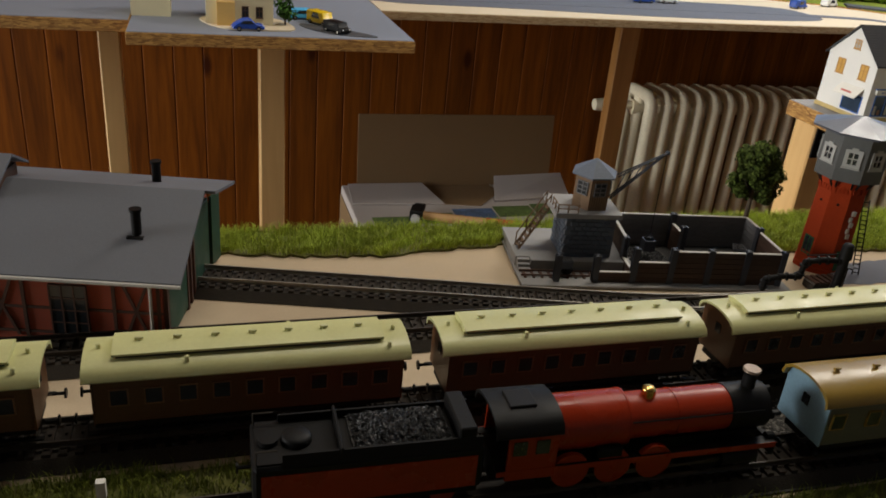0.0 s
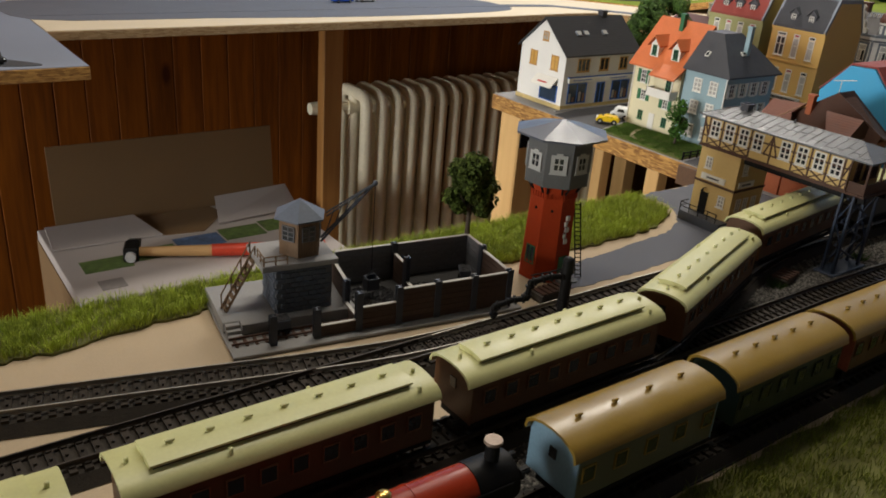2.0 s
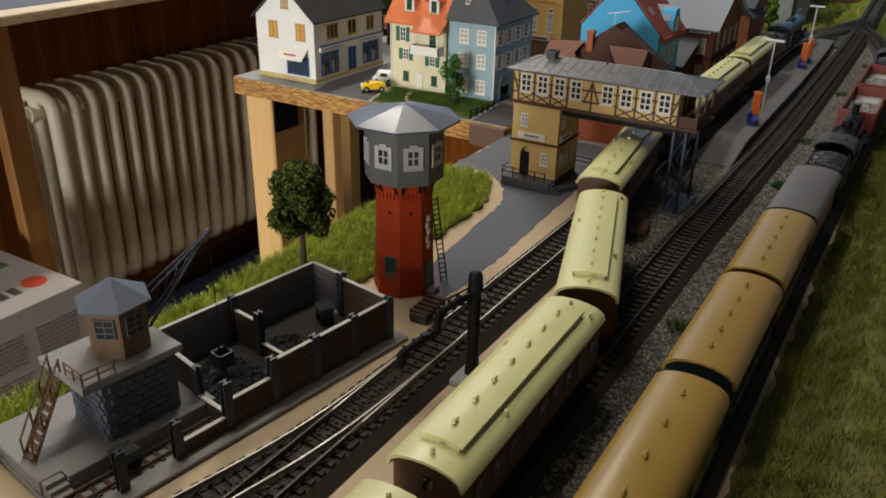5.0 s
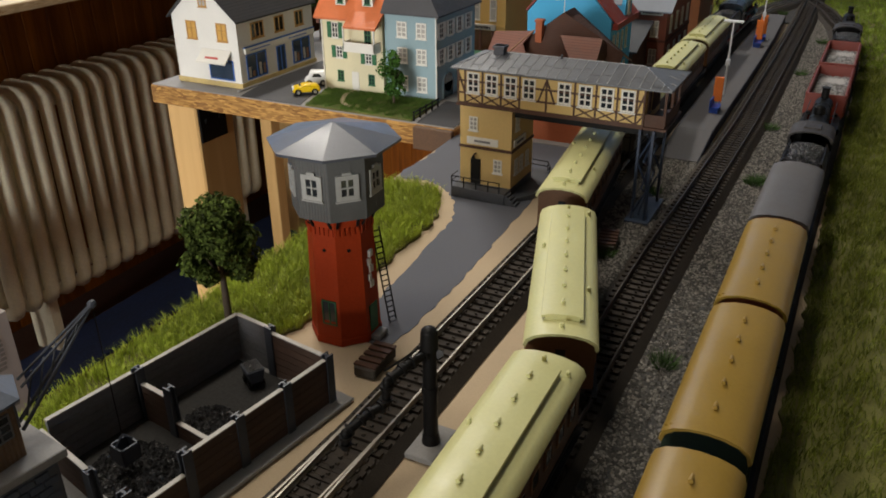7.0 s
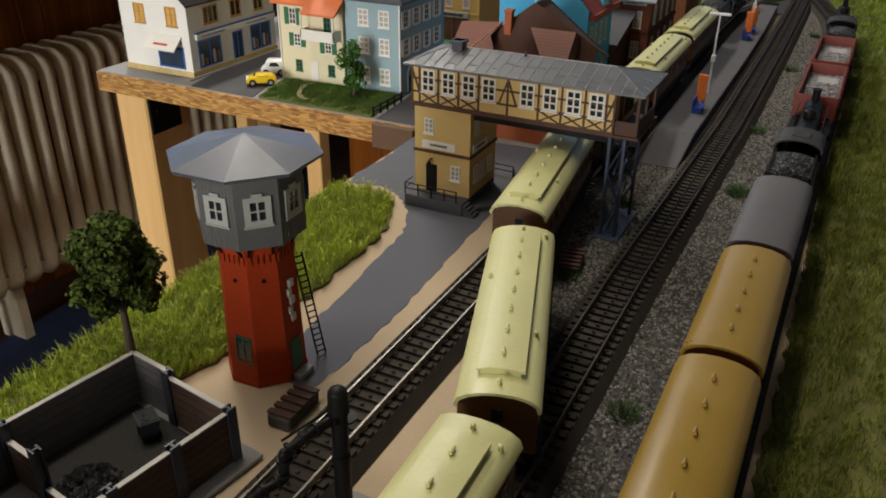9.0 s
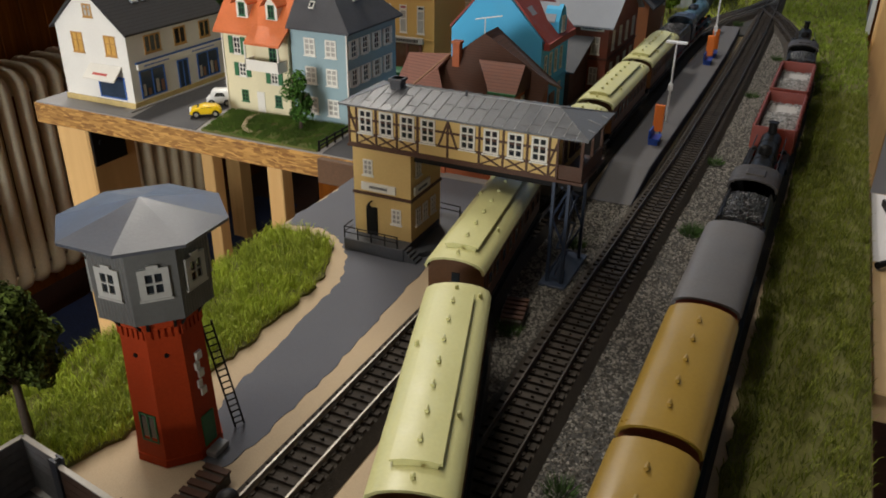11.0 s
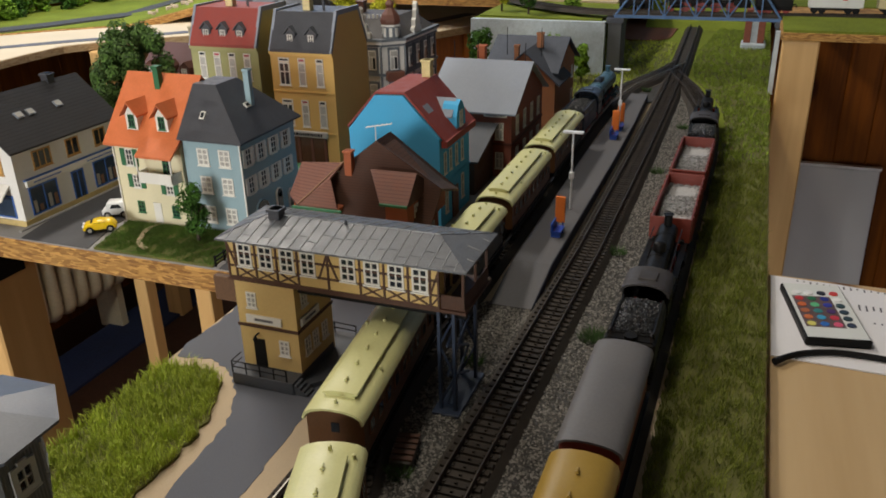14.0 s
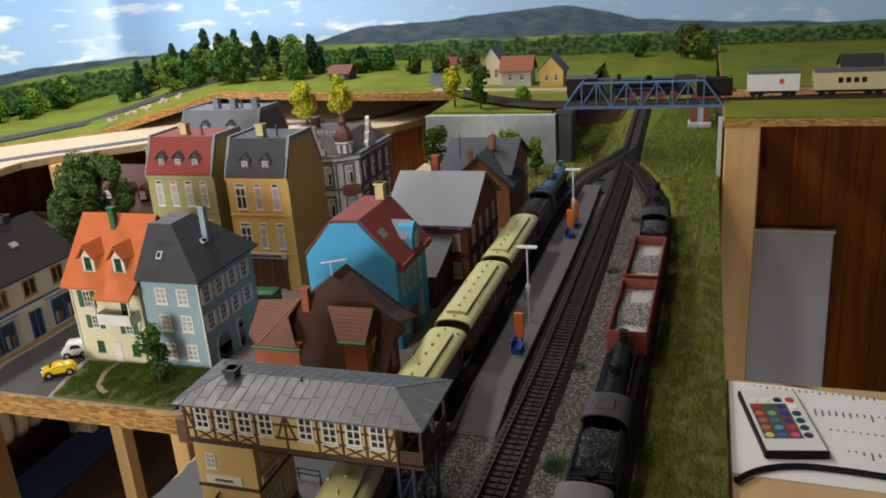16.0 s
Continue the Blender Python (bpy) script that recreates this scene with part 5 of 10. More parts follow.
ROOFSLATE = mat("pale_grey_roof", (0.23, 0.255, 0.30), 0.7, vary=0.1, scale=60)
ROOFBROWN = mat("brown_red_roof_tiles", (0.20, 0.085, 0.06), 0.75, vary=0.15, scale=120, fine=700, bump=0.3)
ROOFRED = mat("dark_red_roof", (0.24, 0.04, 0.03), 0.7, vary=0.12, scale=120, fine=700, bump=0.3)
ROOFTILE = mat("dark_roof_tile_courses", (0.05, 0.05, 0.055), 0.65, vary=0.25, scale=120, fine=700)
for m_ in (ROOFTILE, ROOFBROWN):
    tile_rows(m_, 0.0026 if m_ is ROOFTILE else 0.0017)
brick_rows(BRICK, (0.16, 0.07, 0.05))
TIMBER = mat("timber_brown", (0.075, 0.033, 0.018), 0.7, vary=0.2, scale=120)
STONEGREY = mat("grey_stone_plastic", (0.25, 0.25, 0.26), 0.8, vary=0.15, scale=60)


SHOPBLUE = mat("shop_blue", (0.03, 0.12, 0.42), 0.5, vary=0.1)
SHUTTER = mat("shutter_green", (0.02, 0.13, 0.05), 0.6, vary=0.15)
PALEPANE = glass_mat("curtained_glass", (0.42, 0.41, 0.38))
PINKPANE = glass_mat("pink_blind", (0.45, 0.12, 0.14))
COPPER = mat("copper_brown", (0.14, 0.055, 0.035), 0.45, vary=0.2)
DARKSTONE = mat("dark_grey_stone", (0.10, 0.105, 0.11), 0.75, vary=0.2, scale=60)
PALESTONE = mat("pale_stone", (0.50, 0.48, 0.44), 0.75, vary=0.12, scale=60)


def bar(t, name, x0, x1, y0, y1, z0, z1, m, bevel=0.0, label=""):
    bm = bmesh.new()
    box(bm, x0, x1, y0, y1, z0, z1)
    return part(name, bm, m, t, label, bevel)


INKGREY = mat("sign_ink_grey", (0.13, 0.13, 0.14), 0.8)


def writing(t, face, at, a0, a1, z, rows=1, m=None, h=0.002, gap=0.0033, fine=False):
    """Bars standing for small writing on a sign."""
    rnd = random.Random(int(1e4 * a0))
    bm = bmesh.new()
    for r in range(rows):
        u = a0
        while u < a1 - 0.001:
            w = rnd.uniform(0.0007, 0.0013) if fine else rnd.uniform(0.0012, 0.0034)
            e = min(a1, u + w)
            if face == "x":
                box(bm, at - 0.0003, at, u, e, z - r * gap, z - r * gap + h)
            else:
                box(bm, u, e, at - 0.0003, at, z - r * gap, z - r * gap + h)
            u = e + (0.0003 if fine else 0.0008)
    return part("lettering", bm, m or BLACK, t)


def town_white():
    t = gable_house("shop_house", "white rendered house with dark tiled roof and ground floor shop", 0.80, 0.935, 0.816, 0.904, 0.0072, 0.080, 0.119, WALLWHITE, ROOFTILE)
    bar(t, "plinth", 0.7988, 0.9362, 0.8148, 0.9052, 0.0072, 0.0125, mat("yellow_plinth", (0.5, 0.38, 0.16), 0.8))
    win(t, "x", 0.858, 0.0905, 0.80, 0.011, 0.012, WINWOOD, PALEPANE)
    win(t, "x", 0.8775, 0.056, 0.80, 0.014, 0.019, WINWOOD, mat("ochre_blind", (0.55, 0.32, 0.08), 0.4))
    win(t, "x", 0.836, 0.056, 0.80, 0.014, 0.019, WINWOOD, mat("ochre_curtain", (0.55, 0.32, 0.08), 0.4))
    for x, w in ((0.833, 0.022), (0.8715, 0.017), (0.9085, 0.016)):
        win(t, "y", x, 0.056, 0.816, w, 0.017, WINWOOD, GLASS, (2 if w > 0.02 else 1, 0))
    bar(t, "fascia", 0.808, 0.934, 0.8135, 0.8165, 0.043, 0.0485, WINWHITE, 0.0003)
    writing(t, "y", 0.8135, 0.816, 0.850, 0.0450, m=SHOPBLUE, h=0.0013)
    writing(t, "y", 0.8135, 0.884, 0.918, 0.0450, m=SHOPBLUE, h=0.0013)
    bar(t, "fascia_trim", 0.807, 0.935, 0.8140, 0.8160, 0.0487, 0.050, SHOPBLUE)
    for x, w, z0, h in ((0.827, 0.034, 0.0145, 0.027), (0.8705, 0.016, 0.0075, 0.033), (0.909, 0.034, 0.0145, 0.027)):
        win(t, "y", x, z0, 0.816, w, h, SHOPBLUE, GLASSBLUE, (1, 0), False)
    # flat shapes on the panes stand in for goods inside the shop
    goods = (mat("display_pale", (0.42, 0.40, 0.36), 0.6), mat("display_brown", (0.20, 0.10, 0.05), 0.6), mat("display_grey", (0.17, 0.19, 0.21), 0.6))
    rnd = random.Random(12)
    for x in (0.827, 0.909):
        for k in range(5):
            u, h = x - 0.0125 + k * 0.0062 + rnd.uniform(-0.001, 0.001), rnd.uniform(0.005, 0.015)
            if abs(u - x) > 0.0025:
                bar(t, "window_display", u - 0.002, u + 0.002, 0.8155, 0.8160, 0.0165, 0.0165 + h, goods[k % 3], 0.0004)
    win(t, "x", 0.842, 0.0145, 0.80, 0.034, 0.022, SHOPBLUE, GLASSBLUE, (0, 0), False)
    bm = bmesh.new()
    along_y(bm, [(0.7995, 0.047), (0.7995, 0.0455), (0.7875, 0.034), (0.7873, 0.0355)], 0.826, 0.866)
    aw = part("awning", bm, WINWHITE, t, "white fabric shop awning")
    bm = bmesh.new()
    along_y(bm, [(0.7907, 0.0384), (0.7923, 0.0400), (0.7921, 0.0404), (0.7905, 0.0388)], 0.838, 0.856)
    part("stripe", bm, mat("awning_print", (0.48, 0.07, 0.06), 0.7), aw)
    chimney(t, 0.902, 0.861, 0.115, 0.127, 0.009, ROOFDARK)
    for x in (0.838, 0.8515, 0.886):
        bm = bmesh.new()
        box(bm, -0.0042, 0.0042, -0.0035, 0.0035, 0, 0.0014)
        sl = math.degrees(math.atan2(0.039, 0.044))
        m = pose(x, 0.838, 0.1015, sl, 0, 0)
        sk = part("skylight", bm, ROOFSLATE, t, at=m)
        bm = bmesh.new()
        box(bm, -0.0032, 0.0032, -0.0026, 0.0026, 0.0010, 0.0018)
        part("pane", bm, PALEPANE, sk)
    bar(t, "kerb", 0.788, 0.945, 0.8105, 0.8145, 0.0072, 0.0084, PAVE)
    return t


def shutters(t, y, z, x, w, h):
    for s in (-1, 1):
        bm = bmesh.new()
        box(bm, x - 0.0012, x, y + s * (w / 2 + 0.0028) - 0.0024, y + s * (w / 2 + 0.0028) + 0.0024, z, z + h)
        part("shutter", bm, SHUTTER, t)


def town_orange():
    x0, x1, y0, y1, z0 = 0.842, 0.925, 0.664, 0.738, 0.0072
    t = thing("town_house", "cream house with orange tiled roof, dormers and balcony", "building")
    bm = bmesh.new()
    xr = 0.884
    along_y(bm, [(x0, z0), (x1, z0), (x1, 0.082), (xr, 0.136), (x0, 0.082)], y0, y1)
    part("wall", bm, WALLCREAM, t)
    # main roof, the front slope flaring over the balcony
    for prof, ya, yb in (([(xr, 0.1365), (0.8365, 0.0815), (0.8365, 0.0835), (xr, 0.139)], 0.700, y1 + 0.005), ([(xr, 0.1365), (0.842, 0.0885), (0.8255, 0.0765), (0.8255, 0.0785), (0.842, 0.0905), (xr, 0.139)], y0 - 0.002, 0.700), ([(xr, 0.1365), (x1 + 0.006, 0.078), (x1 + 0.006, 0.080), (xr, 0.139)], y0 - 0.002, y1 + 0.005)):
        bm = bmesh.new()
        along_y(bm, prof, ya, yb)
        part("roof", bm, ROOFORANGE, t)
    for y in (0.7150, 0.6825):
        bm = bmesh.new()
        along_x(bm, [(y - 0.0062, 0.090), (y + 0.0062, 0.090), (y + 0.0062, 0.1095), (y, 0.1175), (y - 0.0062, 0.1095)], 0.8465, 0.874)
        d = part("dormer", bm, WINWHITE, t)
        for s in (-1, 1):
            bm = bmesh.new()
            along_x(bm, [(y, 0.1195), (y + s * 0.0095, 0.1075), (y + s * 0.0095, 0.109), (y, 0.1212)], 0.8425, 0.882)
            part("dormer_roof", bm, ROOFORANGE, d)
        win(t, "x", y, 0.0975, 0.8465, 0.0066, 0.0115, SHUTTER, GLASS)
    for y, z, h, sh in ((0.7205, 0.0625, 0.016, 1), (0.7165, 0.042, 0.0125, 1), (0.681, 0.0385, 0.0125, 1), (0.7165, 0.018, 0.011, 0), (0.6785, 0.017, 0.011, 0)):
        win(t, "x", y, z, x0, 0.008 if sh else 0.0075, h, WINWHITE if sh else SHUTTER, GLASS, (1, 2))
        if sh:
            shutters(t, y, z, x0, 0.008, h)
    win(t, "x", 0.681, 0.057, x0, 0.008, 0.017, SHUTTER, GLASS, (1, 2), False)
    bar(t, "door", x0 - 0.0008, x0, 0.694, 0.7025, z0, 0.029, WINWHITE)
    bar(t, "balcony_floor", 0.8285, x0, 0.666, 0.703, 0.0525, 0.0540, WINWHITE)
    bar(t, "balcony_rail", 0.8285, 0.8297, 0.666, 0.703, 0.0540, 0.0625, WINWHITE)
    for y in (0.6665, 0.7025):
        bar(t, "balcony_side", 0.8285, x0, y - 0.0005, y + 0.0005, 0.0540, 0.0625, WINWHITE)
        bar(t, "balcony_post", 0.8288, 0.8300, y - 0.0007, y + 0.0007, 0.0625, 0.078, WINWHITE)
    chimney(t, 0.876, 0.7035, 0.118, 0.147, 0.0058, SHUTTER)
    bar(t, "downpipe", x0 - 0.0015, x0, y1 - 0.002, y1 - 0.0008, z0, 0.08, WINWHITE)
    return t


def town_grey():
    t = thing("town_house", "grey-blue rendered house with dark hipped roof", "building")
    bar(t, "wall", 0.845, 0.935, 0.604, 0.6625, 0.0072, 0.0925, WALLBLUE)
    bm = bmesh.new()
    lo = [bm.verts.new(p) for p in ((0.8395, 0.5985, 0.0915), (0.9405, 0.5985, 0.0915), (0.9405, 0.6635, 0.0915), (0.8395, 0.6635, 0.0915))]
    l2 = [bm.verts.new((v.co.x, v.co.y, 0.0932)) for v in lo]
    a, b = bm.verts.new((0.872, 0.640, 0.134)), bm.verts.new((0.872, 0.6634, 0.134))
    c, d = bm.verts.new((0.905, 0.640, 0.134)), bm.verts.new((0.905, 0.6634, 0.134))
    bm.faces.new(lo[::-1])
    for i in range(4):
        bm.faces.new((lo[i], lo[(i + 1) % 4], l2[(i + 1) % 4], l2[i]))
    bm.faces.new((l2[0], l2[1], c, a)), bm.faces.new((l2[1], l2[2], d, c)), bm.faces.new((l2[2], l2[3], b, d)), bm.faces.new((l2[3], l2[0], a, b)), bm.faces.new((a, c, d, b))
    part("roof", bm, ROOFDARK, t)
    for z in (0.069, 0.0435, 0.0155):
        for y in (0.6425, 0.6205):
            win(t, "x", y, z, 0.845, 0.0115, 0.0155, WINWHITE, PALEPANE, (1, 2))
    for z in (0.069, 0.0435):
        for x in (0.8555, 0.8755, 0.8965, 0.9175):
            win(t, "y", x, z, 0.604, 0.009, 0.0155, WINWHITE, GLASS, (1, 2))
            for s in (-1, 1):
                bar(t, "shutter", x + s * 0.0068 - 0.0017, x + s * 0.0068 + 0.0017, 0.6028, 0.604, z, z + 0.0155, WINWHITE)
    for x, w, h in ((0.868, 0.022, 0.026), (0.897, 0.010, 0.027), (0.918, 0.010, 0.020)):
        bm = bmesh.new()
        cyl(bm, (x, 0.6025, 0.008 + h - w / 2), (x, 0.6045, 0.008 + h - w / 2), w / 2, seg=20)
        box(bm, x - w / 2, x + w / 2, 0.6025, 0.6045, 0.0078, 0.008 + h - w / 2)
        part("arch", bm, WINWHITE if w < 0.02 else WALLBLUE, t)
        bm = bmesh.new()
        k = w / 2 - 0.001
        cyl(bm, (x, 0.6020, 0.008 + h - w / 2), (x, 0.6040, 0.008 + h - w / 2), k, seg=20)
        box(bm, x - k, x + k, 0.6020, 0.6040, 0.0078, 0.008 + h - w / 2)
        part("arch_opening", bm, GLASS, t)
    for p, m in (((0.8535, 0.640, 0.112), pose(0.8535, 0.643, 0.1112, 0, -51, 0)), ((0, 0, 0), pose(0.886, 0.6195, 0.1143, 44, 0, 0))):
        bm = bmesh.new()
        box(bm, -0.0034, 0.0034, -0.0025, 0.0025, -0.001, 0.0012)
        sk = part("skylight", bm, WINWHITE, t, at=m)
        bm = bmesh.new()
        box(bm, -0.0024, 0.0024, -0.0016, 0.0016, 0.0008, 0.0015)
        part("pane", bm, GLASS, sk)
    chimney(t, 0.893, 0.6205, 0.108, 0.145, 0.0056, WALLBLUE)
    bar(t, "pipe", 0.8437, 0.845, 0.6032, 0.6045, 0.0072, 0.092, WINWHITE)
    return t


def railway_house():
    t = thing("railway_house", "red brick house with brown tiled roofs and shade-darkened hipped front", "building")
    # darker copy of the brown tiles, with shade put into its colour
    SHADETILE = tile_rows(mat("shaded_brown_tiles", (0.078, 0.032, 0.019), 0.8, vary=0.15, scale=60), 0.0017)
    ORANGEBRICK = mat("orange_brick", (0.36, 0.10, 0.04), 0.8, vary=0.12, scale=120)

    def slab(pts, material=ROOFBROWN, name="roof", thick=0.0018):
        bm = bmesh.new()
        up = [bm.verts.new(p) for p in pts]
        lo = [bm.verts.new((p[0], p[1], p[2] - thick)) for p in pts]
        bm.faces.new(up), bm.faces.new(lo[::-1])
        for i in range(len(pts)):
            bm.faces.new((up[i], lo[i], lo[(i + 1) % len(pts)], up[(i + 1) % len(pts)]))
        part(name, bm, material, t)
    bar(t, "wall", 0.7995, 0.865, 0.432, 0.528, 0.0005, 0.050, ORANGEBRICK)
    bar(t, "side_wall", 0.797, 0.838, 0.4865, 0.526, 0.0005, 0.0640, ORANGEBRICK)
    bm = bmesh.new()
    along_x(bm, [(0.425, 0.050), (0.530, 0.050), (0.530, 0.062), (0.472, 0.1035), (0.425, 0.068)], 0.840, 0.864)
    part("gable", bm, BRICK, t)
    # ridge running back, broad hip facing the signal box, shade painted in darker tiles
    slab([(0.838, 0.472, 0.107), (0.866, 0.472, 0.107), (0.866, 0.414, 0.064), (0.818, 0.4105, 0.0805)], SHADETILE)
    slab([(0.838, 0.4721, 0.107), (0.826, 0.494, 0.0895), (0.826, 0.536, 0.060), (0.866, 0.536, 0.060), (0.866, 0.4721, 0.107)], SHADETILE)
    slab([(0.8378, 0.472, 0.1068), (0.8178, 0.4105, 0.0803), (0.7945, 0.4140, 0.0500), (0.7945, 0.4850, 0.0500), (0.802, 0.493, 0.0602), (0.816, 0.503, 0.0785), (0.8243, 0.494, 0.0890)], SHADETILE, "hip_roof")
    # wing with a hipped lean-to roof
    slab([(0.789, 0.5175, 0.0660), (0.789, 0.4840, 0.0665), (0.808, 0.4985, 0.0835), (0.824, 0.4945, 0.0915)])
    slab([(0.789, 0.5177, 0.0660), (0.824, 0.4947, 0.0915), (0.826, 0.5330, 0.0880), (0.800, 0.5310, 0.0700)])
    bm = bmesh.new()
    cyl(bm, (0.824, 0.4945, 0.0922), (0.789, 0.5180, 0.0668), 0.0007, seg=6)
    part("hip_capping", bm, mat("hip_tile_brown", (0.30, 0.17, 0.10), 0.8), t)
    bar(t, "gutter", 0.7865, 0.7888, 0.480, 0.522, 0.0640, 0.0658, SHUTTER)
    # dormer bay
    bar(t, "bay_wall", 0.790, 0.830, 0.4270, 0.4445, 0.045, 0.0755, ORANGEBRICK)
    slab([(0.785, 0.4245, 0.0772), (0.813, 0.4280, 0.0925), (0.813, 0.4660, 0.0925), (0.785, 0.4465, 0.0772)], name="bay_roof")
    slab([(0.785, 0.4243, 0.0772), (0.8125, 0.4278, 0.0923), (0.8340, 0.4240, 0.0772)], SHADETILE, "bay_roof")
    bar(t, "bay_gutter", 0.7832, 0.7848, 0.4245, 0.4465, 0.0752, 0.0770, SHUTTER)
    win(t, "y", 0.806, 0.058, 0.4270, 0.0065, 0.013)
    win(t, "y", 0.852, 0.026, 0.4320, 0.006, 0.013)
    for y in (0.488, 0.505, 0.521):
        win(t, "x", y, 0.036, 0.797, 0.009, 0.0115, WINWHITE, PALEPANE)
    chimney(t, 0.8225, 0.4885, 0.080, 0.1025, 0.0062, ORANGEBRICK)
    bm = bmesh.new()
    cyl(bm, (0.838, 0.472, 0.104), (0.838, 0.472, 0.118), 0.0004, seg=6)
    cyl(bm, (0.838, 0.480, 0.1172), (0.838, 0.458, 0.1215), 0.0004, seg=6)
    for i in range(6):
        y = 0.479 - i * 0.0040
        cyl(bm, (0.8355, y, 0.1174 + i * 0.0008), (0.8405, y, 0.1174 + i * 0.0008), 0.0004, seg=5)
    part("antenna", bm, WINWHITE, t, "white roof aerial")
    return t


def blue_house():
    t = thing("town_house", "bright blue gabled house with dark red roof", "building")
    x0, x1, y0, y1 = 0.925, 1.005, 0.4525, 0.54
    bm = bmesh.new()
    along_x(bm, [(y0, 0.0005), (y1, 0.0005), (y1, 0.089), (0.513, 0.1205), (0.486, 0.1215), (y0, 0.085)], x0, x1)
    part("wall", bm, WALLSKY, t)
    for prof in ([(0.486, 0.1222), (y0 - 0.005, 0.0805), (y0 - 0.005, 0.083), (0.4855, 0.1242)], [(0.513, 0.1212), (y1 + 0.003, 0.0885), (y1 + 0.003, 0.091), (0.5135, 0.1232)], [(0.4855, 0.1222), (0.5135, 0.1212), (0.5135, 0.1232), (0.4855, 0.1242)]):
        bm = bmesh.new()
        along_x(bm, prof, x0 + 0.003, x1 + 0.003)
        part("roof", bm, ROOFRED, t)
    bar(t, "eave_band", x0 + 0.002, x1 + 0.002, y0 - 0.0065, y0 - 0.001, 0.077, 0.083, ROOFRED)
    for x in (0.938, 0.952, 0.968, 0.984):
        win(t, "y", x, 0.050, y0, 0.0062, 0.020, WINWHITE, PALEPANE, (0, 1))
    for x in (0.940, 0.984):
        win(t, "y", x, 0.012, y0, 0.007, 0.024, WINWHITE, PALEPANE, (0, 1))
    bar(t, "door", 0.955, 0.970, y0 - 0.0012, y0, 0.0008, 0.030, COPPER)
    bar(t, "string_course", x0 + 0.001, x1, y0 - 0.0012, y0, 0.040, 0.0415, WALLSKY)
    # decorated dormer gable
    bm = bmesh.new()
    along_y(bm, [(0.962, 0.080), (0.986, 0.080), (0.986, 0.096), (0.980, 0.106), (0.974, 0.110), (0.968, 0.106), (0.962, 0.096)], y0 - 0.003, y0 + 0.012)
    d = part("dormer", bm, WALLSKY, t)
    win(t, "y", 0.974, 0.086, y0 - 0.003, 0.008, 0.014, WINWHITE, PALEPANE)
    for s in (-1, 1):
        bm = bmesh.new()
        along_y(bm, [(0.974, 0.109), (0.974 + s * 0.0135, 0.095), (0.974 + s * 0.0135, 0.0965), (0.974, 0.111)], y0 + 0.001, y0 + 0.022)
        part("dormer_roof", bm, ROOFSLATE, d)
    for x, z in ((0.944, 0.094), (0.944, 0.106)):
        bm = bmesh.new()
        box(bm, -0.006, 0.006, -0.0045, 0.0045, 0, 0.002)
        part("skylight", bm, ROOFSLATE, t, at=pose(x, y0 + 0.006 + (z - 0.09) * 0.8, z, 48, 0, 0))
    chimney(t, 0.997, 0.4905, 0.115, 0.140, 0.0085, mat("cream_chimney", (0.62, 0.52, 0.25), 0.7))
    return t


def station_building():
    t = gable_house("station_building", "red brick station building with pale grey roof", 1.083, 1.215, 0.432, 0.522, 0.0005, 0.073, 0.111, BRICK, ROOFSLATE, "y", over=0.006)
    bar(t, "sign", 1.0815, 1.083, 0.437, 0.462, 0.066, 0.0715, WINWHITE)
    writing(t, "x", 1.0815, 0.4395, 0.4595, 0.0675, 1, BLACK, 0.0024)
    bar(t, "band", 1.0820, 1.2160, 0.4310, 0.5230, 0.036, 0.0385, mat("dark_brick", (0.10, 0.03, 0.02), 0.8))
    for x in (1.105, 1.135, 1.165, 1.195):
        for z in (0.010, 0.044):
            win(t, "y", x, z, 0.432, 0.010, 0.020, WINWHITE, PALEPANE)
    for y in (0.445, 0.505):
        for z in (0.010, 0.042):
            win(t, "x", y, z, 1.083, 0.009, 0.018, WINWHITE, PALEPANE)
    bm = bmesh.new()
    along_y(bm, [(1.02, 0.0005), (1.082, 0.0005), (1.082, 0.058), (1.02, 0.038)], 0.452, 0.530)
    part("annex", bm, TIMBER, t)
    bm = bmesh.new()
    along_y(bm, [(1.012, 0.0365), (1.0815, 0.0585), (1.0815, 0.0602), (1.012, 0.0382)], 0.446, 0.534)
    part("annex_roof", bm, ROOFGREY, t)
    chimney(t, 1.195, 0.500, 0.085, 0.120, 0.009, mat("orange_brick", (0.36, 0.10, 0.04), 0.8))
    for y in (0.436, 0.49, 0.518):
        bm = bmesh.new()
        cyl(bm, (1.150, y, 0.108), (1.150, y, 0.132), 0.0005, seg=6)
        part("roof_rod", bm, BLACK, t)
    return t


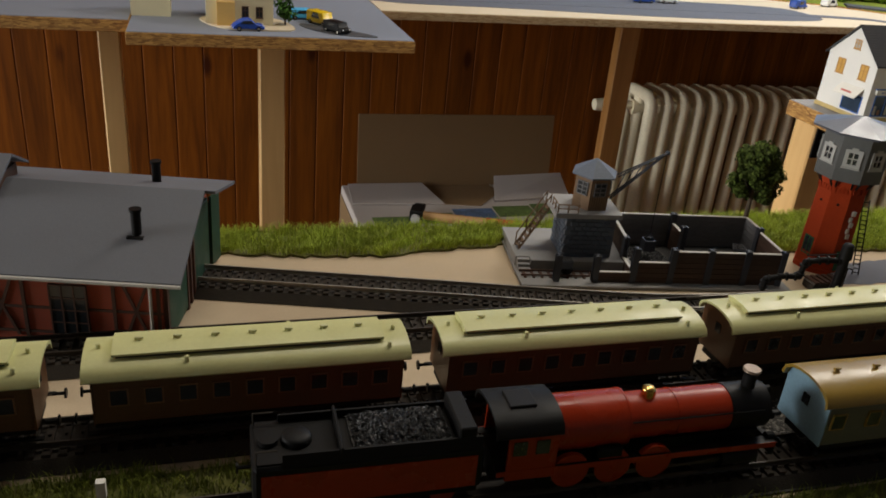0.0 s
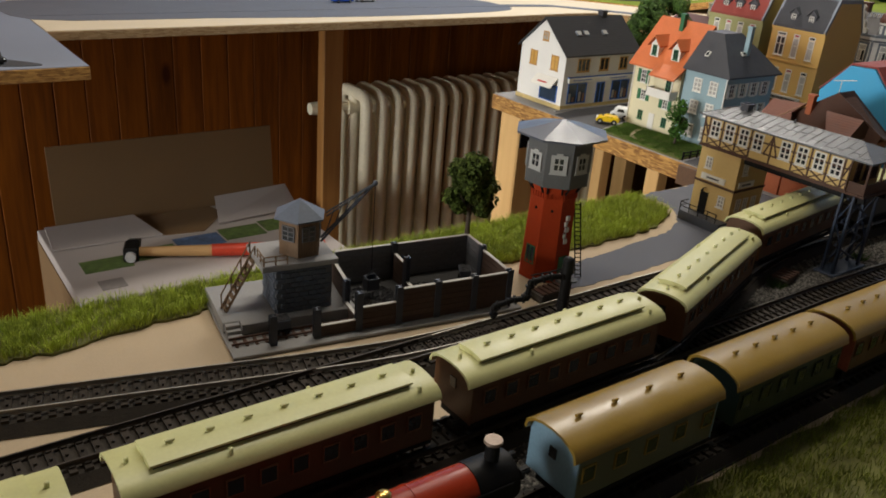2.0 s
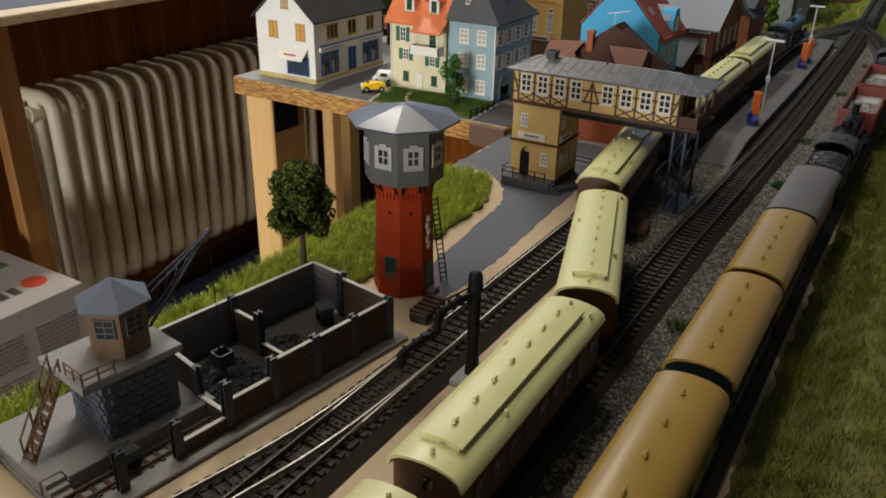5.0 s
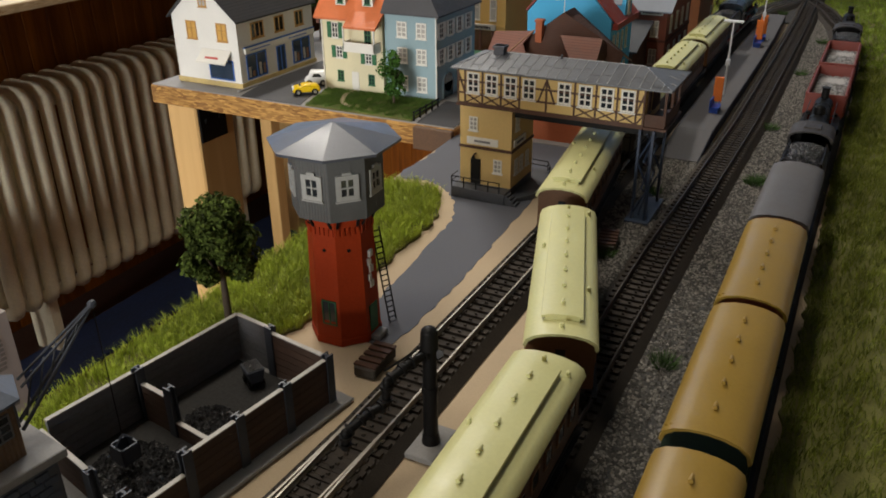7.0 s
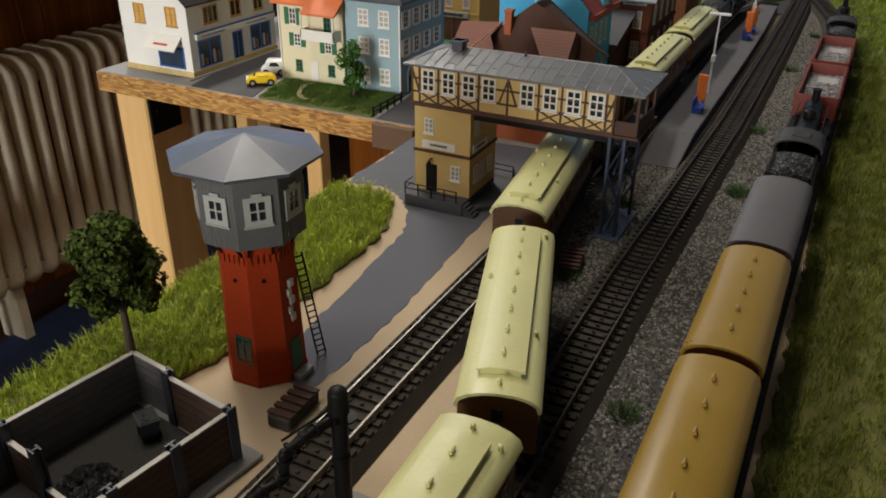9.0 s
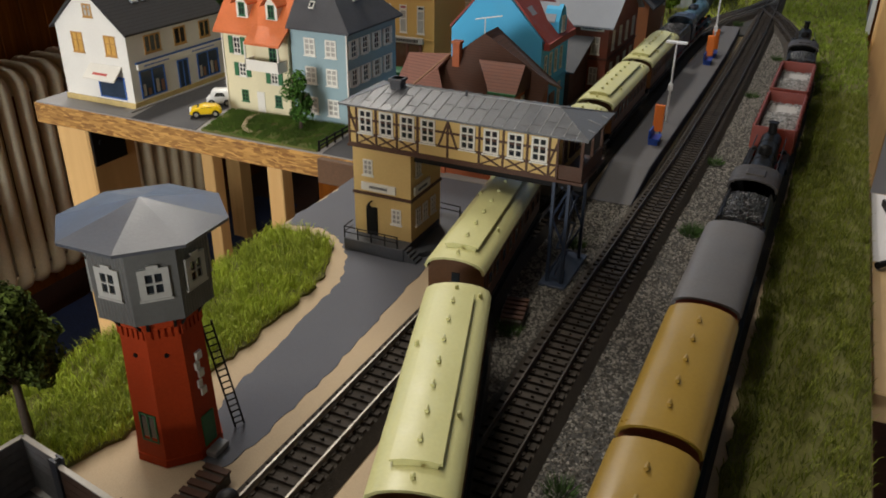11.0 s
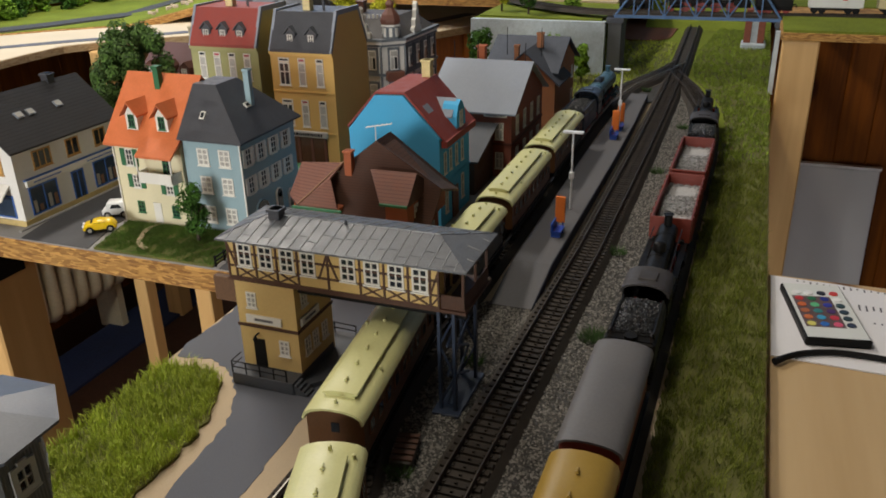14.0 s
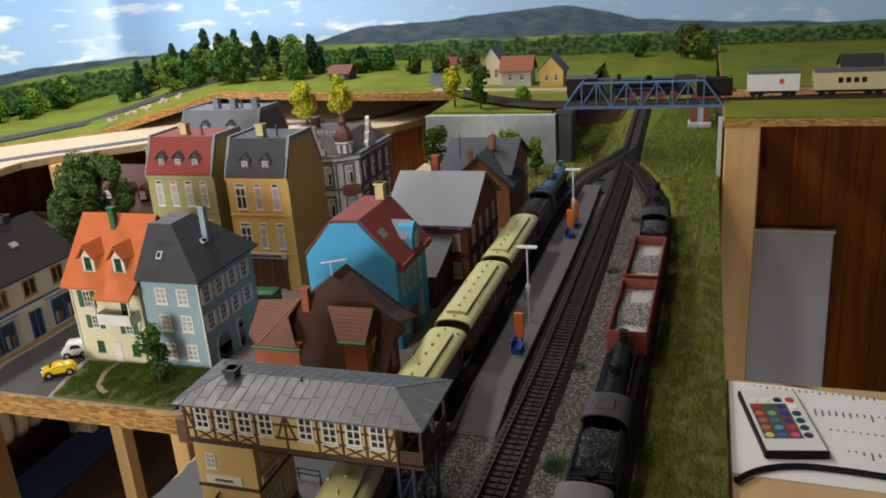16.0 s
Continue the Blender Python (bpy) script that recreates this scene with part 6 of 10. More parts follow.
def brick_house():
    b2 = mat("orange_brown_brick", (0.40, 0.155, 0.065), 0.8, vary=0.15, scale=90)
    brick_rows(b2, (0.30, 0.16, 0.09))
    SLATEBLUE = mat("blue_grey_slate", (0.085, 0.094, 0.115), 0.85, vary=0.2, scale=90, fine=700, spec=0.2)
    t = gable_house("brick_house", "brown brick house with dark slate gable roof", 1.30, 1.42, 0.437, 0.525, 0.0005, 0.072, 0.104, b2, SLATEBLUE, "y", over=0.006)
    bm = bmesh.new()
    along_x(bm, [(0.433, 0.0005), (0.494, 0.0005), (0.494, 0.077), (0.472, 0.0965), (0.433, 0.062)], 1.286, 1.345)
    part("front_wing", bm, b2, t)
    for y, z in ((0.426, 0.0565), (0.499, 0.0735)):
        bm = bmesh.new()
        along_x(bm, [(0.472, 0.0972), (y, z), (y, z + 0.002), (0.472, 0.0992)], 1.279, 1.352)
        part("roof", bm, SLATEBLUE, t)
    chimney(t, 1.300, 0.487, 0.080, 0.103, 0.006, b2)
    for y in (0.511,):
        for z in (0.012, 0.044):
            win(t, "x", y, z, 1.30, 0.009, 0.016, WINWHITE, PALEPANE)
    for x in (1.315, 1.405):
        for z in (0.012, 0.044):
            win(t, "y", x, z, 0.437, 0.009, 0.016, WINWHITE, PALEPANE)
    for z in (0.012, 0.047):
        win(t, "x", 0.462, z, 1.286, 0.010, 0.018, WINWHITE, PALEPANE)
    chimney(t, 1.335, 0.465, 0.095, 0.114, 0.008, b2)
    bm = bmesh.new()
    for y in (0.455, 0.50):
        cyl(bm, (1.30, y, 0.09), (1.30, y, 0.125), 0.0005, seg=6)
    part("roof_rod", bm, BLACK, t)
    return t


def tall_house(label, y0, y1, wallm, roofm, eave, top, dorm, panes, xs0=1.03, shop=None, stacks=None):
    t = thing("tall_house", label, "building", group="tall town houses")
    x0, x1 = xs0, xs0 + 0.082
    bm = bmesh.new()
    along_y(bm, [(x0, 0.0072), (x1, 0.0072), (x1, eave), (x1 - 0.018, top), (x0 + 0.018, top), (x0, eave)], y0, y1)
    part("wall", bm, wallm, t)
    bm = bmesh.new()
    along_y(bm, [(x0 - 0.003, eave - 0.001), (x0 + 0.0165, top + 0.001), (x1 - 0.0165, top + 0.001), (x1 + 0.003, eave - 0.001), (x1 + 0.003, eave + 0.002), (x1 - 0.0160, top + 0.003), (x0 + 0.0160, top + 0.003), (x0 - 0.003, eave + 0.002)], y0 + 0.002, y1 - 0.002)
    part("roof", bm, roofm, t)
    for y in (y0, y1 - 0.003):
        bm = bmesh.new()
        along_y(bm, [(x0 - 0.003, eave), (x0 + 0.016, top + 0.005), (x1 - 0.016, top + 0.005), (x1 + 0.003, eave), (x1, eave - 0.003), (x1 - 0.018, top), (x0 + 0.018, top), (x0, eave - 0.003)], y, y + 0.003)
        part("gable_coping", bm, ROOFSLATE, t)
    bar(t, "cornice", x0 - 0.0025, x0, y0, y1, eave - 0.004, eave - 0.0005, wallm)
    n = len(panes)
    for k in range(dorm):
        y = y0 + (y1 - y0) * (k + 1) / (dorm + 1)
        z = eave + 0.006
        bm = bmesh.new()
        along_x(bm, [(y - 0.0055, z), (y + 0.0055, z), (y + 0.0055, z + 0.011), (y, z + 0.017), (y - 0.0055, z + 0.011)], x0 + 0.002, x0 + 0.018)
        d = part("dormer", bm, roofm if dorm < 3 else ROOFGREY, t)
        for s in (-1, 1):
            bm = bmesh.new()
            along_x(bm, [(y, z + 0.0175), (y + s * 0.0072, z + 0.0105), (y + s * 0.0072, z + 0.0118), (y, z + 0.0190)], x0, x0 + 0.019)
            part("dormer_roof", bm, ROOFGREY, d)
        win(t, "x", y, z + 0.001, x0 + 0.002, 0.0062, 0.0095, WINWHITE, GLASS)
    rows = [eave - 0.036, eave - 0.080]
    for z in rows:
        for k, (w, pm) in enumerate(panes):
            y = y1 - (y1 - y0) * (k + 0.75) / (n + 0.5)
            win(t, "x", y, z, x0, w, 0.024, WINWHITE, pm, (1 if w > 0.009 else 0, 1))
            win(t, "x", y, z + 0.0245, x0, w, 0.0045, WINWHITE, PINKPANE if k % 2 else GLASS, (0, 0), False)
        bar(t, "string_course", x0 - 0.001, x0, y0, y1, z - 0.007, z - 0.0055, wallm)
    if shop:
        bar(t, "shop_sign", x0 - 0.003, x0, y0 + 0.012, y1 - 0.004, 0.044, 0.0505, PALESTONE, 0.0004)
        writing(t, "x", x0 - 0.003, y0 + 0.018, y1 - 0.01, 0.0455, 1, BLACK, 0.003)
        for k in range(4):
            y = y0 + 0.016 + k * (y1 - y0 - 0.026) / 3
            bar(t, "shop_pillar", x0 - 0.0015, x0, y - 0.0015, y + 0.0015, 0.0072, 0.044, COPPER)
        bar(t, "shop_front", x0 - 0.0008, x0, y0 + 0.014, y1 - 0.008, 0.009, 0.043, glass_mat("bakery_glass", (0.10, 0.045, 0.02)))
    for f in stacks or (0.55,):
        chimney(t, x0 + 0.03, y0 + (y1 - y0) * f, top, top + 0.016, 0.0085, ROOFSLATE if stacks else mat("cream_chimney_stack", (0.60, 0.50, 0.26), 0.7))
    bm = bmesh.new()
    cyl(bm, (x0 + 0.03, y0 + (y1 - y0) * 0.3, top), (x0 + 0.03, y0 + (y1 - y0) * 0.3, top + 0.014), 0.0014, seg=8)
    part("vent_pipe", bm, ROOFGREY, t)
    return t


def corner_building():
    t = thing("corner_building", "ornate pale stone corner building with copper onion dome", "building")
    x0, x1, y0, y1 = 1.145, 1.265, 0.585, 0.695
    ca, cb = 0.017, 0.020
    trim = mat("blue_grey_stone_trim", (0.13, 0.145, 0.165), 0.75, vary=0.2, scale=60)
    pale = mat("pale_grey_render", (0.62, 0.60, 0.56), 0.75, vary=0.12, scale=60)

    def outline(d):
        return [(x0 - d, y0 + cb - d * 0.4), (x0 + ca - d * 0.4, y0 - d), (x1 + d, y0 - d), (x1 + d, y1 + d), (x0 - d, y1 + d)]
    bm = bmesh.new()
    prism(bm, outline(0), 0.0072, 0.128)
    part("wall", bm, pale, t)
    for z, d, h, m in ((0.045, 0.002, 0.003, trim), (0.088, 0.002, 0.003, trim), (0.1215, 0.002, 0.002, trim), (0.1275, 0.004, 0.003, trim), (0.1245, 0.003, 0.003, pale)):
        bm = bmesh.new()
        prism(bm, outline(d), z, z + h)
        part("cornice", bm, m, t)
    # low mansard with a flat top
    bm = bmesh.new()
    lo = [bm.verts.new((x, y, 0.1306)) for x, y in outline(-0.002)]
    hi = [bm.verts.new((x, y, 0.150)) for x, y in outline(-0.022)]
    n = len(lo)
    for i in range(n):
        bm.faces.new((lo[i], lo[(i + 1) % n], hi[(i + 1) % n], hi[i]))
    bm.faces.new(hi)
    bm.faces.new(lo[::-1])
    part("roof", bm, mat("brown_grey_slate", (0.07, 0.064, 0.062), 0.7, vary=0.2, scale=90), t)
    corner = pose(x0, y0 + cb, 0, 0, 0, math.degrees(math.atan2(-cb, ca)))
    west = pose(x0, y1, 0, 0, 0, -90)
    south = pose(x0 + ca, y0, 0)

    def face_bar(name, face, a, b, depth, z0, z1, m):
        bm = bmesh.new()
        box(bm, a, b, -depth, 0.001, z0, z1)
        part(name, bm, m, t, at=face)

    def bay(face, a, z):
        face_bar("window_surround", face, a - 0.0068, a + 0.0068, 0.0016, z - 0.004, z + 0.0255, trim)
        face_bar("window_frame", face, a - 0.0046, a + 0.0046, 0.0024, z, z + 0.0225, WINWHITE)
        for k in (-1, 1):
            face_bar("pane", face, a + k * 0.0021 - 0.0016, a + k * 0.0021 + 0.0016, 0.0028, z + 0.0012, z + 0.0145, PALEPANE if k < 0 else GLASS)
        face_bar("pane", face, a - 0.0037, a + 0.0037, 0.0028, z + 0.0158, z + 0.0215, PALEPANE)
    for z in (0.015, 0.056, 0.095):
        for a in (0.015, 0.036, 0.057, 0.078):
            bay(west, a, z)
        for a in (0.014, 0.038, 0.062, 0.086):
            bay(south, a, z)
        bay(corner, 0.0131, z)
    for a in (0.0255, 0.0465, 0.0675, 0.0885):
        face_bar("pilaster", west, a - 0.0011, a + 0.0011, 0.0020, 0.0072, 0.121, trim)
    for a in (0.002, 0.026, 0.050, 0.074, 0.098):
        face_bar("pilaster", south, a - 0.0011, a + 0.0011, 0.0020, 0.0072, 0.121, trim)
    face_bar("balcony", corner, 0.003, 0.0232, 0.009, 0.083, 0.087, COPPER)
    face_bar("balcony_rail", corner, 0.003, 0.0232, 0.0095, 0.087, 0.0935, COPPER)
    for i in range(12):
        bar(t, "baluster", x0 + 0.0225, x0 + 0.0240, 0.613 + i * 0.0055, 0.6152 + i * 0.0055, 0.150, 0.1545, WINWHITE)
    cx, cy = x0 + 0.0125, y0 + 0.0135
    bm = bmesh.new()
    cyl(bm, (cx, cy, 0.1305), (cx, cy, 0.1455), 0.0098, seg=8)
    part("dome_drum", bm, trim, t)
    bm = bmesh.new()
    cyl(bm, (cx, cy, 0.1440), (cx, cy, 0.1462), 0.0115, seg=8)
    part("drum_cornice", bm, WINWHITE, t)
    for k in range(8):
        bm = bmesh.new()
        box(bm, -0.0018, 0.0018, -0.0098, -0.0088, 0.1325, 0.1425)
        part("drum_window", bm, WINWHITE, t, at=pose(cx, cy, 0, 0, 0, 22.5 + 45 * k))
    bm = bmesh.new()
    prof = [(0.0112, 0.1462), (0.0122, 0.149), (0.0120, 0.152), (0.0100, 0.157), (0.0062, 0.162), (0.0040, 0.1645), (0.0052, 0.167), (0.0054, 0.169), (0.0030, 0.172), (0.0022, 0.176), (0.0034, 0.178), (0.0010, 0.181), (0.0001, 0.190)]
    for (r0, z0), (r1, z1) in zip(prof, prof[1:]):
        cyl(bm, (cx, cy, z0), (cx, cy, z1), r0, r1, seg=8, caps=False)
    bmesh.ops.remove_doubles(bm, verts=bm.verts, dist=1e-6)
    part("dome", bm, COPPER, t, "copper brown onion dome")
    pr = [(-0.012, 0.1305), (0.012, 0.1305), (0.0115, 0.136), (0.008, 0.138), (0.0075, 0.145), (0.0045, 0.148), (0.004, 0.156), (0.0022, 0.158), (0.0025, 0.163), (0, 0.166), (-0.0025, 0.163), (-0.0022, 0.158), (-0.004, 0.156), (-0.0045, 0.148), (-0.0075, 0.145), (-0.008, 0.138), (-0.0115, 0.136)]
    bm = bmesh.new()
    along_x(bm, [(y0 + 0.046 + a, b) for a, b in pr], x0, x0 + 0.005)
    part("stepped_gable", bm, WINWHITE, t)
    bm = bmesh.new()
    along_y(bm, [(x0 + 0.062 + a, b) for a, b in pr], y0, y0 + 0.005)
    part("stepped_gable", bm, WINWHITE, t)
    chimney(t, 1.215, 0.662, 0.149, 0.164, 0.009, COPPER)
    return t


def plain_house(label, x0, x1, y0, y1, eave, ridge, wallm, roofm, along="x", chim=None):
    t = gable_house("town_house", label, x0, x1, y0, y1, 0.0072, eave, ridge, wallm, roofm, along, over=0.005)
    for k in range(2):
        y = y0 + (y1 - y0) * (k + 0.5) / 2
        win(t, "x", y, eave - 0.03, x0, 0.009, 0.018, WINWHITE, PALEPANE)
    if chim:
        chimney(t, *chim)
    return t


def roof_dormers(t, x, ys, z, m):
    for y in ys:
        bm = bmesh.new()
        along_x(bm, [(y - 0.008, z), (y + 0.008, z), (y + 0.008, z + 0.012), (y, z + 0.019), (y - 0.008, z + 0.012)], x, x + 0.022)
        d = part("dormer", bm, m, t)
        win(t, "x", y, z + 0.002, x, 0.008, 0.009, WINWHITE, PALEPANE)


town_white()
town_orange()
town_grey()
railway_house()
blue_house()
station_building()
brick_house()
tall_house("tall yellow town house with dark mansard roof and bakery shop", 0.608, 0.682, WALLYELLOW, ROOFDARK, 0.135, 0.170, 2, [(0.013, GLASS), (0.0085, PALEPANE), (0.0085, PALEPANE)], shop=True)
tall_house("tall olive green town house with red mansard roof", 0.697, 0.782, WALLGREEN, ROOFRED, 0.137, 0.172, 3, [(0.0085, PALEPANE)] * 4)
tall_house("tall grey town house with slate mansard roof", 0.750, 0.868, DARKSTONE, mat("blue_grey_mansard", (0.15, 0.165, 0.195), 0.6, vary=0.15, scale=80), 0.135, 0.168, 2, [(0.0085, PALEPANE)] * 3, xs0=1.22, stacks=(0.12, 0.4, 0.62))
corner_building()
mh = plain_house("brown house with maroon roof and dormers", 1.14, 1.24, 0.862, 0.958, 0.060, 0.106, COPPER, mat("maroon_roof", (0.10, 0.045, 0.045), 0.7, vary=0.15), "y", (1.20, 0.905, 0.095, 0.128, 0.009, WALLCREAM))
roof_dormers(mh, 1.145, (0.886, 0.915, 0.94), 0.072, ROOFBROWN)

# ---- signal box over the track ----
def signal_box():
    t = thing("signal_box", "half-timbered yellow signal box bridging the railway track", "building")
    fx, bx = 0.658, 0.702
    bar(t, "tower_wall", fx, bx, 0.446, 0.4875, 0.0, 0.070, WALLSAND)
    bar(t, "gallery_wall", fx - 0.001, bx + 0.001, 0.3515, 0.489, 0.0705, 0.0970, WALLSAND)
    bar(t, "belt", fx - 0.0008, bx + 0.0008, 0.4452, 0.4883, 0.0365, 0.0385, TIMBER)
    bar(t, "floor_beam", fx - 0.002, bx + 0.002, 0.336, 0.490, 0.0688, 0.0705, TIMBER)
    for x in (fx + 0.006, bx - 0.006):
        bar(t, "girder", x - 0.0015, x + 0.0015, 0.338, 0.446, 0.0630, 0.0688, BLACK)
    # timber frame of the gallery
    f = fx - 0.001
    ya, yb = 0.3515, 0.489
    def beam(y0, z0, y1, z1, w=0.0012, out=0.0007):
        d = math.hypot(y1 - y0, z1 - z0)
        bm = bmesh.new()
        box(bm, -out, 0.0003, 0, d, -w / 2, w / 2)
        part("timber", bm, TIMBER, t, at=Matrix.Translation((f, y0, z0)) @ Matrix.Rotation(math.atan2(z1 - z0, y1 - y0), 4, "X"))
    for z in (0.0711, 0.0786, 0.0875, 0.0955):
        beam(ya, z, yb, z)
    ys = [0.363, 0.3775, 0.3925, 0.4075, 0.4335, 0.4475, 0.462, 0.4765]
    cols = [ya + 0.0006, 0.357] + [(a + b) / 2 for a, b in zip(ys, ys[1:])] + [0.483, yb - 0.0006]
    for y in cols:
        beam(y, 0.0705, y, 0.0955, out=0.0008)
    for a, b in zip(cols[1:-1], cols[2:-1]):
        if b - a < 0.02:
            beam(a, 0.0712, b, 0.0786, 0.0010, 0.0006), beam(a, 0.0786, b, 0.0712, 0.0010, 0.0005)
    beam(0.4145, 0.0786, 0.4205, 0.0945, out=0.0006), beam(0.4265, 0.0786, 0.4205, 0.0945, out=0.0005)
    beam(ya, 0.0945, 0.357, 0.0786), beam(yb, 0.0945, 0.483, 0.0786), beam(ya, 0.0786, 0.357, 0.0712)
    for y in ys:
        win(t, "x", y, 0.0791, f, 0.0097, 0.0150, WINWHITE, GLASS, (1, 2))
    # porch at the far end
    bar(t, "porch_rail", fx, fx + 0.001, 0.338, 0.3515, 0.0705, 0.079, TIMBER)
    bar(t, "porch_rail", fx, bx, 0.3375, 0.3385, 0.0705, 0.079, TIMBER)
    for x in (fx + 0.0007, (fx + bx) / 2, bx - 0.001):
        bar(t, "porch_post", x - 0.0008, x + 0.0008, 0.3375, 0.3391, 0.0705, 0.0965, TIMBER)
    for x in (0.668, 0.682, 0.694):
        win(t, "y", x, 0.0775, 0.3515, 0.008, 0.0145, TIMBER, GLASS)
    # tower openings
    win(t, "x", 0.4765, 0.0505, fx, 0.0068, 0.0105, WINWHITE, PALEPANE, (1, 2))
    win(t, "x", 0.4565, 0.0195, fx, 0.0068, 0.0105, WINWHITE, PALEPANE, (1, 2))
    win(t, "y", 0.668, 0.052, 0.446, 0.0068, 0.0105, WINWHITE, PALEPANE, (1, 2))
    for x in (0.668, 0.678, 0.690):
        win(t, "y", x, 0.018, 0.446, 0.0068, 0.0115, WINWHITE, PALEPANE, (1, 2))
    bar(t, "door", fx - 0.0008, fx, 0.4705, 0.4785, 0.0085, 0.0285, BLACK)
    bm = bmesh.new()
    cyl(bm, (fx, 0.4745, 0.0325), (fx - 0.004, 0.4745, 0.0325), 0.0006, seg=6)
    cyl(bm, (fx - 0.004, 0.4745, 0.0325), (fx - 0.0045, 0.4745, 0.0300), 0.0006, 0.0017, seg=10)
    part("wall_lamp", bm, BLACK, t)
    bar(t, "sign", fx - 0.0012, fx, 0.4565, 0.4815, 0.0400, 0.0455, WINWHITE)
    writing(t, "x", fx - 0.0012, 0.4625, 0.4760, 0.0420, 1, INKGREY, 0.0016, fine=True)
    bar(t, "sign", 0.662, 0.684, 0.4448, 0.446, 0.0400, 0.0455, WINWHITE)
    writing(t, "y", 0.4448, 0.666, 0.680, 0.0420, 1, INKGREY, 0.0016, fine=True)
    # steps and railing
    bar(t, "landing", 0.6455, 0.700, 0.4455, 0.4895, 0.0, 0.0085, ROOFGREY, 0.0004)
    bm = bmesh.new()
    prism(bm, [(0.648, 0.4895)] + [(0.70 - 0.0 + 0, 0.4895)] + [(0.72, 0.47), (0.722, 0.44), (0.71, 0.428), (0.69, 0.425), (0.665, 0.432), (0.648, 0.445)], 0.0, 0.0035)
    part("base_plate", bm, ROOFGREY, t)
    def rod(name, p, q, r=0.0004):
        bm = bmesh.new()
        cyl(bm, p, q, r, seg=5)
        part(name, bm, BLACK, t)
    for z in (0.0125, 0.0165):
        rod("handrail", (0.6462, 0.4892, z), (0.6462, 0.450, z))
        rod("handrail", (0.6462, 0.4892, z), (0.657, 0.4892, z))
    for y in (0.489, 0.479, 0.469, 0.459, 0.450):
        rod("rail_post", (0.6462, y, 0.0085), (0.6462, y, 0.0168), 0.0005)
    for i in range(4):
        bar(t, "stair", 0.6465, 0.655, 0.4455 - 0.0022 * (i + 1), 0.4455 - 0.0022 * i, 0.0, 0.0072 - 0.0018 * i, ROOFGREY)
    for z in (0.0075, 0.0115):
        rod("handrail", (0.706, 0.47, z), (0.7195, 0.455, z))
        rod("handrail", (0.7195, 0.455, z), (0.7185, 0.438, z))
        rod("handrail", (0.7185, 0.438, z), (0.70, 0.428, z))
    for x, y in ((0.7195, 0.455), (0.7185, 0.438), (0.709, 0.433), (0.70, 0.428)):
        rod("rail_post", (x, y, 0.003), (x, y, 0.012), 0.0005)
    # hipped sheet roof with standing seams
    SEAM = mat("weathered_seam_grey", (0.30, 0.305, 0.31), 0.6, vary=0.3, scale=150)
    SHEETROOF = mat("dark_sheet_roof", (0.085, 0.090, 0.100), 0.48, vary=0.45, scale=120, fine=800, island=0.35)
    x0, x1, y0, y1 = 0.6505, 0.7085, 0.3335, 0.4920
    xm = (x0 + x1) / 2
    ea, ri = 0.0968, 0.1055
    ha, hb = y0 + 0.0255, y1 - 0.0215
    bm = bmesh.new()
    box(bm, x0, x1, y0, y1, ea, ea + 0.0012)
    part("roof", bm, SHEETROOF, t)
    e = ea + 0.0012

    def slope_z(x, y):
        k = min((x - x0) / (xm - x0), (x1 - x) / (x1 - xm), (y - y0) / (ha - y0), (y1 - y) / (y1 - hb))
        return e + (ri - e) * max(0.0, k)

    rnd_s = random.Random(12)
    n = 22
    cuts = [y0 + (y1 - y0) * i / n for i in range(n + 1)]
    for side, xe in ((0, x0), (1, x1)):
        for u, v in zip(cuts, cuts[1:]):
            rows = []
            for y in (u, (u + v) / 2, v):
                k = max(0.0, min(1.0, (y - y0) / (ha - y0), (y1 - y) / (y1 - hb)))
                rows.append((y, k))
            bm = bmesh.new()
            lo = [bm.verts.new((xe, y, e)) for y, k in rows]
            up = [bm.verts.new((xe + (xm - xe) * k, y, e + (ri - e) * k)) for y, k in rows]
            for i in range(2):
                q = [lo[i], lo[i + 1], up[i + 1], up[i]]
                if rows[i][1] == 0:
                    q = [lo[i], lo[i + 1], up[i + 1]]
                if rows[i + 1][1] == 0:
                    q = [lo[i], lo[i + 1], up[i]]
                if rows[i][1] > 0 or rows[i + 1][1] > 0:
                    bm.faces.new(q)
            part("roof_sheet", bm, SHEETROOF, t)
        for y in cuts[1:-1]:
            k = max(0.0, min(1.0, (y - y0) / (ha - y0), (y1 - y) / (y1 - hb)))
            bm = bmesh.new()
            cyl(bm, (xe + (xm - xe) * 0.02, y, e + 0.0002), (xe + (xm - xe) * k, y, e + (ri - e) * k + 0.0002), 0.0003, seg=5)
            part("seam", bm, SEAM, t)
        # short cross joints of the sheets
        for y in cuts[1:-2]:
            k = rnd_s.uniform(0.2, 0.7) * min(1.0, (y - y0) / (ha - y0), (y1 - y) / (y1 - hb))
            x = xe + (xm - xe) * k
            bm = bmesh.new()
            cyl(bm, (x, y, slope_z(x, y) + 0.0001), (x, y + cuts[1] - cuts[0], slope_z(x, y + cuts[1] - cuts[0]) + 0.0001), 0.0002, seg=4)
            part("cross_seam", bm, ROOFGREY, t)
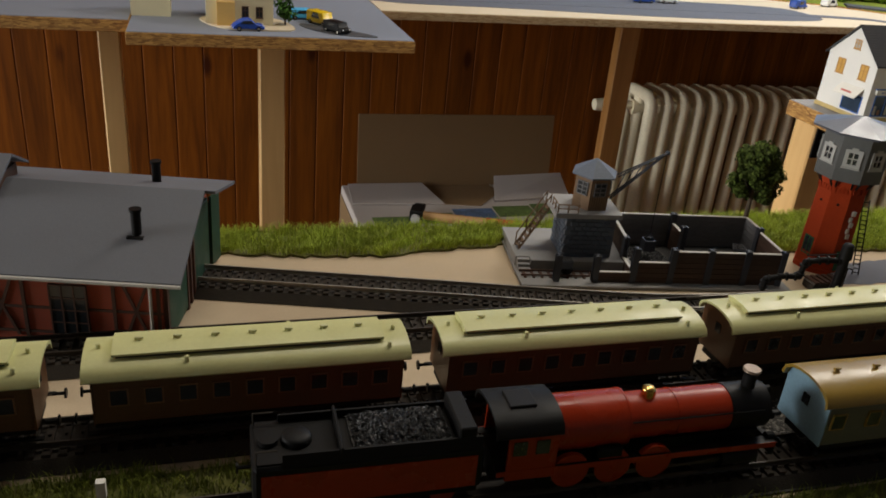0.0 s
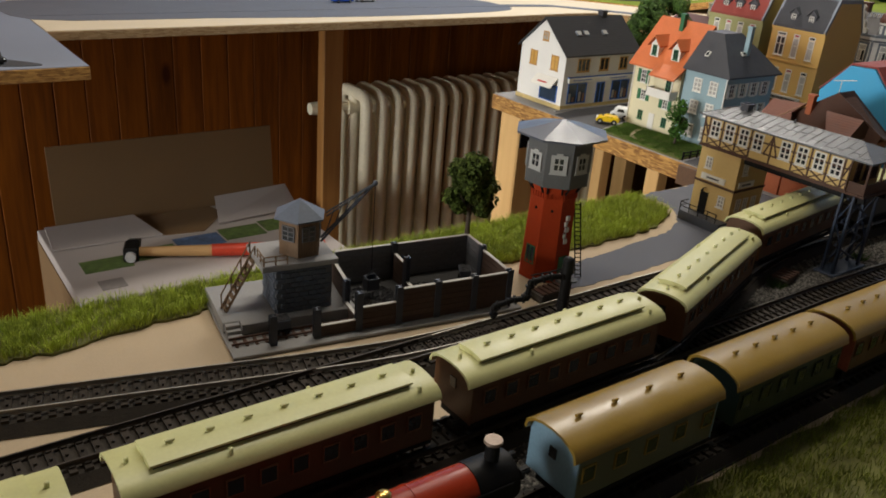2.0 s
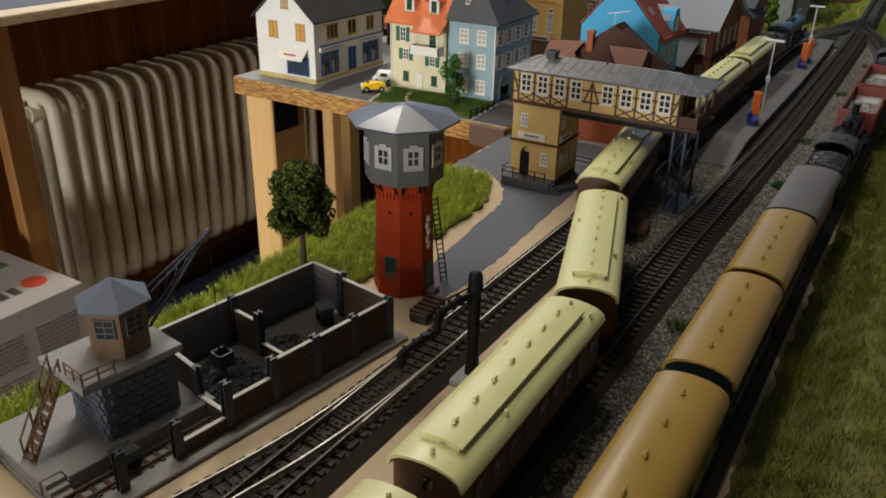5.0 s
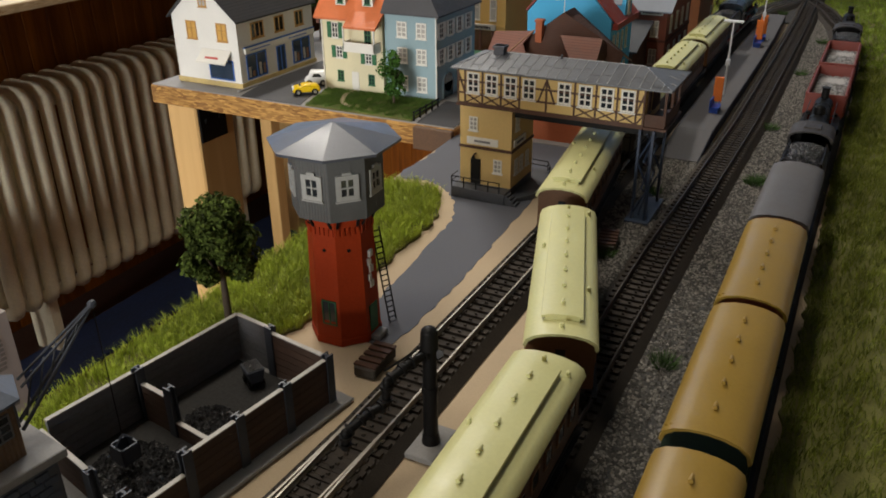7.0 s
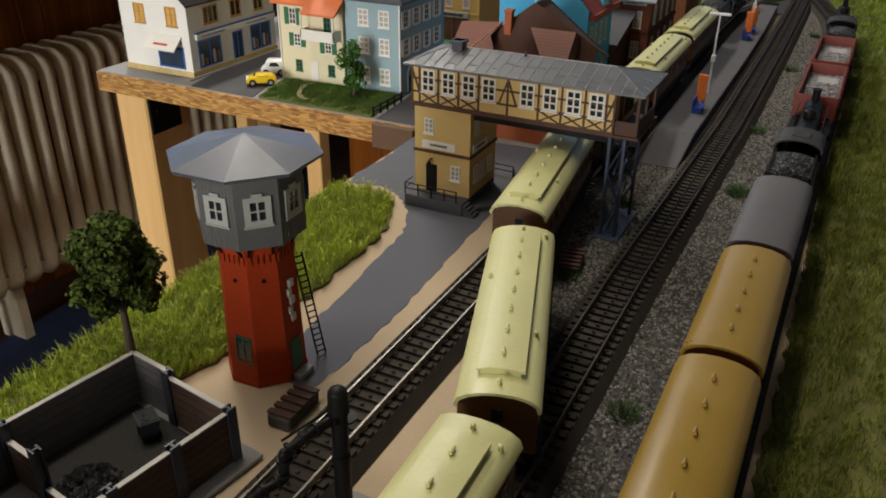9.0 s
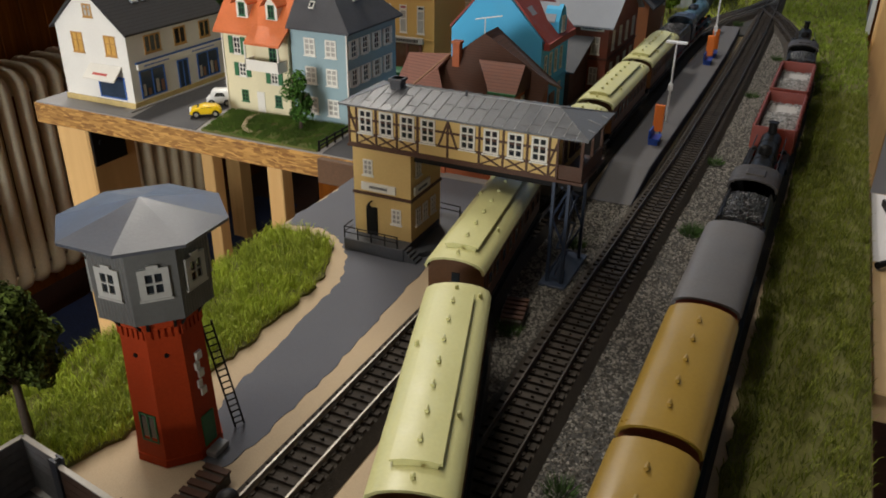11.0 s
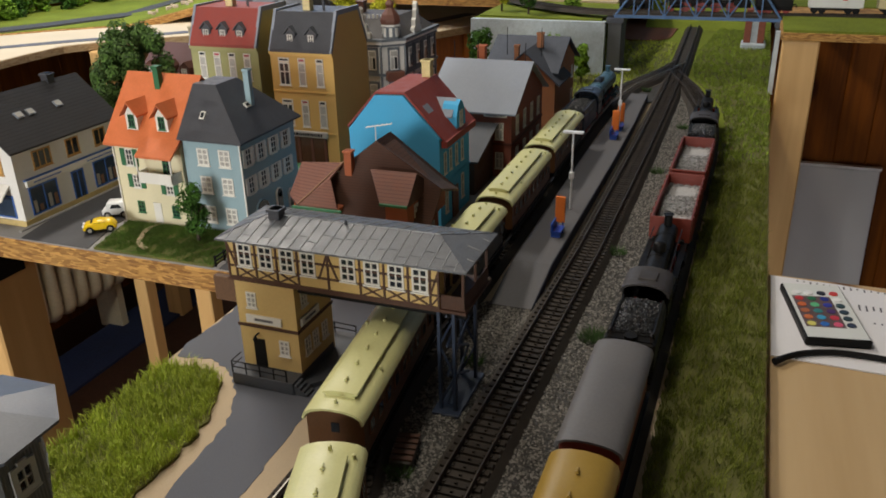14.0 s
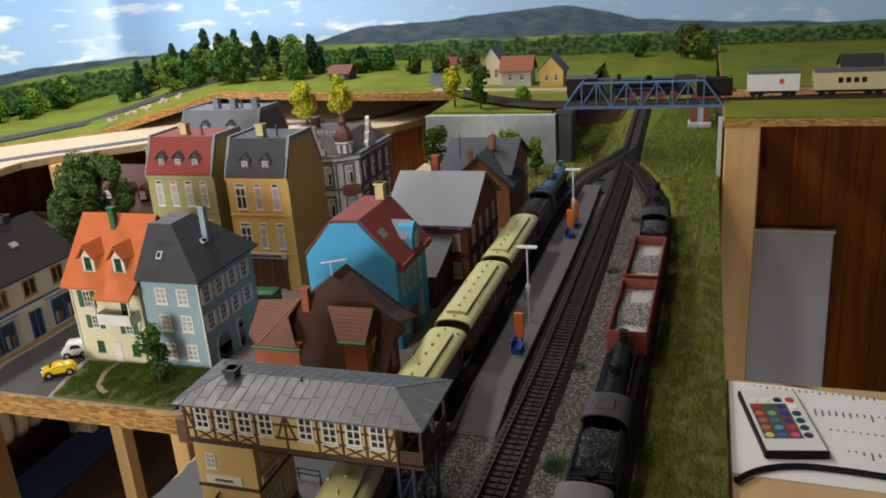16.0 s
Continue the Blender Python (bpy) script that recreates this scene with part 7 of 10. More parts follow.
    for ye, yr in ((y0, ha), (y1, hb)):
        bm = bmesh.new()
        bm.faces.new([bm.verts.new(p) for p in ((x0, ye, e), (x1, ye, e), (xm, yr, ri))])
        part("hip_sheet", bm, SHEETROOF, t)
        for f_ in (0.25, 0.5, 0.75):
            x = x0 + (x1 - x0) * f_
            k = 1 - abs(2 * f_ - 1)
            bm = bmesh.new()
            q = 0.35 if ye == y0 else 0.95
            cyl(bm, (x, ye + (yr - ye) * k * 0.05, slope_z(x, ye + (yr - ye) * k * 0.05) + 0.0002), (x, ye + (yr - ye) * k * q, slope_z(x, ye + (yr - ye) * k * q) + 0.0002), 0.0003, seg=5)
            part("seam", bm, SEAM, t)
        for xe in (x0, x1):
            bm = bmesh.new()
            cyl(bm, (xm, yr, ri), (xe, ye, e), 0.0003, seg=5)
            part("hip_seam", bm, ROOFGREY, t)
    bm = bmesh.new()
    cyl(bm, (xm, ha, ri), (xm, hb, ri), 0.0004, seg=6)
    part("ridge", bm, SEAM, t)
    chimney(t, 0.6775, 0.4645, 0.1020, 0.1105, 0.0075, ROOFDARK)
    bm = bmesh.new()
    cyl(bm, (0.678, 0.418, 0.102), (0.678, 0.418, 0.1080), 0.001, 0.0007, seg=8)
    part("vent_pipe", bm, ROOFGREY, t)
    # trestle
    STEEL = mat("blue_grey_steel", (0.028, 0.042, 0.075), 0.5, vary=0.2)
    for x in (0.660, 0.698):
        for y in (0.3445, 0.3535):
            bar(t, "leg", x - 0.0014, x + 0.0014, y - 0.0009, y + 0.0009, 0.002, 0.0675, STEEL)
        bm = bmesh.new()
        n = 3
        for i in range(n):
            z0, z1 = 0.006 + i * 0.0195, 0.006 + (i + 1) * 0.0195
            a, b = (0.3445, 0.3535) if i % 2 else (0.3535, 0.3445)
            cyl(bm, (x, a, z0), (x, b, z1), 0.0007, seg=5)
        part("brace", bm, STEEL, t)
    for i in range(3):
        bm = bmesh.new()
        z0, z1 = 0.006 + i * 0.0195, 0.006 + (i + 1) * 0.0195
        cyl(bm, (0.660, 0.349, z0), (0.698, 0.349, z1), 0.0008, seg=5)
        cyl(bm, (0.698, 0.349, z0), (0.660, 0.349, z1), 0.0008, seg=5)
        part("brace", bm, STEEL, t)
    bar(t, "foot_plate", 0.654, 0.704, 0.3405, 0.3575, 0.0, 0.0025, STEEL, 0.0004)
    return t


signal_box()

# ---- water tower ----
def octagon(cx, cy, r, turn=22.5, n=8):
    return [(cx + r * math.cos(radians(turn + 360 * i / n)), cy + r * math.sin(radians(turn + 360 * i / n))) for i in range(n)]


TOWERRED = mat("tower_brick_red", (0.36, 0.040, 0.007), 0.65, vary=0.15, scale=60, fine=900, spec=0.2)
TANKGREY = mat("tank_board_grey", (0.098, 0.100, 0.098), 0.7, vary=0.1, scale=60)


def grooves(m, pitch):
    """Upright board joints on faceted walls."""
    nt = m.node_tree
    co = nt.nodes.new("ShaderNodeTexCoord")
    sp, ad = nt.nodes.new("ShaderNodeSeparateXYZ"), nt.nodes.new("ShaderNodeMath")
    nt.links.new(co.outputs["Object"], sp.inputs[0])
    nt.links.new(sp.outputs[0], ad.inputs[0]), nt.links.new(sp.outputs[1], ad.inputs[1])
    mo = nt.nodes.new("ShaderNodeMath")
    mo.operation, mo.inputs[1].default_value = "PINGPONG", pitch / 2
    nt.links.new(ad.outputs[0], mo.inputs[0])
    bp = nt.nodes.new("ShaderNodeBump")
    bp.inputs["Strength"].default_value, bp.inputs["Distance"].default_value = 0.5, 1.0
    nt.links.new(mo.outputs[0], bp.inputs["Height"])
    nt.links.new(bp.outputs[0], nt.nodes["Principled BSDF"].inputs["Normal"])


grooves(TANKGREY, 0.0016)


CARVED = mat("carved_frame_grey_white", (0.38, 0.38, 0.36), 0.7, vary=0.1)


def water_tower():
    t = thing("water_tower", "red brick water tower with grey boarded tank house", "water tower", 0.450, 0.457, 0, 0)
    T = 25.0
    bm = bmesh.new()
    prism(bm, octagon(0, 0, 0.0195, T), 0, 0.004)
    lo, hi = octagon(0, 0, 0.0190, T), octagon(0, 0, 0.0172, T)
    a = [bm.verts.new((x, y, 0.004)) for x, y in lo]
    b = [bm.verts.new((x, y, 0.0690)) for x, y in hi]
    for i in range(8):
        bm.faces.new((a[i], a[(i + 1) % 8], b[(i + 1) % 8], b[i]))
    bm.faces.new(b)
    prism(bm, octagon(0, 0, 0.0180, T), 0.0685, 0.0710)
    part("shaft", bm, TOWERRED, t)
    for i in range(8):
        ang = radians(T + 22.5 + 45 * i)
        m = Matrix.Rotation(ang, 4, "Z")
        for k in (-2, -1, 0, 1, 2):
            bm = bmesh.new()
            box(bm, 0.0155, 0.0168, k * 0.0026 - 0.0008, k * 0.0026 + 0.0008, 0.0640, 0.0685)
            part("corbel", bm, TOWERRED, t, at=m)
        for k in (-1, 1):
            bm = bmesh.new()
            along_y(bm, [(0.0158, 0.0665), (0.0206, 0.0745), (0.0158, 0.0745)], k * 0.0052 - 0.0006, k * 0.0052 + 0.0006)
            part("bracket", bm, BLACK, t, at=m)
    bm = bmesh.new()
    prism(bm, octagon(0, 0, 0.0192, T), 0.0710, 0.0746)
    part("tank_collar", bm, TOWERRED, t)
    bm = bmesh.new()
    prism(bm, octagon(0, 0, 0.0240, T), 0.0745, 0.1108)
    part("tank_house", bm, TANKGREY, t)
    for i in range(8):
        ang = radians(T + 22.5 + 45 * i)
        m = Matrix.Rotation(ang + math.pi, 4, "Z")
        r = 0.0240 * math.cos(radians(22.5))
        bm = lattice([(-0.0057, -0.0031), (-0.0004, 0.0004), (0.0031, 0.0057)], [(0.0856, 0.0880), (0.0918, 0.0925), (0.0963, 0.0986)], lambda u, v: (-r - 0.0009, u, v), lambda u, v: (-r + 0.0002, u, v))
        w_ = part("window", bm, CARVED, t, "grey-white carved window frame", at=m)
        for name, a in (("sill", (-0.0062, 0.0062, 0.0847, 0.0855)), ("carved_head", (-0.0022, 0.0022, 0.0987, 0.1000))):
            bm = bmesh.new()
            box(bm, -r - 0.0010, -r + 0.0002, *a)
            part(name, bm, CARVED, w_)
        bm = bmesh.new()
        box(bm, -r - 0.0002, -r + 0.0002, -0.0032, 0.0032, 0.0878, 0.0964)
        part("pane", bm, GLASS, w_)
    bm = bmesh.new()
    o1, o2 = octagon(0, 0, 0.0334, T), octagon(0, 0, 0.0338, T)
    v1 = [bm.verts.new((x, y, 0.1090)) for x, y in o1]
    v2 = [bm.verts.new((x, y, 0.1105)) for x, y in o2]
    top = bm.verts.new((0, 0, 0.1188))
    for i in range(8):
        bm.faces.new((v1[i], v1[(i + 1) % 8], v2[(i + 1) % 8], v2[i]))
        bm.faces.new((v2[i], v2[(i + 1) % 8], top))
    bm.faces.new(v1[::-1])
    part("roof", bm, mat("tower_roof_blue_grey", (0.070, 0.078, 0.098), 0.38, vary=0.15, scale=60, fine=900, bump=0.1), t)
    # shaft openings: window on one face, door with step and ladder on others
    m = Matrix.Rotation(radians(T + 22.5 + 45 * 3 - 180 + 0), 4, "Z")
    ra = 0.0185 * math.cos(radians(22.5))
    mw = Matrix.Rotation(radians(182.5 - 180), 4, "Z")
    bm = bmesh.new()
    for u0, u1, v0, v1_ in ((-0.0052, -0.0045, 0.012, 0.0265), (0.0028, 0.0035, 0.012, 0.0265), (-0.0052, 0.0035, 0.0258, 0.0265), (-0.0052, 0.0035, 0.012, 0.0127), (-0.0012, -0.0006, 0.012, 0.0265)):
        box(bm, -ra - 0.0006, -ra + 0.001, u0, u1, v0, v1_)
    w_ = part("window", bm, SHUTTER, t, at=mw)
    bm = bmesh.new()
    box(bm, -ra - 0.0002, -ra + 0.001, -0.0052, 0.0035, 0.012, 0.0265)
    part("pane", bm, GLASS, w_)
    for a in (182.5, 227.5):
        ma = Matrix.Rotation(radians(a - 180), 4, "Z")
        for k in (0.0,):
            bm = bmesh.new()
            cyl(bm, (-0.0150, k, 0.0555), (-0.0168, k, 0.0555), 0.0010, seg=8)
            part("overflow_pipe", bm, BLACK, t, at=ma)
    md = Matrix.Rotation(radians(272.5 - 180), 4, "Z")
    bm = bmesh.new()
    box(bm, -ra - 0.0007, -ra + 0.001, -0.0040, 0.0040, 0.003, 0.0200)
    part("door", bm, SHUTTER, t, at=md)
    bm = bmesh.new()
    box(bm, -ra - 0.006, -ra - 0.0009, -0.0050, 0.0050, 0.0, 0.0030)
    part("door_step", bm, STONEGREY, t, at=md, bevel=0.0003)
    bm = bmesh.new()
    for k, z in enumerate((0.030, 0.0345, 0.039, 0.0435, 0.048)):
        box(bm, -ra - 0.0006, -ra + 0.0018, -0.002 + (k % 2) * 0.002, 0.0012 + (k % 2) * 0.0012, z, z + 0.0036)
    part("level_gauge", bm, WINWHITE, t, "white level gauge marks", at=md)
    bm = bmesh.new()
    foot, head, side = Vector((0.0195, -0.0180, 0.0)), Vector((0.0105, -0.0150, 0.060)), Vector((0.0020, -0.0010, 0))
    for k in (-1, 1):
        cyl(bm, foot + side * k, head + side * k, 0.0005, seg=5)
    for i in range(17):
        c = foot.lerp(head, (i + 0.5) / 17)
        cyl(bm, c - side, c + side, 0.0004, seg=5)
    part("ladder", bm, BLACK, t, "thin black leaning ladder")
    return t


water_tower()


# ---- coaling stage: local u along the track, v away from it ----
CONCRETE = mat("concrete_grey", (0.28, 0.275, 0.27), 0.8, vary=0.12, scale=50, fine=900)
BLUEBRICK = mat("blue_grey_brick", (0.085, 0.105, 0.14), 0.7, vary=0.15, scale=80, objvary=0.25)
MORTAR = mat("mortar_grey", (0.12, 0.13, 0.15), 0.85)
PLANKBROWN = mat("plank_brown", (0.075, 0.042, 0.028), 0.75, vary=0.2, scale=60, objvary=0.15)
HUTWOOD = mat("hut_wood_brown", (0.17, 0.10, 0.05), 0.7, vary=0.2, scale=80)
grooves(HUTWOOD, 0.0020)
STEELDARK = mat("dark_steel_post", (0.045, 0.052, 0.068), 0.5, vary=0.2)
PLANKGREY = mat("plank_grey", (0.165, 0.165, 0.175), 0.75, vary=0.2, scale=60, objvary=0.15)


def coaling_stage():
    t = thing("coaling_stage", "grey coaling stage with crane hut and coal bunkers", "coaling stage", 0.2015, 0.4465, 0, -8.5)
    bar(t, "base_plate", -0.001, 0.196, 0.0, 0.081, 0.0, 0.0022, CONCRETE, 0.0004)
    bm = bmesh.new()
    prism(bm, [(0.0, 0.030), (0.010, 0.030), (0.010, 0.024), (0.084, 0.024), (0.084, 0.081), (0.0, 0.081)], 0.002, 0.0092)
    part("raised_deck", bm, CONCRETE, t, bevel=0.0004)
    for i in range(3):
        bar(t, "step", 0.001, 0.0095, 0.020 + 0.003 * i, 0.0298, 0.002 + 0.0022 * i, 0.002 + 0.0022 * (i + 1), CONCRETE)
    # narrow track
    for v in (0.0125, 0.0195):
        bar(t, "narrow_rail", 0.001, 0.080, v - 0.0005, v + 0.0005, 0.0030, 0.0042, TIMBER)
    for i in range(13):
        bar(t, "narrow_sleeper", 0.003 + i * 0.006, 0.0048 + i * 0.006, 0.0105, 0.0215, 0.0022, 0.0032, TIMBER)
    # posts and walls
    us = [0.0245 + 0.0272 * i for i in range(7)]

    def h_post(u, v, h, turn=0):
        bm = bmesh.new()
        box(bm, -0.0022, 0.0022, -0.0019, -0.0011, 0, h)
        box(bm, -0.0022, 0.0022, 0.0011, 0.0019, 0, h)
        box(bm, -0.0005, 0.0005, -0.0012, 0.0012, 0, h)
        part("steel_post", bm, STEELDARK, t, at=pose(u, v, 0.002, 0, 0, turn))

    def planks(u0, u1, v0, v1, h, n, m=PLANKBROWN):
        d = Vector((u1 - u0, v1 - v0, 0))
        mm = Matrix.Translation((u0, v0, 0)) @ Matrix.Rotation(math.atan2(d.y, d.x), 4, "Z")
        for k in range(n):
            bm = bmesh.new()
            box(bm, 0, d.length, -0.0009, 0.0009, 0.0022 + (h - 0.0022) * k / n + 0.00015, 0.0022 + (h - 0.0022) * (k + 1) / n - 0.00015)
            part("wall_plank", bm, m, t, at=mm)
        bm = bmesh.new()
        box(bm, 0, d.length, -0.0011, 0.0011, h, h + 0.0006)
        part("wall_capping", bm, PALESTONE, t, at=mm)

    V0, V1 = 0.0075, 0.071
    for i, u in enumerate(us):
        h_post(u, V0, (0.020, 0.020, 0.0265, 0.0265, 0.0265, 0.0265, 0.0265)[i])
    planks(us[1] + 0.002, us[2] - 0.002, V0, V0, 0.0095, 2)
    planks(us[2] + 0.002, us[3] - 0.002, V0, V0, 0.0175, 4)
    for a, b in zip(us[3:], us[4:]):
        planks(a + 0.002, b - 0.002, V0, V0, 0.0262, 6)
    planks(0.086, us[6] + 0.002, V1, V1, 0.0275, 6, PLANKGREY)
    planks(us[6], us[6], V0 + 0.002, 0.045, 0.0268, 6)
    planks(us[6] + 0.002, us[6] + 0.002, 0.045, V1, 0.0275, 6, PLANKGREY)
    h_post(us[6], 0.045, 0.0285, 90)
    h_post(us[4] - 0.004, V1 - 0.002, 0.028)
    planks(us[4] - 0.004, us[4] - 0.004, 0.048, V1 - 0.002, 0.022, 5)
    h_post(us[4] - 0.004, 0.047, 0.0265, 90)
    planks(us[4] - 0.004, us[4] - 0.004, V0 + 0.003, 0.045, 0.010, 2)
    planks(us[2], us[2], V0 + 0.002, 0.030, 0.0105, 2)
    h_post(us[2] + 0.001, 0.032, 0.0235, 90)
    planks(us[2] + 0.001, us[2] + 0.004, 0.034, V1, 0.0245, 5)
    bar(t, "bunker_floor", 0.083, 0.186, 0.0095, 0.070, 0.0022, 0.0026, mat("coal_dust_floor", (0.03, 0.029, 0.028), 0.9, vary=0.5, scale=40, fine=700, bump=0.4))
    # coal heaps
    for (u0, v0, r, n, sd) in ((0.104, 0.046, 0.017, 700, 1), (0.098, 0.030, 0.014, 450, 2), (0.116, 0.028, 0.012, 350, 4), (0.143, 0.042, 0.013, 380, 3), (0.138, 0.026, 0.012, 300, 5)):
        rnd = random.Random(sd)
        vs, fs = [], []
        for _ in range(n):
            a, q = rnd.uniform(0, 6.283), r * math.sqrt(rnd.random())
            stone(vs, fs, u0 + q * math.cos(a), v0 + q * math.sin(a), 0.0025 + 0.005 * (1 - q / r), rnd.uniform(0.0006, 0.0015), rnd)
        raw("coal", vs, fs, COAL, "small heap of black coal", "", "", t)
    # brick house with deck and hut
    BU0, BU1, BV0, BV1 = 0.0335, 0.0695, 0.0315, 0.062
    house = bar(t, "engine_house", BU0, BU1, BV0, BV1, 0.009, 0.040, MORTAR)
    bmb = bmesh.new()
    box(bmb, -0.0027, 0.0027, -0.0007, 0.0007, 0, 0.0030)
    finish(bmb, 0.0003)
    bme = mesh_of("brick", bmb, BLUEBRICK)
    rows, pit = 9, 0.00345
    for r in range(rows):
        off = 0.0029 * (r % 2)
        n = int((BU1 - BU0) / 0.0058)
        for k in range(n + 1):
            u = BU0 + 0.0030 + k * 0.0058 + off
            if BU0 + 0.0026 < u < BU1 - 0.0026:
                piece("brick", bme, house, pose(u, BV0 - 0.0002, 0.0092 + r * pit))
        n = int((BV1 - BV0) / 0.0058)
        for k in range(n + 1):
            v = BV0 + 0.0030 + k * 0.0058 + off
            if BV0 + 0.0026 < v < BV1 - 0.0026:
                piece("brick", bme, house, pose(BU0 - 0.0002, v, 0.0092 + r * pit, 0, 0, 90))
    bar(t, "upper_deck", 0.024, 0.0725, 0.0280, 0.066, 0.0398, 0.0436, CONCRETE, 0.0004)
    hc = (0.0535, 0.0475)
    bm = bmesh.new()
    prism(bm, octagon(hc[0], hc[1], 0.0140, 8, 6), 0.0436, 0.0680)
    part("crane_hut", bm, HUTWOOD, t)
    bm = bmesh.new()
    v1 = [bm.verts.new((x, y, 0.0672)) for x, y in octagon(hc[0], hc[1], 0.0172, 8, 6)]
    v2 = [bm.verts.new((x, y, 0.0682)) for x, y in octagon(hc[0], hc[1], 0.0172, 8, 6)]
    top = bm.verts.new((hc[0], hc[1], 0.0785))
    for i in range(6):
        bm.faces.new((v1[i], v1[(i + 1) % 6], v2[(i + 1) % 6], v2[i]))
        bm.faces.new((v2[i], v2[(i + 1) % 6], top))
    bm.faces.new(v1[::-1])
    part("hut_roof", bm, mat("hut_roof_blue_grey", (0.10, 0.12, 0.16), 0.6, vary=0.15), t)
    for a in (38, 98, 158):
        m = Matrix.Translation((hc[0], hc[1], 0)) @ Matrix.Rotation(radians(a), 4, "Z")
        r = 0.0140 * math.cos(radians(30))
        bm = bmesh.new()
        box(bm, -r - 0.0004, -r + 0.0005, -0.0042, 0.0042, 0.0545, 0.0635)
        p_ = part("hut_window", bm, GLASS, t, at=m)
        bm = bmesh.new()
        for k in (-0.0042, 0, 0.0042):
            box(bm, -r - 0.0008, -r, k - 0.0003, k + 0.0003, 0.0542, 0.0638)
        for z in (0.0542, 0.0573, 0.0604, 0.0636):
            box(bm, -r - 0.0008, -r, -0.0045, 0.0045, z - 0.0003, z + 0.0003)
        part("bars", bm, mat("hut_window_bars", (0.13, 0.135, 0.15), 0.5), p_)
    # jib
    bm = bmesh.new()
    tip = Vector((0.1005, 0.0405, 0.0865))
    base = Vector((0.066, 0.0440, 0.0505))
    up = Vector((0.0695, 0.0445, 0.0670))
    for o in (-0.003, 0.003):
        side = Vector((0.3, 0.95, 0)) * o
        cyl(bm, base + side, tip + side * 0.2, 0.0008, 0.0006, seg=6)
        cyl(bm, up + side, tip + side * 0.2, 0.0006, seg=6)
    for i in range(6):
        f = (i + 0.5) / 6
        a, b = base.lerp(tip, f), up.lerp(tip, min(1, f + 0.08))
        cyl(bm, a, b, 0.0004, seg=5)
    ball(bm, tip, 0.0018, 8)
    part("jib", bm, STEELDARK, t)
    bm = bmesh.new()
    cyl(bm, tip, (tip.x, tip.y, 0.025), 0.00025, seg=4)
    part("rope", bm, BLACK, t)
    bm = bmesh.new()
    w = 0.0042
    for u0, u1, v0, v1_ in ((-w, w, -w, -w + 0.0008), (-w, w, w - 0.0008, w), (-w, -w + 0.0008, -w, w), (w - 0.0008, w, -w, w)):
        box(bm, tip.x + u0, tip.x + u1, tip.y + v0, tip.y + v1_, 0.0130, 0.0205)
    box(bm, tip.x - w, tip.x + w, tip.y - w, tip.y + w, 0.0125, 0.0135)
    for s in (-1, 1):
        cyl(bm, (tip.x + s * w, tip.y, 0.0200), (tip.x, tip.y, 0.0250), 0.0005, seg=5)
    part("coal_bucket", bm, STEELDARK, t, "dark steel coal bucket")
    # wooden stair with railings
    bm = bmesh.new()
    a, b = Vector((0.004, 0.046, 0.0092)), Vector((0.0245, 0.051, 0.041))
    for o in (-0.0035, 0.0035):
        s = Vector((-0.2, 1, 0)).normalized() * o
        cyl(bm, a + s, b + s, 0.0009, seg=5)
        cyl(bm, a + s + Vector((0, 0, 0.009)), b + s + Vector((0, 0, 0.009)), 0.0005, seg=5)
        for f in (0.02, 0.35, 0.68, 0.98):
            cyl(bm, a.lerp(b, f) + s, a.lerp(b, f) + s + Vector((0, 0, 0.009)), 0.0005, seg=5)
    for i in range(9):
        c = a.lerp(b, (i + 0.5) / 9)
        box(bm, c.x - 0.0013, c.x + 0.0013, c.y - 0.0036, c.y + 0.0036, c.z - 0.0003, c.z + 0.0004)
    part("stair", bm, HUTWOOD, t, "brown wooden stair with handrails")
    bm = bmesh.new()
    for p, q in (((0.0255, 0.0295), (0.040, 0.0295)), ((0.0255, 0.0295), (0.0255, 0.044))):
        for z in (0.0465, 0.0495):
            cyl(bm, (*p, z), (*q, z), 0.0004, seg=5)
        for f in (0, 0.5, 1):
            x, y = p[0] + (q[0] - p[0]) * f, p[1] + (q[1] - p[1]) * f
            cyl(bm, (x, y, 0.0436), (x, y, 0.0497), 0.0005, seg=5)
    part("deck_railing", bm, HUTWOOD, t)
    return t


coaling_stage()


def tub(x, y, turn, z):
    t = thing("coal_tub", "small dark steel coal tub wagon", "tub wagon", x, y, z, turn, "coal tubs")
    bm = bmesh.new()
    along_x(bm, [(-0.0028, 0.003), (0.0028, 0.003), (0.0045, 0.0098), (-0.0045, 0.0098)], -0.0055, 0.0055)
    part("tub", bm, STEELDARK, t, bevel=0.0003)
    bm = bmesh.new()
    box(bm, -0.0048, 0.0048, -0.0036, 0.0036, 0.0098, 0.0102)
    part("coal", bm, COAL, t)
    bm = bmesh.new()
    for x_ in (-0.0033, 0.0033):
        for y_ in (-0.0036, 0.0036):
            cyl(bm, (x_, y_ - 0.0004, 0.0017), (x_, y_ + 0.0004, 0.0017), 0.0017, seg=10)
    box(bm, -0.0062, 0.0062, -0.003, 0.003, 0.0018, 0.0032)
    part("chassis", bm, BLACK, t)
    return t


tub(0.2355, 0.4585, -8.5, 0.0042)
tub(0.382, 0.467, 60, 0.0036)


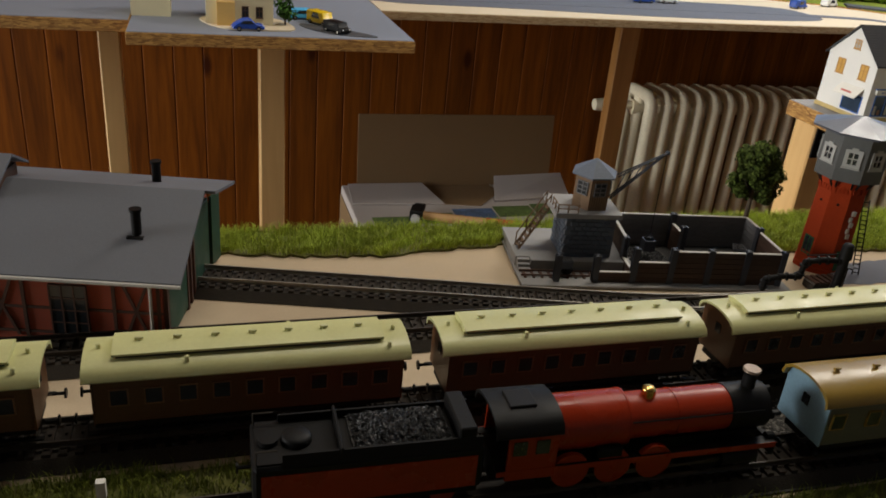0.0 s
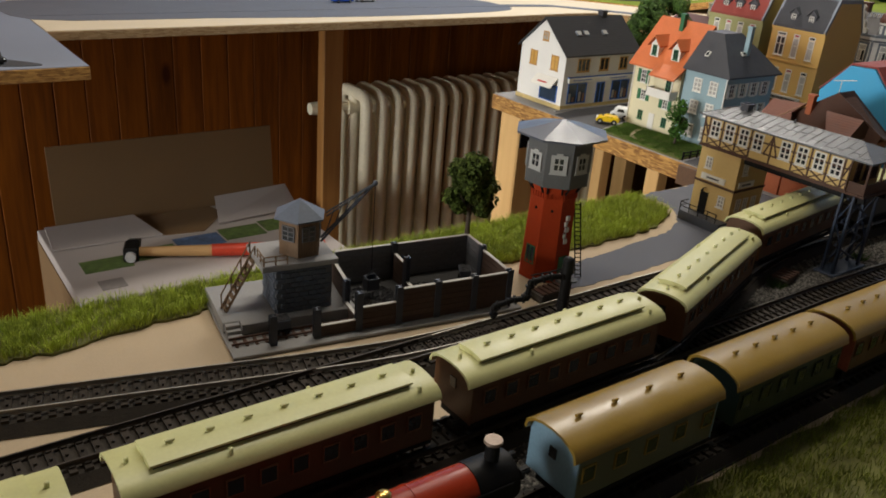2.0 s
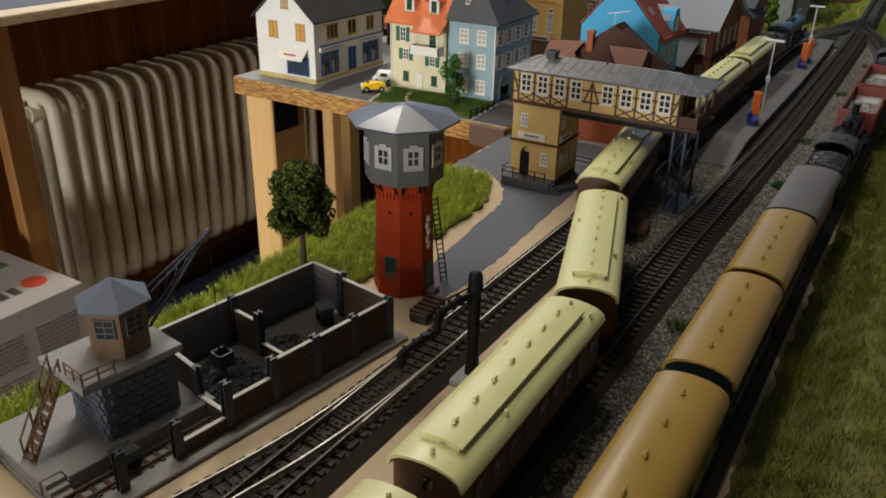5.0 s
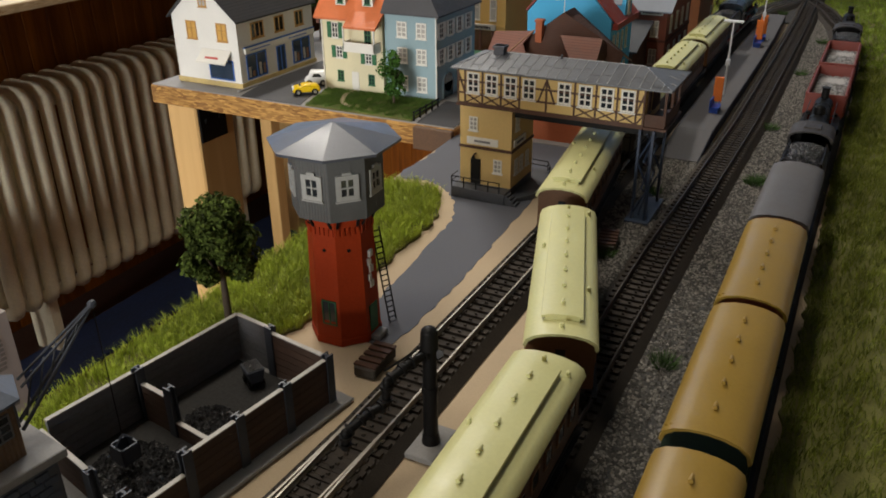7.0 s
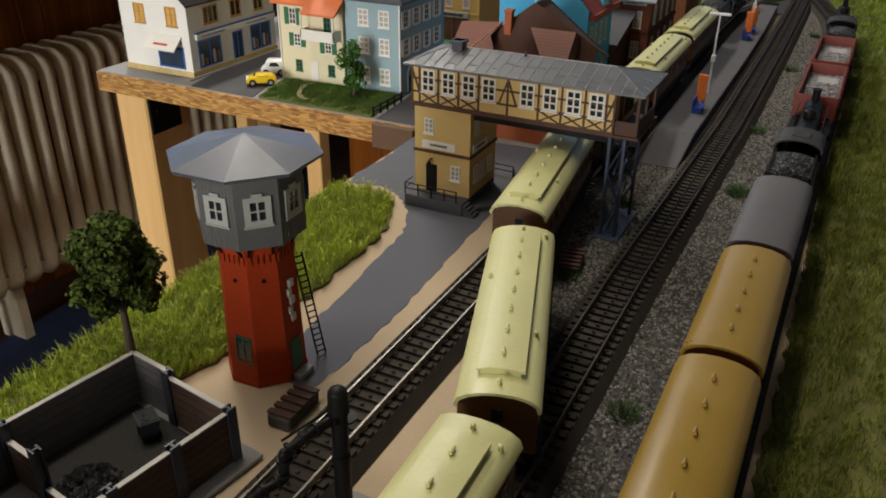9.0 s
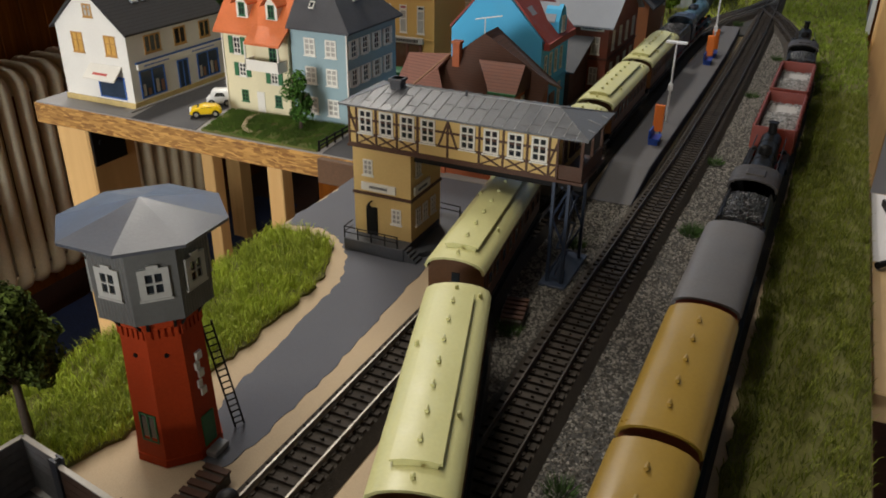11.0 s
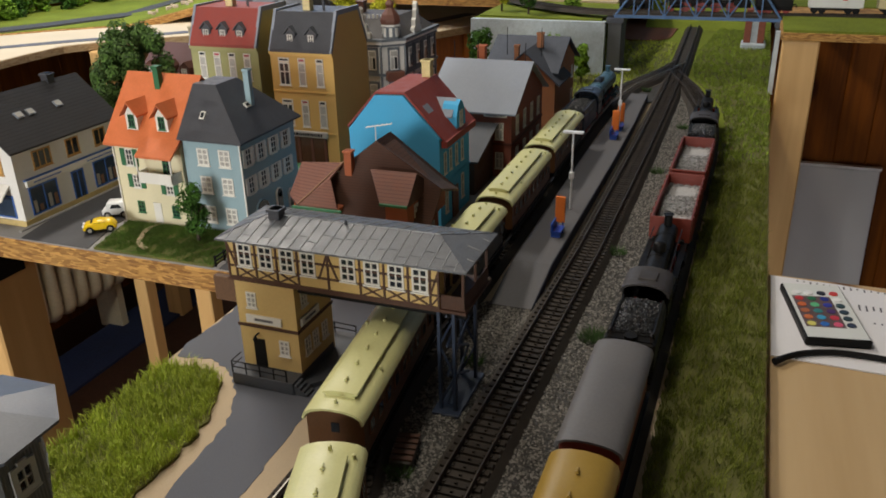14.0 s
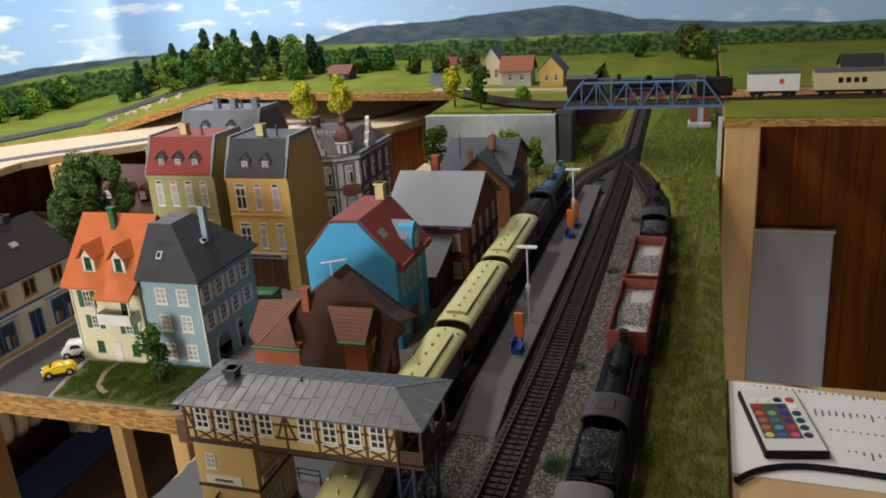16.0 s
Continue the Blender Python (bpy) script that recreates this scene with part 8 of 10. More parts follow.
def water_crane():
    t = thing("water_crane", "black cast iron water crane beside the track", "water crane", 0.3825, 0.3690, 0)
    bm = bmesh.new()
    box(bm, -0.012, 0.012, -0.007, 0.007, 0, 0.003)
    part("base_plate", bm, CONCRETE, t, bevel=0.0004)
    bm = bmesh.new()
    cyl(bm, (0, 0, 0.003), (0, 0, 0.008), 0.0042, 0.0036, seg=14)
    cyl(bm, (0, 0, 0.008), (0, 0, 0.054), 0.0033, 0.0030, seg=14)
    cyl(bm, (0, 0, 0.030), (0, 0, 0.033), 0.0036, seg=14)
    cyl(bm, (0, 0, 0.052), (0, 0, 0.060), 0.0040, 0.0036, seg=14)
    ball(bm, (0, 0, 0.060), 0.0036, 12, 0.7)
    part("column", bm, BLACK, t, smooth=40)
    pts = [Vector(p) for p in ((0, 0, 0.0500), (-0.012, 0.004, 0.0495), (-0.0215, 0.008, 0.0465), (-0.0225, 0.0085, 0.0360), (-0.031, 0.0125, 0.0345), (-0.040, 0.017, 0.0305), (-0.0405, 0.0172, 0.0240))]
    for a, b in zip(pts, pts[1:]):
        bm = bmesh.new()
        cyl(bm, a, b, 0.0019, seg=10)
        ball(bm, b, 0.0021, 8)
        pipe = part("swing_pipe", bm, BLACK, t, smooth=50)
        d = (b - a).normalized() * 0.0006
        for f in (0.25, 0.8):
            m_ = a.lerp(b, f)
            bm = bmesh.new()
            cyl(bm, m_ - d, m_ + d, 0.0029, seg=10)
            part("flange", bm, BLACK, pipe, smooth=50)
    bm = bmesh.new()
    cyl(bm, (0.0045, 0, 0.010), (0.0045, 0, 0.045), 0.0007, seg=6)
    bmesh.ops.create_cone(bm, cap_ends=True, segments=12, radius1=0.004, radius2=0.004, depth=0.0008, matrix=Matrix.Translation((0.0045, 0, 0.046)))
    part("valve_wheel", bm, BLACK, t)
    bm = bmesh.new()
    cyl(bm, (-0.003, 0.002, 0.054), (-0.020, 0.010, 0.050), 0.0005, seg=5)
    part("stay_rod", bm, BLACK, t)
    return t


water_crane()


def pump_box(x, y, turn, label):
    t = thing("trackside_box", label, "equipment box", x, y, 0, turn, "trackside boxes")
    bm = bmesh.new()
    box(bm, -0.012, 0.012, -0.006, 0.006, 0, 0.006)
    part("box", bm, mat("weathered_box", (0.06, 0.05, 0.04), 0.8, vary=0.3), t, bevel=0.0008)
    bm = bmesh.new()
    for i in range(5):
        box(bm, -0.011 + i * 0.005, -0.008 + i * 0.005, -0.0062, 0.0062, 0.006, 0.0072)
    part("lid_planks", bm, TIMBER, t)
    return t


pump_box(0.425, 0.4235, 2, "dark weathered timber box near the tower")
pump_box(0.613, 0.357, 10, "small dark equipment box on the gravel")


# ---- engine shed ----
def engine_shed():
    t = thing("engine_shed", "half-timbered brick engine shed with grey roof", "engine shed", -0.0262, 0.4005, 0, -13.5)
    SHEDBRICK = mat("shed_brick_orange", (0.36, 0.058, 0.020), 0.75, vary=0.15, scale=60)
    brick_rows(SHEDBRICK, (0.22, 0.07, 0.04))
    SHEDROOF = mat("shed_roof_felt", (0.125, 0.13, 0.15), 0.7, vary=0.16, scale=22, fine=1500, bump=0.08)
    GREENDOOR = mat("shed_door_green", (0.015, 0.055, 0.028), 0.6, vary=0.2)
    x0, x1, y0, y1, ev, rg = -0.40, 0.0, 0.0, 0.104, 0.0455, 0.0715
    ym = 0.052
    bm = bmesh.new()
    along_x(bm, [(y0, 0), (y1, 0), (y1, ev + 0.012), (ym, rg), (y0, ev)], x0, x1)
    part("wall", bm, SHEDBRICK, t)
    for s, e in ((-1, (y0 - 0.007, ev - 0.0035)), (1, (y1 + 0.001, ev + 0.0125))):
        bm = bmesh.new()
        along_x(bm, [(ym, rg), e, (e[0], e[1] + 0.002), (ym, rg + 0.002)], x0 - 0.006, x1 + (0.012 if s < 0 else 0.018))
        part("roof", bm, SHEDROOF, t)
    bm = bmesh.new()
    cyl(bm, (x0, y0 - 0.008, ev - 0.003), (x1 + 0.012, y0 - 0.008, ev - 0.003), 0.0011, seg=8)
    part("gutter", bm, PALESTONE, t)
    bm = bmesh.new()
    cyl(bm, (x1 - 0.004, y0 - 0.008, ev - 0.003), (x1 - 0.006, y0 - 0.001, ev - 0.008), 0.0009, seg=8)
    cyl(bm, (x1 - 0.006, y0 - 0.001, ev - 0.008), (x1 - 0.006, y0 - 0.001, 0.0), 0.0009, seg=8)
    part("downpipe", bm, PALESTONE, t)
    for y in (y0 + 0.003, 0.044, 0.052, 0.060, y1 - 0.002):
        bar(t, "timber", x1 + 0.0002, x1 + 0.0024, y - 0.0015, y + 0.0015, 0, ev if y in (y0 + 0.003, y1 - 0.002) else 0.058, TIMBER)
    for ya, yb in ((y0 + 0.006, 0.042), (0.062, 0.099)):
        bar(t, "shed_door", x1, x1 + 0.002, ya, yb, 0.002, 0.050, GREENDOOR, 0.0003)
    bm = bmesh.new()
    along_x(bm, [(0.022, 0.052), (0.088, 0.052), (ym, 0.068)], x1, x1 + 0.0015)
    part("gable_boards", bm, GREENDOOR, t)
    # open door leaves
    for y, a in ((0.100, 140),):
        bm = bmesh.new()
        box(bm, 0, 0.013, -0.0008, 0.0008, 0.002, 0.050)
        part("door_leaf", bm, GREENDOOR, t, at=pose(x1 + 0.003, y, 0, 0, 0, a - 60))
    for x in [x1 - 0.002 - 0.0235 * i for i in range(16)]:
        bar(t, "timber", x - 0.0009, x + 0.0009, y0 - 0.0008, y0, 0, ev, TIMBER)
    for z in (0.0065, 0.0215, 0.040):
        bar(t, "timber", x0, x1, y0 - 0.0006, y0, z - 0.0008, z + 0.0008, TIMBER)
    for x in (-0.014, -0.084, -0.154, -0.224):
        for s in (-1, 1):
            d = math.hypot(0.014, 0.036)
            bm = bmesh.new()
            box(bm, 0, d, -0.0005, 0.0003, -0.0008, 0.0008)
            part("brace", bm, TIMBER, t, at=Matrix.Translation((x - s * 0.007, y0 - 0.0003, 0.004)) @ Matrix.Rotation(-math.atan2(0.036, s * 0.014), 4, "Y"))
    for x in (-0.049, -0.119, -0.189):
        bm = bmesh.new()
        box(bm, x - 0.0095, x + 0.0095, y0 - 0.0012, y0, 0.006, 0.036)
        w_ = part("window", bm, GLASS, t)
        bm = bmesh.new()
        for k in range(4):
            u = x - 0.0095 + 0.019 * k / 3
            box(bm, u - 0.0004, u + 0.0004, y0 - 0.0016, y0, 0.006, 0.036)
        for k in range(5):
            z = 0.006 + 0.030 * k / 4
            box(bm, x - 0.0095, x + 0.0095, y0 - 0.0016, y0, z - 0.0003, z + 0.0003)
        part("glazing_bars", bm, TIMBER, w_)
    # smoke vents and ridge lantern
    for x, y, z in ((-0.022, 0.076, 0.0625), (-0.018, 0.022, 0.0545)):
        bm = bmesh.new()
        cyl(bm, (x, y, z), (x, y, z + 0.0175), 0.0027, seg=14)
        cyl(bm, (x, y, z + 0.0165), (x, y, z + 0.0182), 0.0033, seg=14)
        box(bm, x - 0.0045, x + 0.0045, y - 0.0045, y + 0.0045, z - 0.004, z + 0.003)
        part("smoke_vent", bm, BLACK, t, smooth=40)
    bm = bmesh.new()
    box(bm, -0.32, -0.098, ym - 0.014, ym + 0.014, rg - 0.010, rg + 0.006)
    part("ridge_lantern", bm, TIMBER, t)
    for s in (-1, 1):
        bm = bmesh.new()
        along_x(bm, [(ym, rg + 0.0145), (ym + s * 0.0185, rg + 0.0045), (ym + s * 0.0185, rg + 0.006), (ym, rg + 0.0162)], -0.325, -0.093)
        part("lantern_roof", bm, SHEDROOF, t)
    bm = bmesh.new()
    along_x(bm, [(ym - 0.014, rg + 0.006), (ym + 0.014, rg + 0.006), (ym, rg + 0.0135)], -0.318, -0.099)
    part("lantern_gable", bm, TIMBER, t)
    return t


engine_shed()


# ---- radiator ----
def radiator():
    t = thing("radiator", "cream enamelled column radiator under the shelf", "radiator", 1.0954, 1.80, -0.72)
    P, H = 0.0468, 0.508
    bm = bmesh.new()
    n = 10
    r = 0.0165
    def tube(path):
        rings = []
        for j, (y, z) in enumerate(path):
            p, q = path[max(0, j - 1)], path[min(len(path) - 1, j + 1)]
            d = math.hypot(q[0] - p[0], q[1] - p[1])
            ny, nz = -(q[1] - p[1]) / d, (q[0] - p[0]) / d
            rings.append([bm.verts.new((r * math.cos(6.2832 * k / 14), y + ny * r * math.sin(6.2832 * k / 14), z + nz * r * math.sin(6.2832 * k / 14))) for k in range(14)])
        for a, b in zip(rings, rings[1:]):
            for k in range(14):
                bm.faces.new((a[k], a[(k + 1) % 14], b[(k + 1) % 14], b[k]))
        bm.faces.new(rings[0]), bm.faces.new(rings[-1][::-1])
    D, R = 0.125, 0.028
    turn = [(R - R * math.cos(q), R * math.sin(q)) for q in (0, 0.39, 0.79, 1.18, 1.57)]
    up = [(y, H - R - r + z) for y, z in turn]
    tube([(y, R + r - z) for y, z in turn[::-1]] + up + [(D - y, z) for y, z in up[::-1]] + [(D - y, R + r - z) for y, z in turn])
    tube([(D / 2, 0.01), (D / 2, H - 0.02)])
    for z in (0.04, H - 0.055):
        cyl(bm, (-P / 2, D / 2, z), (P / 2, D / 2, z), r * 1.2, seg=12)
    first = part("radiator_section", bm, RADW, t, smooth=50)
    for i in range(1, 19):
        piece("radiator_section", first.data, t, pose(i * P, 0, 0))
    bm = bmesh.new()
    cyl(bm, (-0.02, 0.06, H - 0.05), (-0.105, 0.06, H - 0.05), 0.011, seg=12)
    cyl(bm, (-0.105, 0.06, H - 0.05), (-0.130, 0.06, H - 0.05), 0.017, 0.015, seg=16)
    part("valve", bm, RADW, t, "cream thermostat valve knob", smooth=40)
    bm = bmesh.new()
    cyl(bm, (-0.06, 0.06, H - 0.055), (-0.06, 0.06, -0.14), 0.009, seg=10)
    part("pipe", bm, RADW, t, smooth=40)
    for x in (0.1, 0.80):
        bm = bmesh.new()
        box(bm, x - 0.012, x + 0.012, 0.02, 0.10, -0.14, 0.02)
        part("foot", bm, RADW, t)
    return t


radiator()

# ---- open carton with hammer ----
BOXPRINT = mat("carton_white_print", (0.40, 0.36, 0.34), 0.6, vary=0.06, scale=10)
PRINTGREY = mat("carton_grey_text", (0.215, 0.195, 0.185), 0.7)
PRINTRED = mat("carton_red_mark", (0.55, 0.06, 0.03), 0.6)
PRINTGREEN = mat("carton_photo_green", (0.09, 0.14, 0.04), 0.6, vary=0.6, scale=30, fine=90)
PRINTBLUE = mat("carton_photo_blue", (0.08, 0.13, 0.24), 0.6, vary=0.6, scale=30, fine=90)


def carton():
    t = thing("carton", "large printed cardboard carton with opened flap", "cardboard box")
    x0, x1, y0, y1, z1 = 0.30, 0.832, 1.405, 1.77, -0.44
    bar(t, "carton_body", x0, x1, y0, y1, FLOOR_Z, z1, BOXPRINT, 0.002)
    bm = bmesh.new()
    box(bm, x0 + 0.035, 0.82, -0.002, 0.002, 0, 0.172)
    part("flap", bm, CARD, t, "brown inner side of the raised flap", at=pose(0, y1 - 0.01, z1, -6, 0, 0))
    bar(t, "side_flap", x0 - 0.002, x0 - 0.0005, y0 + 0.01, y1, FLOOR_Z + 0.05, z1 - 0.02, CARD)
    bm = bmesh.new()
    prism(bm, [(0.488, y1 - 0.014), (0.505, y1 - 0.13), (0.60, y1 - 0.145), (0.675, y1 - 0.06), (0.66, y1 - 0.014)], z1, z1 + 0.0015)
    part("inner_flap", bm, CARD, t, "brown cardboard inside of the opening")
    for pts in ([(0.640, y1 - 0.125, 0.002), (0.835, y1 - 0.110, 0.004), (0.845, y1 - 0.020, 0.030), (0.672, y1 - 0.016, 0.022)], [(0.305, y1 - 0.125, 0.002), (0.515, y1 - 0.135, 0.002), (0.490, y1 - 0.016, 0.007), (0.312, y1 - 0.016, 0.007)]):
        bm = bmesh.new()
        lo = [bm.verts.new((x, y, z1 + z)) for x, y, z in pts]
        hi = [bm.verts.new((x, y, z1 + z + 0.003)) for x, y, z in pts]
        bm.faces.new(lo[::-1]), bm.faces.new(hi)
        for i in range(4):
            bm.faces.new((lo[i], lo[(i + 1) % 4], hi[(i + 1) % 4], hi[i]))
        part("top_flap", bm, BOXPRINT, t, "pale printed flap lifted a little")
    for a, b, c, d, m in ((0.335, 0.425, 1.52, 1.575, PRINTGREEN), (0.43, 0.52, 1.535, 1.59, PRINTGREEN), (0.525, 0.62, 1.55, 1.61, PRINTBLUE), (0.625, 0.715, 1.56, 1.62, PRINTGREEN), (0.72, 0.80, 1.57, 1.63, PRINTGREEN), (0.345, 0.39, 1.44, 1.48, PRINTGREY)):
        bar(t, "photo_print", a, b, c, d, z1, z1 + 0.0008, m)
    bm = bmesh.new()
    cyl(bm, (0.785, 1.475, z1), (0.785, 1.475, z1 + 0.0008), 0.022, seg=20)
    part("round_emblem", bm, PRINTRED, t)
    bm = bmesh.new()
    for i in range(5):
        box(bm, 0.64 + i * 0.024, 0.655 + i * 0.024, 1.455, 1.485, z1, z1 + 0.0008)
    part("large_lettering", bm, mat("print_black", (0.06, 0.055, 0.05), 0.7), t)
    rnd = random.Random(8)
    for col in range(5):
        bm = bmesh.new()
        u0 = x0 + 0.03 + col * 0.10
        for blk in range(4):
            for r in range(7):
                z = z1 - 0.05 - blk * 0.075 - r * 0.0085
                u = u0
                while u < u0 + 0.075:
                    w = rnd.uniform(0.006, 0.02)
                    box(bm, u, min(u + w, u0 + 0.08), y0 - 0.0008, y0, z, z + 0.0058)
                    u += w + 0.002
        tagged(part("printed_text", bm, PRINTGREY, t), "", "", "", "stuff")
    for u0, z in ((0.425, z1 - 0.045), (0.425, z1 - 0.095)):
        bm = bmesh.new()
        u = u0
        while u < u0 + 0.06:
            w = rnd.uniform(0.0015, 0.005)
            box(bm, u, u + w, y0 - 0.0012, y0 - 0.0004, z - 0.03, z)
            u += w + rnd.uniform(0.001, 0.003)
        tagged(part("barcode", bm, BLACK, t), "", "", "", "stuff")
    return t


carton()


LAMPGREY = mat("grey_plastic_face", (0.42, 0.42, 0.42), 0.5)


def hammer():
    t = thing("hammer", "hammer with wooden handle and red grip on the carton", "hammer", 0.43, 1.555, -0.4392, -22)
    bm = bmesh.new()
    cyl(bm, (0, 0, 0.013), (0.17, 0, 0.012), 0.009, 0.012, seg=12)
    part("handle", bm, wood_mat("hammer_handle_wood", (0.62, 0.38, 0.16), (0.45, 0.25, 0.1), 0, 30), t, smooth=40)
    bm = bmesh.new()
    cyl(bm, (0.15, 0, 0.0125), (0.27, 0, 0.0135), 0.0125, 0.0135, seg=14)
    part("grip", bm, mat("hammer_grip_red", (0.55, 0.05, 0.02), 0.45), t, "bright red painted grip", smooth=40)
    bm = bmesh.new()
    box(bm, -0.014, 0.014, -0.020, 0.022, 0, 0.028)
    along_x(bm, [(0.022, 0.0), (0.060, 0.012), (0.060, 0.016), (0.022, 0.028)], -0.012, 0.012)
    part("head", bm, BLACK, t, bevel=0.002)
    bm = bmesh.new()
    cyl(bm, (0, -0.020, 0.012), (0, -0.028, 0.012), 0.010, seg=16)
    part("face", bm, LAMPGREY, t, "white plastic striking face", smooth=40)
    return t


hammer()


# ---- trees, bushes and grass ----
def leaf_mat(name, a):
    return mat(name, a, 0.8, vary=0.55, scale=40, fine=300, bump=0.1, island=0.5, spec=0.15)


LEAF1 = leaf_mat("leaf_dark_green", (0.062, 0.088, 0.016))
LEAF2 = leaf_mat("leaf_mid_green", (0.05, 0.12, 0.02))
LEAF3 = leaf_mat("leaf_yellow_green", (0.42, 0.42, 0.03))
LEAF4 = leaf_mat("leaf_fresh_green", (0.16, 0.28, 0.03))
FIR = leaf_mat("fir_green", (0.02, 0.05, 0.018))
BARK = mat("bark_brown", (0.07, 0.05, 0.035), 0.9, vary=0.3, scale=100)


def tree(x, y, z, h, w, leafm, label, seed=1, trunk=0.35, n=900, leaf=0.0022, group="", shape="round", name="tree", lumps=14, lump=1.0):
    rnd = random.Random(seed)
    t = thing(name, label, "tree", x, y, z, 0, group)
    bm = bmesh.new()
    th = h * trunk
    cyl(bm, (0, 0, 0), (0, 0, th + h * 0.25), h * 0.030, h * 0.014, seg=8)
    for i in range(6):
        a = rnd.uniform(0, 6.283)
        zz = th + rnd.uniform(0, h * 0.25)
        cyl(bm, (0, 0, zz), (math.cos(a) * w * 0.32, math.sin(a) * w * 0.32, zz + h * 0.2), h * 0.009, h * 0.004, seg=5)
    part("trunk", bm, BARK, t, smooth=50)
    vs, fs = [], []
    blobs = []
    for i in range(lumps):
        a, q = rnd.uniform(0, 6.283), math.sqrt(rnd.random())
        f = rnd.random()
        if shape == "round":
            rad = w * 0.5 * math.sin(math.pi * (0.12 + 0.82 * f)) * 0.75
        elif shape == "full":
            f = (i + 0.5) / lumps
            q = q ** 0.5
            rad = w * 0.40 * math.sin(math.pi * (0.22 + 0.66 * f)) ** 0.6
        elif shape == "cone":
            f = (i + 0.5) / lumps
            q = q ** 0.5
            rad = w * 0.36 * (1 - f) ** 0.8
        else:
            rad = w * 0.5 * (0.6 + 0.4 * math.sin(math.pi * f)) * 0.7
        blobs.append((math.cos(a) * q * rad, math.sin(a) * q * rad, th + (h - th) * (0.12 + 0.76 * f), w * lump * rnd.uniform(0.20, 0.34) * (1 if shape != "cone" else 0.34 + 0.42 * (1 - f))))
    for i in range(n):
        bx, by, bz, br = rnd.choice(blobs)
        d = Vector((rnd.gauss(0, 1), rnd.gauss(0, 1), rnd.gauss(0, 1))).normalized()
        p = Vector((bx, by, bz)) + d * br * rnd.uniform(0.65, 1.05)
        if p.z < th * 0.85 or p.z > h:
            continue
        nrm = (d + Vector((rnd.uniform(-.6, .6), rnd.uniform(-.6, .6), rnd.uniform(-.2, .8)))).normalized()
        s1 = nrm.orthogonal().normalized()
        s1.rotate(Matrix.Rotation(rnd.uniform(0, 6.28), 3, nrm))
        s2 = nrm.cross(s1)
        L = leaf * rnd.uniform(0.7, 1.4)
        k = len(vs)
        vs += [p - s1 * L, p + s2 * L * 0.6 + nrm * L * 0.3, p + s1 * L, p - s2 * L * 0.6 + nrm * L * 0.3]
        fs.append((k, k + 1, k + 2, k + 3))
    c = raw("crown", [tuple(v) for v in vs], fs, leafm, "", "", "", t)
    return t


tree(0.4170, 0.5115, 0, 0.083, 0.0405, LEAF1, "round-crowned dark green model tree by the bunkers", 4, 0.36, 9000, 0.0015, lumps=70, lump=0.50, shape="full")
tree(0.817, 0.638, 0.0075, 0.055, 0.026, LEAF2, "dark green bushy tree on the house lawn", 5, 0.2, 1400, 0.0017, shape="tall")
tree(1.050, 0.884, 0.007, 0.152, 0.100, mat("leaf_olive_green", (0.062, 0.125, 0.02), 0.75, vary=0.55, scale=40, fine=300, bump=0.1, island=0.35), "large spreading green tree behind the shop house", 7, 0.2, 16000, 0.0021, lumps=46, lump=0.42, shape="full")
tree(1.90, 1.03, 0.02, 0.105, 0.062, LEAF3, "bright yellow-green tree on the shelf", 8, 0.15, 4500, 0.0030, "yellow-green trees", lumps=18, lump=0.8)
tree(1.91, 0.950, 0.02, 0.108, 0.056, LEAF3, "bright yellow-green tree on the shelf", 9, 0.15, 4500, 0.0030, "yellow-green trees", lumps=18, lump=0.8)
tree(1.712, 0.630, UP + 0.002, 0.074, 0.036, LEAF3, "slim fresh green tree above the stone wall", 10, 0.15, 1000, 0.0032, shape="tall")
tree(1.685, 0.574, UP + 0.002, 0.076, 0.046, LEAF2, "dark green tree above the stone wall", 11, 0.2, 1000, 0.0032)
tree(1.735, 0.506, UP + 0.002, 0.032, 0.036, LEAF4, "low green shrub above the stone wall", 12, 0.1, 500, 0.003)
tree(1.58, 0.63, 0.0, 0.078, 0.042, LEAF2, "dark green tree before the stone wall", 13, 0.15, 1300, 0.003, shape="tall")
tree(1.57, 0.455, 0.0, 0.060, 0.030, LEAF4, "green creeper bush at the bridge pier", 14, 0.1, 900, 0.003, shape="tall")
tree(1.56, 0.50, 0.0, 0.078, 0.05, LEAF4, "olive bush behind the brick house", 15, 0.15, 900, 0.003)

# tree belt on the upper level
MIDLEAF = leaf_mat("leaf_olive_light", (0.11, 0.18, 0.03))
rnd_t = random.Random(21)
for i in range(48):
    f = min(1, i / 38)
    x, y = 2.10 + 0.30 * rnd_t.random(), 1.16 + 0.52 * f + rnd_t.uniform(-0.03, 0.03)
    if i > 38:
        x, y = 2.24 + 0.12 * rnd_t.random(), 0.98 + (i - 38) * 0.02
    k = rnd_t.random()
    fir = k < 0.55
    leafy = LEAF2 if k < 0.80 else MIDLEAF
    h = rnd_t.uniform(0.085, 0.140) if fir else rnd_t.uniform(0.060, 0.105)
    w = h * 0.46 if fir else h * 0.66
    tree(x, y, field_z(x, y), h * (0.55 if i > 38 else 1), w, FIR if fir else leafy, "dark fir tree in the wood belt" if fir else "leafy tree in the wood belt", 30 + i, 0.05, 1900, 0.0040, "wood belt trees", "cone" if fir else "full", "fir_tree" if fir else "tree", 36 if fir else 26, 1.0 if fir else 0.8)
